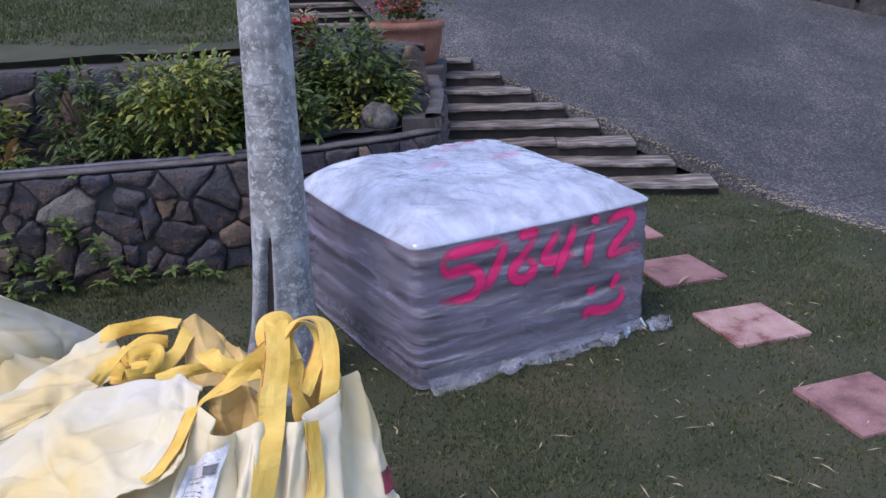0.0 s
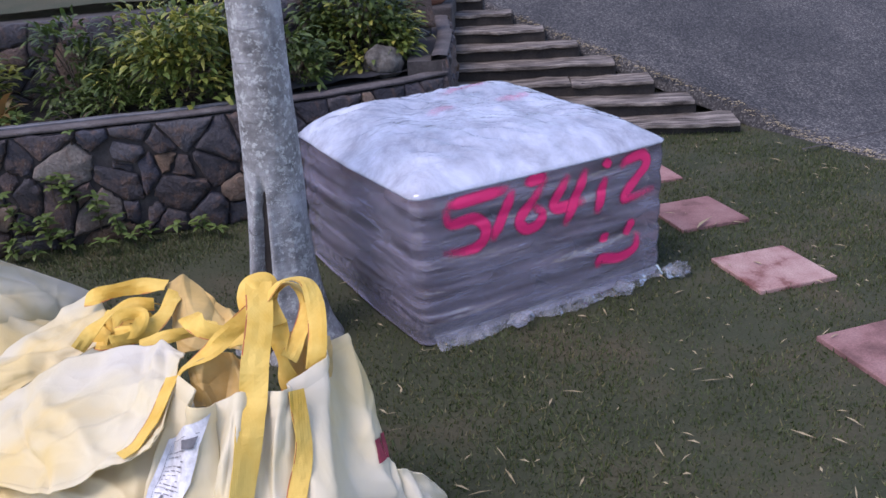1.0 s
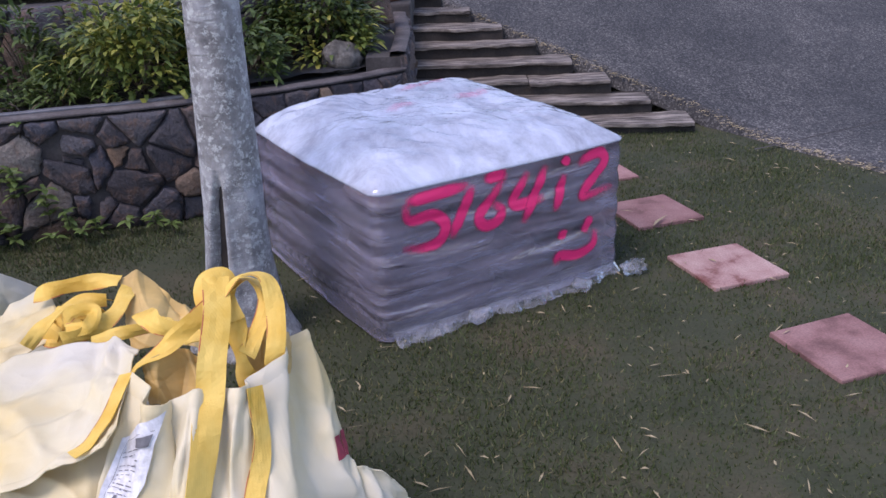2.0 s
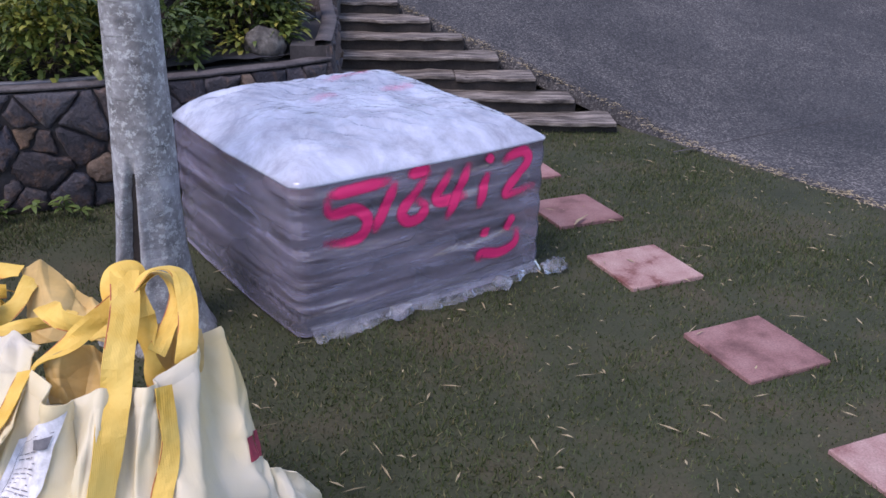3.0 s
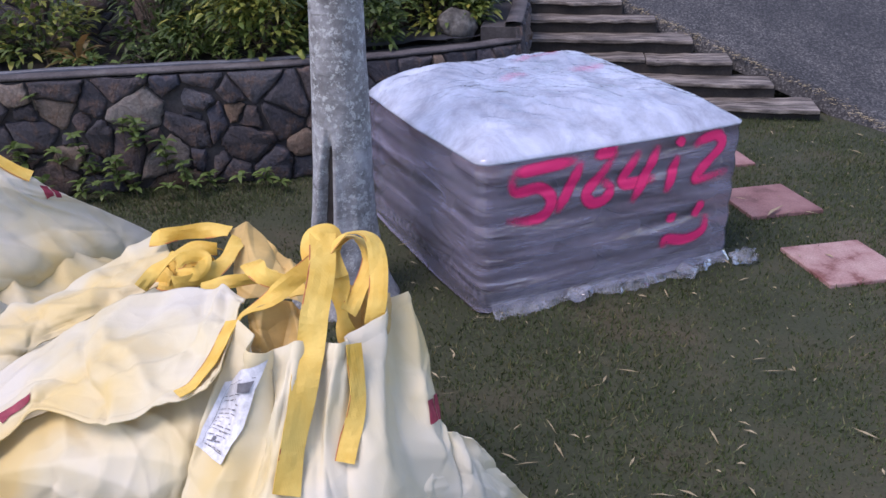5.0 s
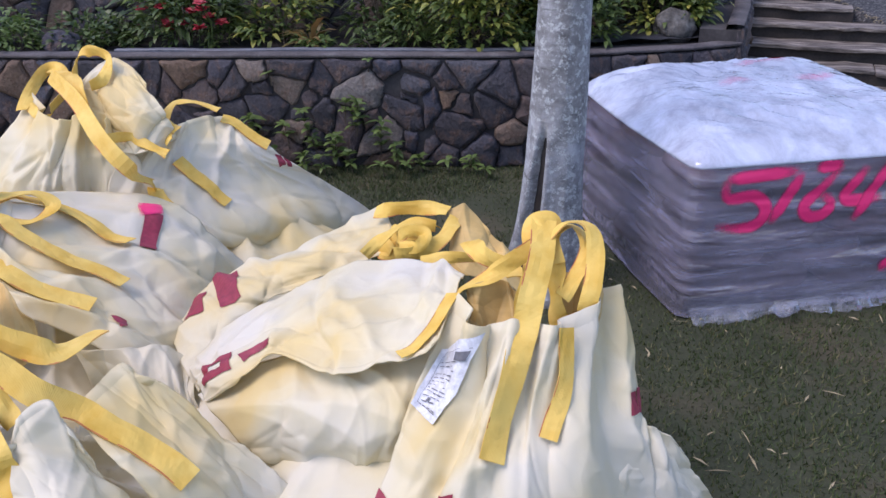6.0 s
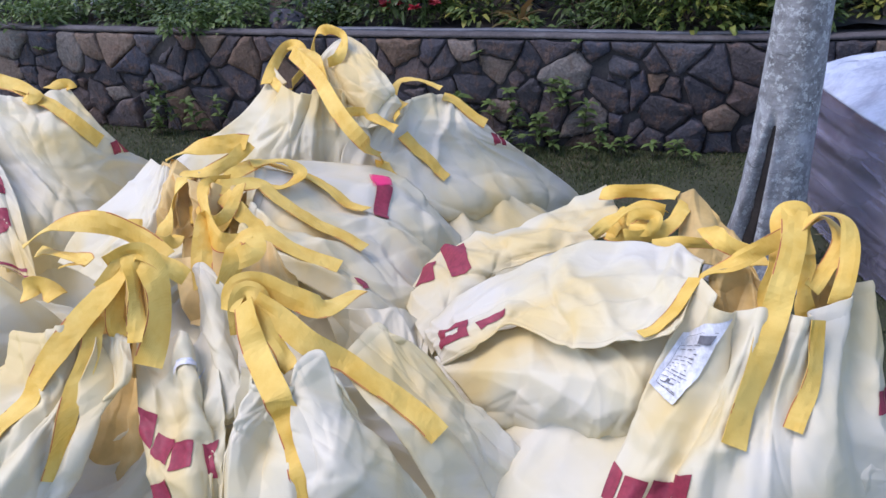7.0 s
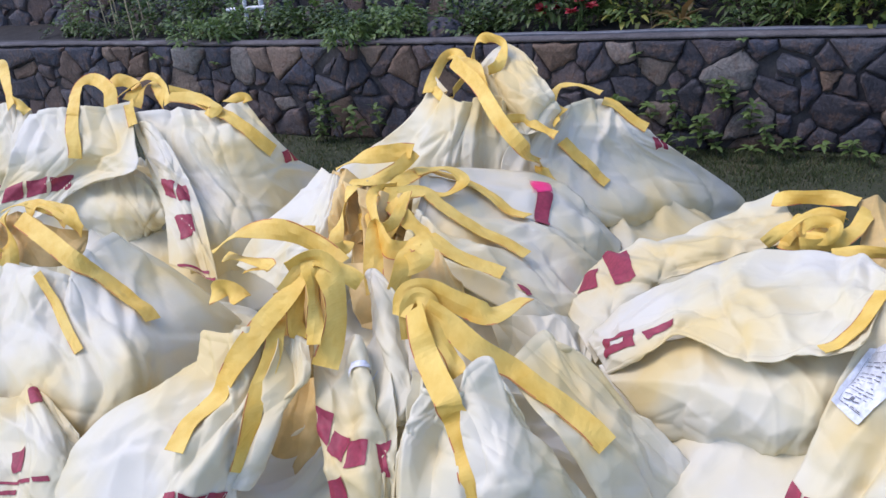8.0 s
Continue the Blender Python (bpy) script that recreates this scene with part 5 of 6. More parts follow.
c_low = cloth(rc, [
    [(-1.71, 1.97, 0.40), (-1.59, 2.02, 0.40), (-1.49, 2.14, 0.34), (-1.43, 2.15, 0.30)],
    [(-1.66, 1.96, 0.32), (-1.53, 2.00, 0.32), (-1.40, 2.03, 0.30), (-1.35, 2.04, 0.28)],
    [(-1.63, 1.96, 0.20), (-1.51, 2.00, 0.20), (-1.37, 2.01, 0.20), (-1.31, 2.02, 0.20)]], folds=4, seed=24)
c_core = cloth(rc, [
    [(-2.44, 2.08, 0.68), (-2.23, 2.04, 0.70), (-2.15, 2.13, 0.68)],
    [(-2.30, 1.94, 0.60), (-2.17, 1.96, 0.60), (-2.07, 2.01, 0.60)],
    [(-2.22, 1.85, 0.50), (-2.10, 1.87, 0.50), (-2.04, 1.95, 0.50)]], folds=2, pleats=4, seed=25, name='mouth_flap', mat=INNER)
loop(rc, [(-2.28, 2.28, 0.78), (-2.37, 2.24, 0.77), (-2.48, 2.19, 0.75), (-2.54, 2.11, 0.72)], (0.2, -0.5, 0.8), width=0.08)
loop(rc, [(-2.28, 2.29, 0.77), (-2.30, 2.20, 0.73), (-2.33, 2.11, 0.71), (-2.42, 2.07, 0.70)], (0.3, -0.6, 0.6), width=0.06)
loop(rc, [(-2.23, 2.12, 0.70), (-2.21, 1.99, 0.72), (-2.10, 1.90, 0.66), (-2.08, 1.96, 0.66), (-2.15, 2.10, 0.70)], (0.5, -0.7, 0.3), (0.6, -0.5, 0.5), width=0.05)
loop(rc, [(-2.38, 2.05, 0.70), (-2.29, 1.91, 0.66), (-2.24, 1.81, 0.60)], (0.2, -0.9, 0.3), width=0.06)
loop(rc, [(-2.27, 2.27, 0.70), (-2.22, 2.39, 0.68), (-2.15, 2.40, 0.64), (-2.15, 2.30, 0.62), (-2.23, 2.23, 0.64)], (0.3, -0.6, 0.7), width=0.06)
loop(rc, [(-2.40, 1.83, 0.62), (-2.32, 1.77, 0.60), (-2.19, 1.79, 0.60), (-2.19, 1.84, 0.60)], (0.3, -0.8, 0.5), width=0.06)
tangle(rc, -2.22, 2.04, 0.58, 0.11, 3, 11)

# bag against the stone wall with tall standing loops
d, rd = bulk_bag(-2.50, 3.38, 1.05, 0.66, 160, 0.24, [(-2.75, 3.25, 0.52, 10), (-2.25, 3.45, 0.42, 9)], 4, "cream woven bulk bag near the stone wall, handle loops upright", 0.85)
d_right = cloth(rd, [
    [(-2.34, 3.18, 0.68), (-2.23, 3.21, 0.70), (-2.22, 3.46, 0.68), (-2.12, 3.51, 0.61)],
    [(-2.34, 2.88, 0.56), (-2.22, 3.11, 0.57), (-2.13, 3.34, 0.56), (-2.00, 3.54, 0.50)],
    [(-2.27, 2.81, 0.44), (-2.11, 3.02, 0.43), (-2.02, 3.42, 0.39), (-1.88, 3.71, 0.33)],
    [(-2.10, 2.86, 0.28), (-1.93, 3.07, 0.26), (-1.83, 3.50, 0.20), (-1.75, 3.95, 0.08)],
    [(-2.08, 2.98, 0.10), (-1.97, 3.23, 0.05), (-1.84, 3.63, 0.00), (-1.72, 3.94, 0.00)]], folds=6, seed=31, hem='top')
d_front = cloth(rd, [
    [(-2.86, 3.07, 0.80), (-2.62, 2.89, 0.78), (-2.48, 2.88, 0.79), (-2.47, 2.98, 0.81), (-2.34, 2.92, 0.74)],
    [(-2.88, 2.87, 0.66), (-2.62, 2.79, 0.64), (-2.50, 2.81, 0.65), (-2.43, 2.92, 0.64), (-2.29, 3.00, 0.62)],
    [(-3.14, 2.82, 0.48), (-2.73, 2.73, 0.48), (-2.53, 2.78, 0.47), (-2.41, 2.87, 0.46), (-2.27, 2.98, 0.47)],
    [(-3.37, 2.75, 0.34), (-2.87, 2.69, 0.30), (-2.58, 2.77, 0.30), (-2.39, 2.87, 0.30), (-2.23, 2.99, 0.34)],
    [(-3.59, 2.77, 0.10), (-2.93, 2.64, 0.10), (-2.59, 2.76, 0.10), (-2.41, 2.86, 0.10), (-2.23, 3.07, 0.14)]], folds=6, pleats=5, seed=32)
d_flap = cloth(rd, [
    [(-2.65, 3.11, 0.86), (-2.69, 3.32, 0.92), (-2.56, 3.31, 0.92), (-2.38, 3.20, 0.86)],
    [(-2.55, 3.01, 0.77), (-2.44, 3.02, 0.79), (-2.33, 3.06, 0.79), (-2.27, 3.15, 0.77)],
    [(-2.39, 2.93, 0.64), (-2.29, 2.94, 0.65), (-2.23, 3.00, 0.64), (-2.22, 3.15, 0.65)]], folds=3, seed=33, name='mouth_flap', hem='top')
strap_over(d_right, rd, [], [(0.363, 0.263), (0.450, 0.425), (0.463, 0.575)], 0.07)
strap_over(d_right, rd, [], [(0.700, 0.038), (0.888, 0.088), (0.988, 0.213)], 0.06)
strap_over(d_right, rd, [(-2.79, 3.10, 0.89), (-2.49, 2.92, 0.85), (-2.27, 2.79, 0.75), (-2.15, 2.79, 0.64)], [(0.225, 0.375), (0.263, 0.575)], 0.07)
print_quad(d_right, rd, [(0.975, 0.275), (1.000, 0.288), (0.950, 0.363), (0.888, 0.388)])
print_quad(d_right, rd, [(1.000, 0.300), (1.000, 0.338), (0.963, 0.388), (0.938, 0.388)])
loop(rd, [(-2.83, 2.95, 0.77), (-2.88, 3.07, 0.83), (-2.92, 3.20, 0.88), (-2.83, 3.20, 0.89), (-2.71, 3.09, 0.84), (-2.66, 2.94, 0.79)], (0.2, -0.6, 0.7), (0.9, -0.4, 0.2), width=0.06)
loop(rd, [(-2.89, 3.21, 0.88), (-2.69, 3.11, 0.89), (-2.51, 2.97, 0.86), (-2.44, 2.90, 0.81)], (0.5, -0.7, 0.5), width=0.07)
loop(rd, [(-2.70, 3.15, 0.88), (-2.77, 3.26, 0.93), (-2.73, 3.30, 0.96), (-2.59, 3.24, 0.95), (-2.53, 3.13, 0.89), (-2.55, 3.07, 0.87)], (-0.6, -0.7, 0.3), (0.8, -0.5, 0.3), width=0.06)
loop(rd, [(-2.88, 3.02, 0.79), (-2.71, 2.93, 0.76), (-2.67, 2.94, 0.75)], (0.2, -0.9, 0.3), width=0.05)
loop(rd, [(-2.19, 3.08, 0.66), (-2.31, 3.21, 0.70), (-2.36, 3.34, 0.74), (-2.29, 3.40, 0.74), (-2.18, 3.42, 0.71)], (-0.5, -0.8, 0.3), (0.2, -0.6, 0.8), width=0.05)
loop(rd, [(-2.34, 2.86, 0.72), (-2.31, 2.98, 0.70), (-2.21, 3.00, 0.66), (-2.14, 3.00, 0.64)], (0.3, -0.8, 0.5), width=0.05)
loop(rd, [(-2.34, 3.08, 0.72), (-2.30, 3.17, 0.72), (-2.20, 3.15, 0.69)], (0.2, -0.7, 0.7), width=0.06)

# far bag with its square rim standing up
e, re_ = bulk_bag(-4.05, 2.30, 1.0, 0.74, 158, 0.28, [(-4.35, 2.15, 0.44, 8), (-3.8, 2.5, 0.46, 8)], 5, "cream woven bulk bag, part of its square rim standing up", 0.7)
e_right = cloth(re_, [
    [(-4.12, 2.13, 0.76), (-3.94, 2.25, 0.77), (-3.77, 2.36, 0.75), (-3.72, 2.54, 0.75)],
    [(-3.93, 2.04, 0.66), (-3.76, 2.16, 0.65), (-3.59, 2.31, 0.63), (-3.51, 2.52, 0.61)],
    [(-3.67, 1.96, 0.49), (-3.53, 2.12, 0.47), (-3.46, 2.30, 0.45), (-3.48, 2.61, 0.46)],
    [(-3.41, 1.87, 0.32), (-3.27, 2.03, 0.30), (-3.34, 2.34, 0.28), (-3.54, 2.78, 0.30)],
    [(-3.40, 1.84, 0.00), (-3.25, 2.00, -0.00), (-3.32, 2.36, 0.00), (-3.58, 2.86, 0.00)]], folds=6, seed=41, hem='top')
e_belly = cloth(re_, [
    [(-4.29, 1.77, 0.46), (-4.26, 1.97, 0.52), (-3.98, 2.01, 0.52), (-3.68, 1.97, 0.47)],
    [(-4.23, 1.70, 0.36), (-3.87, 1.78, 0.43), (-3.71, 1.85, 0.42), (-3.62, 1.92, 0.37)],
    [(-4.00, 1.75, 0.22), (-3.84, 1.80, 0.24), (-3.77, 1.87, 0.24), (-3.77, 1.95, 0.25)],
    [(-4.12, 1.79, 0.05), (-4.02, 1.85, 0.05), (-3.92, 1.90, 0.05), (-3.90, 2.00, 0.08)]], folds=2, seed=42, label='bulging filled part of the bag')
e_front = cloth(re_, [
    [(-4.53, 1.80, 0.80), (-4.34, 1.92, 0.81), (-4.20, 2.02, 0.81), (-4.18, 2.17, 0.80)],
    [(-4.44, 1.64, 0.66), (-4.22, 1.78, 0.66), (-4.04, 1.90, 0.66), (-3.87, 1.99, 0.69)],
    [(-4.43, 1.53, 0.52), (-4.25, 1.67, 0.52), (-4.14, 1.80, 0.55), (-3.72, 1.87, 0.60)],
    [(-4.50, 1.38, 0.35), (-4.26, 1.51, 0.38), (-4.14, 1.63, 0.42), (-4.12, 1.76, 0.51)]], folds=4, seed=43, hem='top')
e_pleat = cloth(re_, [
    [(-4.10, 2.13, 0.71), (-3.97, 2.11, 0.74), (-3.91, 2.13, 0.72)],
    [(-3.85, 2.01, 0.57), (-3.71, 2.03, 0.60), (-3.67, 2.07, 0.58)],
    [(-3.58, 1.90, 0.43), (-3.49, 1.94, 0.46), (-3.44, 2.00, 0.44)],
    [(-3.38, 1.76, 0.25), (-3.21, 1.77, 0.26), (-3.08, 1.81, 0.22)]], folds=3, seed=44)
print_quad(e_front, re_, [(0.050, 0.700), (0.163, 0.638), (0.213, 0.788), (0.088, 0.825)])
print_quad(e_front, re_, [(0.188, 0.638), (0.325, 0.600), (0.388, 0.763), (0.238, 0.788)])
print_quad(e_front, re_, [(0.350, 0.613), (0.588, 0.663), (0.650, 0.812), (0.438, 0.775)])
print_quad(e_pleat, re_, [(0.238, 0.475), (0.513, 0.513), (0.413, 0.638), (0.150, 0.588)])
print_quad(e_pleat, re_, [(0.562, 0.525), (0.875, 0.537), (0.788, 0.663), (0.488, 0.650)])
print_quad(e_pleat, re_, [(0.275, 0.738), (0.725, 0.725), (0.713, 0.812), (0.338, 0.863)])
text_on(e_pleat, re_, [(0.238, 0.988), (0.875, 0.963), (0.850, 0.975), (0.238, 1.000)])
text_on(e_pleat, re_, [(0.463, 1.000), (0.975, 0.988), (0.950, 1.000), (0.463, 1.000)])
print_quad(e_right, re_, [(0.950, 0.400), (1.000, 0.400), (0.963, 0.500), (0.913, 0.500)])
print_quad(e_right, re_, [(1.000, 0.400), (1.000, 0.425), (1.000, 0.525), (0.975, 0.513)])
strap_over(e_right, re_, [(-3.96, 2.27, 0.82), (-3.86, 2.35, 0.80)], [(0.700, 0.000), (0.800, 0.163), (0.900, 0.375)], 0.075)
strap_over(e_front, re_, [(-4.19, 2.07, 0.80), (-4.27, 2.12, 0.87), (-4.46, 2.14, 0.90), (-4.46, 2.05, 0.88)], [(0.425, 0.038), (0.425, 0.213), (0.488, 0.425)], 0.075)
strap_over(e_front, re_, [(-4.18, 2.17, 0.80)], [(0.975, 0.050), (1.000, 0.213)], 0.05)
loop(re_, [(-4.57, 2.26, 0.83), (-4.49, 2.31, 0.85), (-4.32, 2.29, 0.83), (-4.23, 2.19, 0.79)], (0.2, -0.6, 0.7), width=0.08)
loop(re_, [(-4.31, 2.15, 0.80), (-4.29, 2.28, 0.85), (-4.25, 2.35, 0.88), (-4.12, 2.34, 0.85), (-3.99, 2.27, 0.78)], (0.1, -0.6, 0.8), (0.8, -0.5, 0.2), width=0.05)
loop(re_, [(-4.20, 2.20, 0.76), (-4.27, 2.29, 0.82), (-4.26, 2.37, 0.83), (-4.05, 2.28, 0.77)], (0.3, -0.8, 0.5), width=0.07)
loop(re_, [(-4.05, 2.33, 0.83), (-3.91, 2.36, 0.80), (-3.71, 2.36, 0.77), (-3.72, 2.31, 0.74)], (0.2, -0.7, 0.6), width=0.07)
loop(re_, [(-3.80, 2.47, 0.76), (-3.73, 2.54, 0.77), (-3.69, 2.54, 0.75)], (0.2, -0.6, 0.7), width=0.06)

# bag at the near edge of the pile
f_, rf = bulk_bag(-2.85, 1.20, 0.84, 0.68, 15, 0.26, [(-2.95, 1.28, 0.40, 10)], 6, "cream woven bulk bag at the edge of the pile", 0.7)
f_top = cloth(rf, [
    [(-3.13, 1.04, 0.64), (-2.90, 1.08, 0.65), (-2.79, 1.13, 0.65), (-2.90, 1.26, 0.67), (-3.00, 1.40, 0.62)],
    [(-2.99, 0.88, 0.54), (-2.82, 0.98, 0.54), (-2.68, 1.07, 0.54), (-2.75, 1.27, 0.55), (-2.90, 1.52, 0.47)],
    [(-2.89, 0.75, 0.44), (-2.65, 0.90, 0.42), (-2.42, 1.00, 0.43), (-2.49, 1.21, 0.44), (-2.71, 1.56, 0.36)],
    [(-2.81, 0.67, 0.28), (-2.61, 0.80, 0.28), (-2.38, 0.94, 0.31), (-2.43, 1.17, 0.31), (-2.66, 1.63, 0.22)],
    [(-2.80, 0.61, 0.10), (-2.60, 0.74, 0.10), (-2.38, 0.91, 0.12), (-2.43, 1.18, 0.12), (-2.63, 1.62, 0.05)]], folds=6, seed=51, pleats=3, hem='top')
f_low = cloth(rf, [
    [(-2.82, 0.71, 0.40), (-2.68, 0.79, 0.38), (-2.65, 0.86, 0.40), (-2.36, 0.85, 0.34)],
    [(-2.64, 0.62, 0.32), (-2.50, 0.72, 0.33), (-2.39, 0.78, 0.35), (-2.33, 0.85, 0.29)],
    [(-2.50, 0.53, 0.22), (-2.36, 0.62, 0.22), (-2.25, 0.68, 0.24), (-2.27, 0.74, 0.20)],
    [(-2.42, 0.43, -0.00), (-2.25, 0.56, -0.00), (-2.17, 0.62, 0.00), (-2.22, 0.73, 0.00)]], folds=4, seed=52)
strap_over(f_top, rf, [(-3.21, 1.16, 0.74), (-2.99, 1.15, 0.72), (-2.82, 1.15, 0.68)], [(0.650, 0.113), (0.713, 0.288), (0.763, 0.438)], 0.07)
strap_over(f_top, rf, [], [(0.275, 0.038), (0.400, 0.213), (0.425, 0.388)], 0.035)
print_quad(f_low, rf, [(0.575, 0.038), (0.725, 0.000), (0.663, 0.150), (0.575, 0.138)])
print_quad(f_low, rf, [(0.288, 0.388), (0.450, 0.363), (0.413, 0.500), (0.300, 0.488)])
text_on(f_low, rf, [(0.188, 0.537), (0.663, 0.525), (0.675, 0.550), (0.188, 0.550)])
text_on(f_low, rf, [(0.150, 0.588), (0.325, 0.575), (0.325, 0.600), (0.150, 0.600)])
f_mouth = cloth(rf, [
    [(-3.35, 1.11, 0.70), (-3.31, 1.21, 0.72), (-3.14, 1.23, 0.70), (-3.01, 1.30, 0.68)],
    [(-3.27, 1.07, 0.60), (-3.16, 1.12, 0.58), (-3.06, 1.18, 0.58), (-3.01, 1.27, 0.60)]], folds=2, seed=53, name='mouth_flap', mat=INNER)
loop(rf, [(-3.23, 1.20, 0.75), (-3.18, 1.25, 0.77), (-3.04, 1.27, 0.75), (-2.96, 1.27, 0.70)], (0.3, -0.6, 0.7), width=0.075)
loop(rf, [(-3.36, 1.17, 0.74), (-3.26, 1.22, 0.77), (-3.12, 1.25, 0.76), (-3.04, 1.26, 0.72)], (0.2, -0.5, 0.8), width=0.055)
loop(rf, [(-3.31, 1.15, 0.74), (-3.18, 1.10, 0.70), (-3.12, 1.05, 0.62)], (0.5, -0.8, 0.2), width=0.07)
loop(rf, [(-3.32, 1.09, 0.72), (-3.21, 1.05, 0.69), (-3.16, 1.03, 0.62)], (0.5, -0.8, 0.2), width=0.07)

# bag at the far end of the pile
g_, rg = bulk_bag(-5.20, 1.90, 0.84, 0.7, 10, 0.30, [(-5.0, 1.9, 0.5, 7)], 7, "cream woven bulk bag at the far end of the pile")
g_side = cloth(rg, [
    [(-5.11, 1.70, 0.80), (-4.95, 1.82, 0.80), (-4.88, 1.89, 0.82), (-4.80, 1.90, 0.78)],
    [(-4.97, 1.58, 0.60), (-4.76, 1.68, 0.60), (-4.69, 1.75, 0.62), (-4.75, 1.89, 0.74)],
    [(-4.89, 1.46, 0.40), (-4.72, 1.58, 0.42), (-4.66, 1.64, 0.44), (-4.70, 1.77, 0.58)],
    [(-5.04, 1.38, 0.10), (-4.93, 1.52, 0.10), (-4.86, 1.61, 0.15), (-4.86, 1.70, 0.35)]], folds=3, seed=61, hem='top')
print_quad(g_side, rg, [(0.375, 0.625), (0.488, 0.613), (0.525, 0.713), (0.400, 0.725)])
loop(rg, [(-4.96, 1.76, 0.80), (-5.35, 1.97, 0.90), (-5.42, 2.06, 0.94), (-5.01, 1.91, 0.88), (-4.80, 1.82, 0.80)], (0.1, -0.6, 0.8), (0.9, -0.4, 0.2), width=0.07)
loop(rg, [(-4.86, 1.86, 0.84), (-4.77, 1.85, 0.81), (-4.71, 1.86, 0.77)], (0.2, -0.7, 0.6), width=0.06)


# ---- plants ----
def leaf_cloud(name, mat, parent, spots, rng, length, width, droop=0.3, kind=""):
    """Many folded leaves as one mesh; spots: position, outward direction, scale."""
    n = len(spots)
    verts = np.zeros((n, 6, 3))
    for i, (p, d, k) in enumerate(spots):
        d = (Vector(d) + Vector((rng.uniform(-0.5, 0.5), rng.uniform(-0.5, 0.5), rng.uniform(-0.3, 0.4)))).normalized()
        s = d.cross(Vector((0, 0, 1)) + Vector((rng.uniform(-0.4, 0.4), rng.uniform(-0.4, 0.4), 0))).normalized()
        u = s.cross(d)
        L, W = length * k * rng.uniform(0.7, 1.25), width * k * rng.uniform(0.8, 1.2)
        p = Vector(p)
        a, b, tip = p + d * L * 0.34 + u * L * 0.05, p + d * L * 0.70 + u * L * 0.02 - Vector((0, 0, droop * L * 0.4)), p + d * L - Vector((0, 0, droop * L))
        verts[i] = (p, a + s * W / 2 + u * W * 0.12, a - s * W / 2 + u * W * 0.12, b + s * W * 0.4 + u * W * 0.1, b - s * W * 0.4 + u * W * 0.1, tip)
    v = verts.reshape(-1, 3)
    faces = []
    for i in range(n):
        o = i * 6
        faces += [(o, o + 1, o + 2), (o + 1, o + 3, o + 4, o + 2), (o + 3, o + 5, o + 4)]
    ob = solid(name, v, faces, mat, parent, smooth=False)
    if kind:
        tagged(ob, kind=kind)
    return ob


def twig(name, pts, r0, r1, mat, parent, seg=6):
    line = smooth_line(pts, 8)
    verts = []
    for i, p in enumerate(line):
        d = (line[min(i + 1, 7)] - line[max(i - 1, 0)]).normalized()
        s = d.orthogonal().normalized()
        t = d.cross(s)
        r = r0 + (r1 - r0) * i / 7
        verts += [p + (s * math.cos(k * 2 * math.pi / seg) + t * math.sin(k * 2 * math.pi / seg)) * r for k in range(seg)]
    faces = [(i * seg + k, i * seg + (k + 1) % seg, (i + 1) * seg + (k + 1) % seg, (i + 1) * seg + k) for i in range(7) for k in range(seg)]
    return solid(name, verts, faces, mat, parent)


def shrub(x, y, z, rad, h, mat, label, seed, leaves=900, length=0.08, width=0.028, name="shrub", stems=9, clump=26, category="shrub"):
    rng = random.Random(seed)
    root = thing(name, label, category)
    spots = []
    tips = []
    for k in range(clump):
        a, el = rng.uniform(0, 2 * math.pi), rng.uniform(0.05, 1.0)
        q = math.sqrt(rng.uniform(0.25, 1.0))
        tips.append(Vector((x + math.cos(a) * rad * q * math.sqrt(1 - (el * 0.75) ** 2), y + math.sin(a) * rad * q * math.sqrt(1 - (el * 0.75) ** 2), z + h * (0.15 + 0.85 * el) * rng.uniform(0.75, 1.05))))
    for k in range(stems):
        t = tips[k % len(tips)]
        twig("stem", [(x + rng.uniform(-0.05, 0.05), y + rng.uniform(-0.05, 0.05), z - 0.03), (x * 0.6 + t.x * 0.4, y * 0.6 + t.y * 0.4, z + (t.z - z) * 0.5), tuple(t)], 0.007, 0.003, STEM, root)
    for i in range(leaves):
        t = tips[i % len(tips)]
        o = Vector((rng.gauss(0, 1), rng.gauss(0, 1), rng.gauss(0, 0.8))) * rad * 0.16
        p = t + o
        p.z = max(p.z, z + 0.01)
        out = Vector((p.x - x, p.y - y, 0.35 * rad)) + o * 2
        spots.append((p, out.normalized() if out.length else (0, 0, 1), 1.0))
    leaf_cloud("crown", mat, root, spots, rng, length, width)
    return root


def rosette(x, y, z, n, length, width, mat, label, seed, name="weed", rise=0.7, stem=0.0, category="weed"):
    """Leaves spreading from one or several whorls on a short stem."""
    rng = random.Random(seed)
    root = thing(name, label, category)
    spots = []
    whorls = max(1, int(stem / 0.05))
    lean = Vector((rng.uniform(-0.25, 0.25), -0.3, 1)).normalized()
    for w in range(whorls):
        p = Vector((x, y, z)) + lean * stem * (w + 1) / whorls
        for k in range(n):
            a = 2 * math.pi * (k + rng.random() * 0.6) / n + w
            spots.append((p, (math.cos(a), math.sin(a), rise * rng.uniform(0.5, 1.3)), rng.uniform(0.7, 1.1)))
    leaf_cloud("foliage", mat, root, spots, rng, length, width, 0.35)
    if stem:
        twig("stem", [(x, y, z - 0.02), tuple(Vector((x, y, z)) + lean * stem * 0.5), tuple(Vector((x, y, z)) + lean * stem)], 0.004, 0.002, STEM, root)
    return root


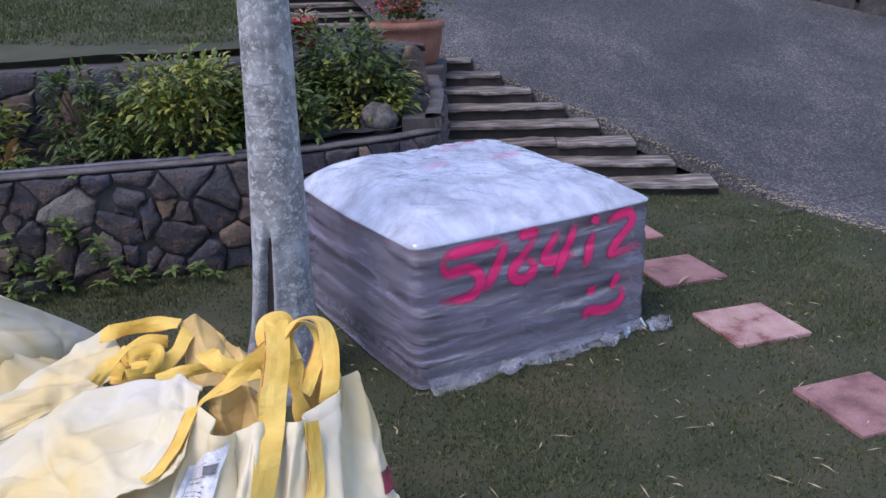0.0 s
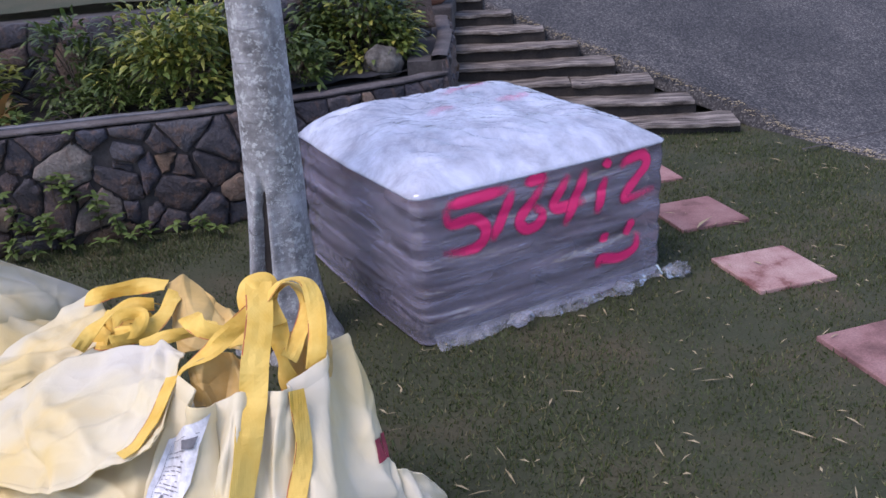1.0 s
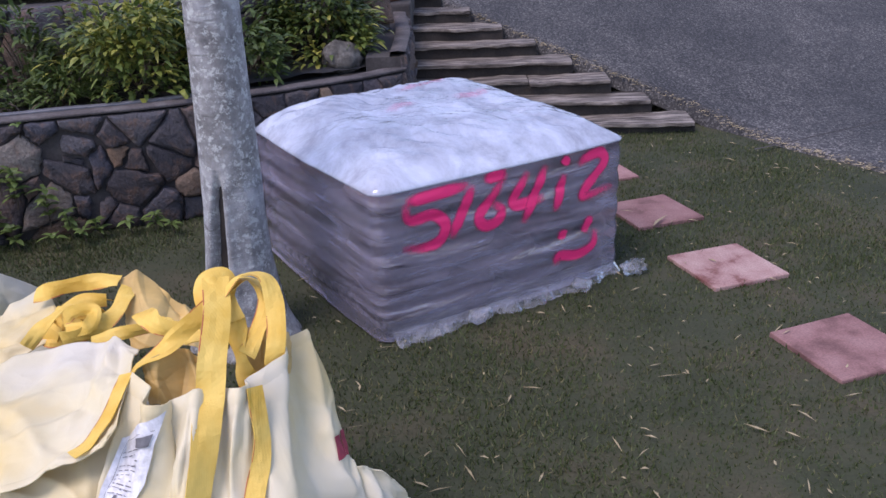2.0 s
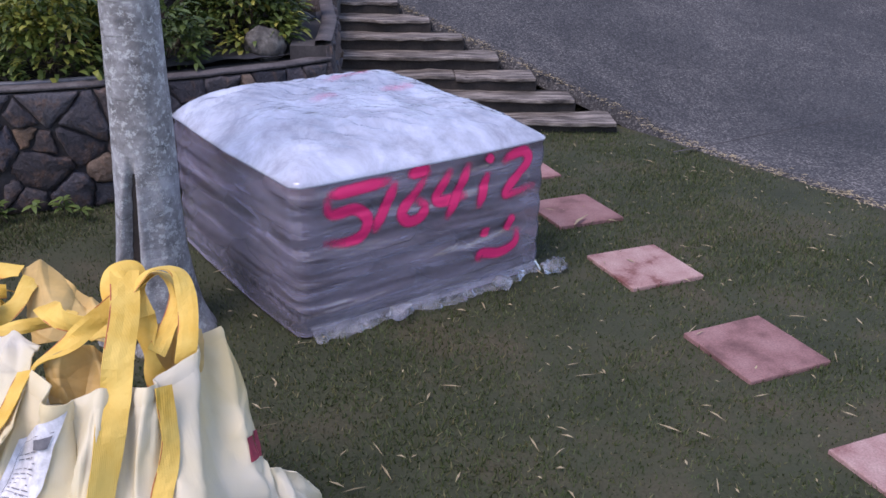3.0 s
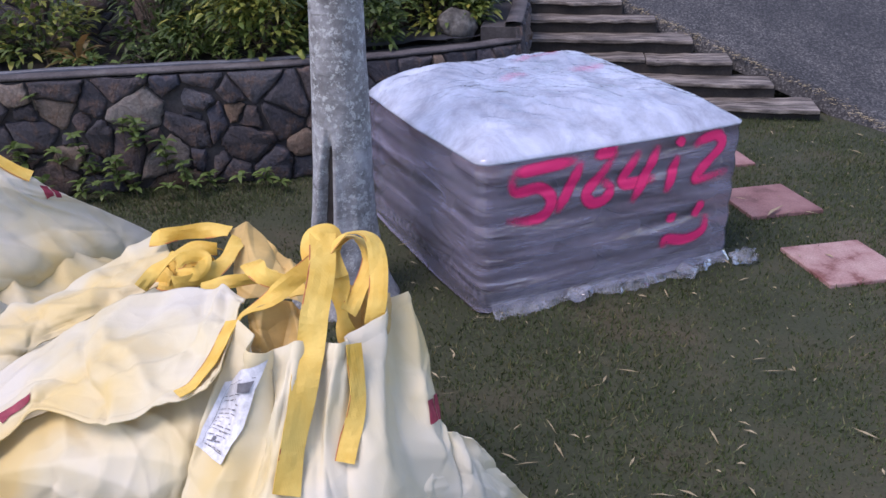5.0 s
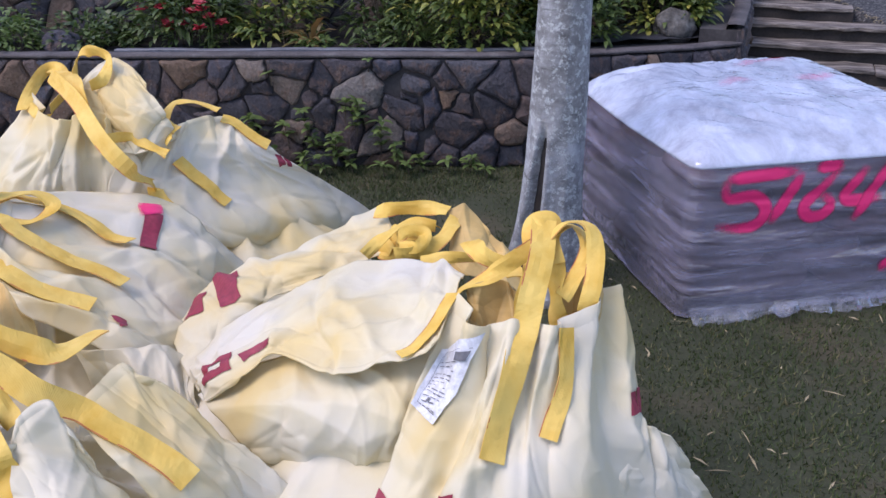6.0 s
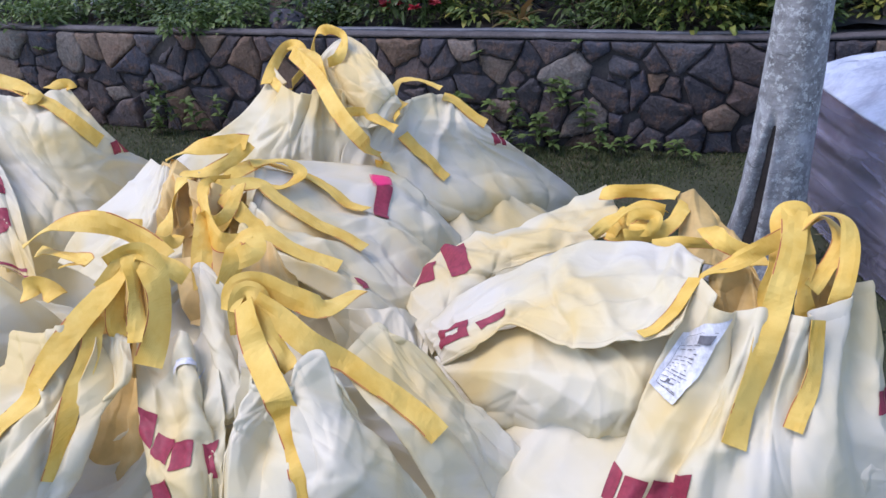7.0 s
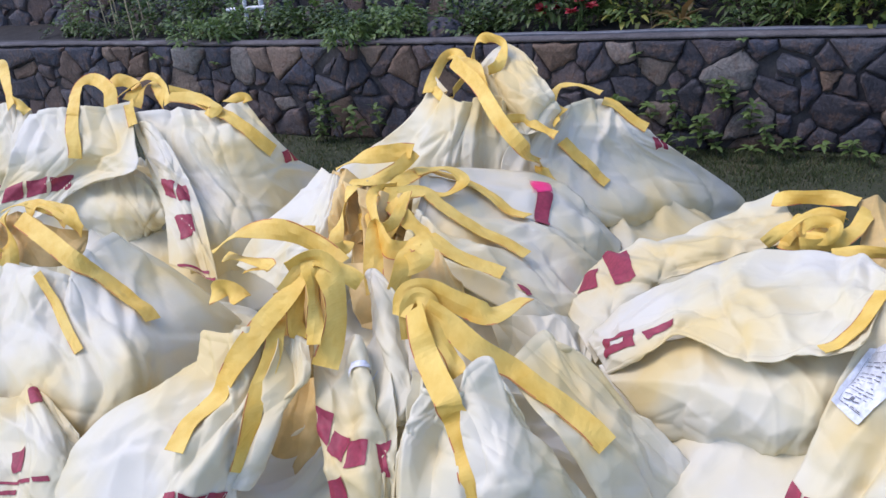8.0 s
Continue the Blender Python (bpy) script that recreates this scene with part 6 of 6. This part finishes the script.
BED = 0.65
shrub(-1.72, 5.52, BED, 0.40, 0.56, LEAF_YELLOW, "bushy garden shrub with yellow-green variegated leaves", 1, 2600, 0.085, 0.030, clump=52)
shrub(-0.82, 6.36, BED + 0.05, 0.38, 0.58, LEAF_GREEN, "bushy green garden shrub with yellowing leaves", 2, 1700, 0.085, 0.032, clump=44)
shrub(-0.66, 6.26, BED + 0.02, 0.32, 0.42, LEAF_YELLOW, "low variegated garden shrub", 22, 700, 0.08, 0.03, clump=24)
shrub(-2.38, 5.50, BED, 0.22, 0.46, LEAF_GREEN, "dark green leafy garden plant with blue flowers", 3, 420, 0.10, 0.026)
shrub(-2.10, 5.30, BED, 0.20, 0.22, LEAF_GREEN, "low dark green strappy garden plant", 4, 350, 0.12, 0.018)
shrub(-2.95, 5.20, BED, 0.30, 0.46, LEAF_YELLOW, "pale variegated garden shrub", 5, 600, 0.08, 0.03)
shrub(-3.55, 5.0, BED, 0.36, 0.34, LEAF_GREEN, "green flowering plant below the upper wall", 6, 1000, 0.09, 0.03)
shrub(-1.15, 5.75, BED, 0.30, 0.40, LEAF_GREEN, "dark green garden shrub behind the tree", 61, 800, 0.09, 0.03)
for i, (x, y, r, h) in enumerate(((-4.05, 4.62, 0.30, 0.20), (-4.45, 4.36, 0.30, 0.20), (-4.85, 4.32, 0.34, 0.22), (-5.25, 4.20, 0.28, 0.24), (-5.75, 4.05, 0.30, 0.26), (-6.35, 4.10, 0.35, 0.40), (-6.9, 4.0, 0.4, 0.55), (-7.6, 3.9, 0.45, 0.6), (-5.1, 5.05, 0.4, 0.5), (-5.9, 4.85, 0.45, 0.6), (-3.9, 5.25, 0.35, 0.4))):
    shrub(x, y, BED, r * 0.85, h * 0.8, (LEAF_GREEN, LEAF_WEED)[i % 3 == 1], "low leafy green garden plant", 40 + i, 400, 0.065, 0.03, "garden_plant", 5, 24, "plant")
for i, (x, y) in enumerate(((-4.62, 4.02), (-5.72, 3.70), (-5.95, 3.64))):
    shrub(x, y, WALL_TOP - 0.02, 0.17, 0.16, LEAF_WEED, "leafy plant spilling over the wall coping", 70 + i, 260, 0.07, 0.022, "trailing_plant", 4, 12, "plant")
for i in range(11):
    rng = random.Random(300 + i)
    x0, y0 = -3.05 - 0.55 * rng.random(), 4.72 + 0.2 * rng.random()
    r = thing("flower", "bright red flower on a thin green stem", "flower", "red flowers")
    x0 -= 0.1
    zt = BED + rng.uniform(0.10, 0.30)
    twig("stem", [(x0, y0, BED), (x0 + 0.02, y0, BED + 0.15), (x0 + rng.uniform(-0.05, 0.05), y0 - 0.05, zt)], 0.004, 0.003, LEAF_GREEN, r)
    spots = [((x0, y0 - 0.05, zt), (math.cos(k * 1.05), math.sin(k * 1.05) - 0.5, 0.5), 1) for k in range(12)]
    leaf_cloud("petals", PETAL, r, spots, rng, 0.055, 0.05, 0.1)
rosette(-2.62, 5.0, BED + 0.02, 22, 0.26, 0.04, LEAF_BROM, "orange-brown bromeliad rosette in the garden bed", 5, "bromeliad", 0.7, 0, "bromeliad")
rosette(-5.35, 4.45, BED, 16, 0.3, 0.03, LEAF_WEED, "pale green strappy garden plant", 6, "strappy_plant", 1.0, 0, "plant")

# weeds rooted in and before the lower wall
for i, (s, off, z0, st, ln) in enumerate(((8.62, 0.05, 0.16, 0.16, 0.085), (8.80, 0.05, 0.14, 0.14, 0.08), (8.98, 0.06, 0.08, 0.30, 0.08), (9.08, 0.07, 0.03, 0.20, 0.09), (9.22, 0.05, 0.22, 0.20, 0.09), (9.36, 0.06, 0.10, 0.22, 0.085), (9.46, 0.08, 0.02, 0.16, 0.08), (9.62, 0.12, 0.0, 0.10, 0.08), (9.78, 0.12, 0.0, 0.08, 0.08), (9.2, 0.14, 0.0, 0.12, 0.08), (8.9, 0.14, 0.0, 0.12, 0.08), (9.30, 0.01, 0.60, 0.05, 0.06), (8.72, 0.02, 0.52, 0.06, 0.06), (6.62, 0.08, 0.05, 0.30, 0.09), (6.8, 0.10, 0.02, 0.22, 0.09), (6.95, 0.08, 0.08, 0.18, 0.08), (6.5, 0.1, 0.0, 0.25, 0.1), (5.6, 0.02, 0.45, 0.08, 0.07), (5.0, 0.02, 0.5, 0.08, 0.07), (9.9, 0.1, 0.0, 0.1, 0.08), (10.0, 0.2, 0.0, 0.06, 0.07), (9.55, 0.2, 0.0, 0.08, 0.08), (9.4, 0.22, 0.0, 0.08, 0.08), (9.05, 0.2, 0.0, 0.12, 0.08), (9.15, 0.04, 0.3, 0.12, 0.08), (8.7, 0.12, 0.0, 0.14, 0.09), (8.5, 0.08, 0.06, 0.16, 0.09))):
    x, y, a0 = plan_at(PLAN, s)
    rosette(x + math.sin(a0) * off, y - math.cos(a0) * off, z0, 7, ln * 1.08, ln * 0.40, LEAF_WEED, "small leafy green weed at the stone wall", 100 + i, "weed", 0.6, st)

for i in range(26):
    rng = random.Random(500 + i)
    x, y, a0 = plan_at(PLAN, 3.4 + 0.29 * i + rng.uniform(-0.1, 0.1))
    off = rng.uniform(0.26, 0.5)
    shrub(x - math.sin(a0) * off, y + math.cos(a0) * off, BED, rng.uniform(0.10, 0.18), rng.uniform(0.06, 0.18), (LEAF_GREEN, LEAF_WEED, LEAF_GREEN)[i % 3], "low green ground cover in the garden bed", 520 + i, 130, 0.05, 0.024, "ground_cover", 3, 9, "plant")
for i in range(7):
    rng = random.Random(600 + i)
    x, y = -7.3 + 0.11 * i + rng.uniform(-0.05, 0.05), 3.62 + rng.uniform(-0.1, 0.3)
    cn = thing("cane", "thin pale garden cane standing in the bed", "cane", "garden canes")
    twig("shaft", [(x, y, BED - 0.03), (x + rng.uniform(-0.04, 0.04), y, BED + 0.4), (x + rng.uniform(-0.1, 0.1), y + 0.05, BED + 0.9)], 0.006, 0.004, STRAW, cn)
bm = bmesh.new()
bmesh.ops.create_icosphere(bm, subdivisions=3, radius=0.12)
for v in bm.verts:
    v.co *= 1 + 0.3 * fbm(v.co.x, v.co.y, v.co.z, 6, 3)
    v.co.z *= 0.7
dk = part("rock", bm, STONE, smooth=True)
dk.location = (-4.12, 4.48, BED + 0.03)
tagged(dk, "dark angular rock at the edge of the bed", "rock")

# pitted rock, edging board, pots, garden chair frame
bm = bmesh.new()
bmesh.ops.create_icosphere(bm, subdivisions=4, radius=0.13)
for v in bm.verts:
    v.co *= 1 + 0.22 * fbm(v.co.x, v.co.y, v.co.z, 7, 3) + 0.10 * fbm(v.co.x, v.co.y, v.co.z + 3, 22, 3)
    v.co.z *= 0.82
rk = part("rock", bm, ROCK, smooth=True)
rk.location = (-0.57, 5.98, BED + 0.085)
tagged(rk, "rounded pitted grey rock on the garden bed", "rock")

ev = []
for i in range(60):
    x, y, a0 = plan_at(PLAN, 7.75 + 2.75 * i / 59)
    nx, ny = -math.sin(a0), math.cos(a0)
    z = WALL_TOP - 0.010 + 0.006 * fbm(i * 0.1, 1.0)
    ev += [(x + nx * u, y + ny * u, z + w) for u, w in ((0.11, -0.02), (0.11, 0.014), (0.115, 0.018), (0.155, 0.018), (0.16, 0.014), (0.16, -0.02))]
tagged(solid("edging_board", ev, grid_faces(60, 6), EDGING, smooth=False), "long grey-black edging board along the garden bed", "edging board")
mv = [(x0 + 0.0, y0, BED + 0.035 + 0.015 * fbm(x0, y0, 6, 5)) for x0 in np.linspace(-1.3, -0.25, 24) for y0 in (lambda q: np.linspace(q + 0.20, q + 0.75, 14))(5.16 + 0.62 * (x0 + 1.3))]
tagged(solid("weed_mat", mv, grid_faces(24, 14), PLASTIC), "black plastic weed mat on the garden bed", "weed mat")


def lathe(name, prof, mat, parent, label="", seg=40, sx=1.0, sy=1.0, at=(0, 0, 0)):
    verts = [(at[0] + math.cos(2 * math.pi * i / seg) * r * sx, at[1] + math.sin(2 * math.pi * i / seg) * r * sy, at[2] + z) for i in range(seg) for r, z in prof]
    return solid(name, verts, grid_faces(seg, len(prof), True), mat, parent, label)


trough = thing("planter", "large terracotta planter with red flowering plant", "planter")
lathe("pot", [(0.0, 0.0), (0.24, 0.0), (0.28, 0.04), (0.315, 0.22), (0.32, 0.30), (0.345, 0.31), (0.345, 0.37), (0.31, 0.375), (0.30, 0.33), (0.0, 0.33)], TERRACOTTA, trough, sx=1.0, sy=0.8, at=(-0.56, 8.05, 0.84))
rng = random.Random(8)
sp = [((-0.56 + rng.gauss(0, 0.13), 8.05 + rng.gauss(0, 0.1), 1.21 + abs(rng.gauss(0, 0.12))), (rng.uniform(-1, 1), rng.uniform(-1, 1), 0.8), 1) for _ in range(240)]
leaf_cloud("foliage", LEAF_GREEN, trough, sp, rng, 0.09, 0.04, kind="stuff")
sp = [((-0.62 + rng.gauss(0, 0.12), 7.98 + rng.gauss(0, 0.1), 1.28 + abs(rng.gauss(0, 0.1))), (rng.uniform(-1, 1), rng.uniform(-1, 0), 0.6), 1) for _ in range(90)]
leaf_cloud("petals", PETAL, trough, sp, rng, 0.055, 0.045, kind="stuff")
pier = part("plinth", box_bm(0.75, 0.7, 0.88, 0.02, pose(-0.60, 8.08, 0.40)), MORTAR)
tagged(pier, "dark stone plinth below the planter", "plinth")
small_pot = thing("flower_pot", "small red plastic pot with a dry plant", "pot")
lathe("pot", [(0.0, 0.0), (0.075, 0.0), (0.10, 0.26), (0.115, 0.26), (0.115, 0.31), (0.098, 0.31), (0.0, 0.27)], REDPOT, small_pot, at=(-1.45, 8.0, 0.96))
sp = [((-1.46, 8.0, 1.26), (math.cos(k), math.sin(k), 0.7), 1) for k in range(20)]
leaf_cloud("foliage", STRAW, small_pot, sp, rng, 0.2, 0.02)
chair = thing("garden_chair", "white metal garden chair frame among plants", "chair")
for p0, p1 in (((-5.87, 4.12, 0.62), (-5.86, 4.13, 1.15)), ((-5.74, 4.18, 0.62), (-5.73, 4.18, 1.15)), ((-6.02, 4.06, 0.83), (-5.70, 4.19, 0.84)), ((-6.02, 4.06, 1.02), (-5.70, 4.19, 1.02)), ((-6.02, 4.40, 0.62), (-6.03, 4.40, 1.0))):
    twig("rail", [p0, tuple((Vector(p0) + Vector(p1)) / 2), p1], 0.016, 0.016, WHITE, chair, 8)

# kerb and dark garden across the drive
kb = thing("kerb", "low dark stone border across the driveway", "kerb")
for i in range(9):
    x = 4.45 + 0.42 * i
    y = 12.7 - 0.18 * (i - 0)
    part("kerb_stone", box_bm(0.41, 0.22, 0.42, 0.03, pose(x, y, drive_z(x, y) + 0.08, 0, 0, -22)), MORTAR, kb)
hv = [(x, y, drive_z(x, y) + 0.22 + 0.05 * fbm(x, y, 1, 2)) for x in np.linspace(4.4, 12, 20) for y in (lambda q: np.linspace(q, q + 9, 14))(12.95 - 0.42 * (x - 4.4))]
tagged(solid("garden_bed", hv, grid_faces(20, 14), SOIL), "dark garden bed beyond the driveway", "garden bed", kind="structure")

# ---- grass and litter ----
FEET = [(1.04, 5.70), (1.245, 4.95), (1.45, 4.21), (1.69, 3.42), (1.93, 2.63)]


def grass_field(name, count, xr, yr, hmin, hmax, seed, zfun, keep, label, width=0.0035):
    rs = np.random.RandomState(seed)
    x, y = rs.uniform(*xr, count), rs.uniform(*yr, count)
    ok = keep(x, y)
    # thin in bare patches
    dens = np.array([0.5 + 0.9 * fbm(a, b2, 3.0, 1.3, 3) for a, b2 in zip(x, y)])
    ok &= rs.uniform(0, 1, count) < np.clip(dens + 0.42, 0.12, 1)
    x, y = x[ok], y[ok]
    n = len(x)
    z = np.array([zfun(a, b2) for a, b2 in zip(x, y)]) - 0.004
    ang, tilt, bend = rs.uniform(0, 2 * np.pi, n), rs.uniform(0.2, 1.5, n), rs.uniform(0, 2 * np.pi, n)
    h = rs.uniform(hmin, hmax, n) * np.clip(0.6 + 0.5 * dens[ok], 0.5, 1.2)
    w = width * rs.uniform(0.7, 1.4, n)
    dx, dy = np.cos(ang) * w, np.sin(ang) * w
    v = np.zeros((n, 3, 3))
    v[:, 0] = np.stack([x - dx, y - dy, z], 1)
    v[:, 1] = np.stack([x + dx, y + dy, z], 1)
    v[:, 2] = np.stack([x + np.cos(bend) * h * np.sin(tilt), y + np.sin(bend) * h * np.sin(tilt), z + h * np.cos(tilt) + 0.004], 1)
    me = bpy.data.meshes.new(name)
    me.vertices.add(3 * n)
    me.vertices.foreach_set("co", v.reshape(-1))
    me.loops.add(3 * n)
    me.loops.foreach_set("vertex_index", np.arange(3 * n, dtype=np.int32))
    me.polygons.add(n)
    me.polygons.foreach_set("loop_start", np.arange(0, 3 * n, 3, dtype=np.int32))
    me.materials.append(GRASS)
    me.update(calc_edges=True)
    me.validate()
    ob = new(name, me)
    return tagged(ob, label, "grass", kind="stuff")


def lawn_keep(x, y):
    ok = np.ones(len(x), bool)
    c2, s2 = math.cos(radians(20)), math.sin(radians(20))
    for fx, fy in FEET:
        u, v = (x - fx) * c2 + (y - fy) * s2, -(x - fx) * s2 + (y - fy) * c2
        ok &= ~((np.abs(u) + 0.012 * np.sin(31 * v) < 0.186) & (np.abs(v) + 0.012 * np.sin(27 * u + 2) < 0.186))
    u, v = (x - PF.x) * PD.x + (y - PF.y) * PD.y, (x - PF.x) * PN.x + (y - PF.y) * PN.y
    ok &= ~((u > 0.03) & (u < PW - 0.03) & (v > 0.03) & (v < PW))
    edge = np.interp(y, [2.0, 4.2, 5.2, 6.0, 6.85], [4.3, 3.42, 2.92, 2.42, 1.93])
    ok &= x < edge - 0.01
    ok &= (y < 6.62) | (x > 1.95)
    wall = np.interp(x, [p[0] for p in PLAN], [p[1] for p in PLAN])
    ok &= (y < wall - 0.02) | (x > -0.12)
    return ok


grass_field("grass", 260000, (-2.6, 4.2), (2.0, 6.9), 0.012, 0.034, 5, lawn_z, lawn_keep, "short mown green grass blades of the lawn")
grass_field("grass", 40000, (-6.0, -1.4), (3.2, 5.0), 0.02, 0.05, 6, lawn_z, lawn_keep, "longer grass below the stone wall")


def far_lawn(x, y):
    return lawn_keep(x, y) & ((y < 2.0) | (x < -2.6))


grass_field("grass", 130000, (-7.5, 4.4), (-2.5, 5.2), 0.015, 0.036, 8, lawn_z, far_lawn, "short mown grass round the bags", 0.006)


def upper_z(x, y):
    return 1.15 + 0.13 * max(0.0, (y - 5.75 - 0.3 * (x + 2.0)) / 0.96 - 0.22)


grass_field("grass", 70000, (-5.5, -0.9), (6.3, 10.5), 0.02, 0.06, 7, upper_z, lambda x, y: (y > 6.42 + 0.31 * (x + 2.0)) & (x < -1.24 - 0.29 * (y - 6.2)), "grass blades of the upper lawn", 0.006)

rng = random.Random(77)
lv, lf = [], []
for i in range(420):
    x, y = rng.uniform(-0.6, 3.4), rng.uniform(2.1, 6.6)
    if x > drive_edge_x(y) + 0.3:
        continue
    a0, L, w = rng.uniform(0, math.pi), rng.choice((0.02, 0.03, 0.05, 0.08)) * rng.uniform(0.6, 1.3), rng.uniform(0.0015, 0.005)
    dx, dy = math.cos(a0) * L / 2, math.sin(a0) * L / 2
    z = (drive_z(x, y) + 0.03) if x > drive_edge_x(y) else lawn_z(x, y) + rng.uniform(0.012, 0.028)
    o = len(lv)
    lv += [(x - dx, y - dy, z), (x + dy * w / L * 2, y - dx * w / L * 2, z + 0.004), (x + dx, y + dy, z + rng.uniform(-0.004, 0.006)), (x - dy * w / L * 2, y + dx * w / L * 2, z + 0.002)]
    lf.append((o, o + 1, o + 2, o + 3))
tagged(solid("straw_litter", lv, lf, STRAW, smooth=False), "scattered dry straw and leaf scraps on the lawn", "litter", kind="stuff")
bl = [(1.23, 4.72, 0.045), (1.30, 4.82, 0.045), (1.22, 4.74, 0.043), (1.19, 4.66, 0.043)]
tagged(solid("dry_leaf", bl, [(0, 1, 2, 3)], STRAW, smooth=False, thick=0.002), "long dry leaf lying on a stepping stone", "leaf")

jt = []
for i in range(60):
    x, y = 2.15 + 7.0 * i / 59, 6.05 + 0.62 * 7.0 * i / 59 * 0.9
    y += 0.01 * fbm(x, y, 1, 3)
    for o, h in ((-0.008, 0.0215), (0.0, 0.0235), (0.008, 0.0215)):
        jt.append((x - o * 0.5, y + o, drive_z(x, y + o) + h))
tagged(solid("expansion_joint", jt, grid_faces(60, 3), MORTAR), "narrow dark joint across the driveway", "joint", kind="structure")
lv, lf = [], []
for i in range(700):
    y = rng.uniform(4.6, 8.3)
    x = drive_edge_x(y) + rng.gauss(0.03, 0.05)
    a0, L, w = rng.uniform(0, math.pi), rng.uniform(0.012, 0.06), rng.uniform(0.002, 0.006)
    dx, dy = math.cos(a0) * L / 2, math.sin(a0) * L / 2
    z = drive_z(x, y) + rng.uniform(0.022, 0.035)
    o = len(lv)
    lv += [(x - dx, y - dy, z), (x + dy * w / L * 2, y - dx * w / L * 2, z + 0.004), (x + dx, y + dy, z), (x - dy * w / L * 2, y + dx * w / L * 2, z + 0.002)]
    lf.append((o, o + 1, o + 2, o + 3))
tagged(solid("straw_litter", lv, lf, STRAW, smooth=False), "dry straw and clippings along the driveway edge", "litter", kind="stuff")

# ---- stones of the walls ----
lay_stones(lower_wall)
lay_stones(upper_wall)
lay_stones(flank_wall)
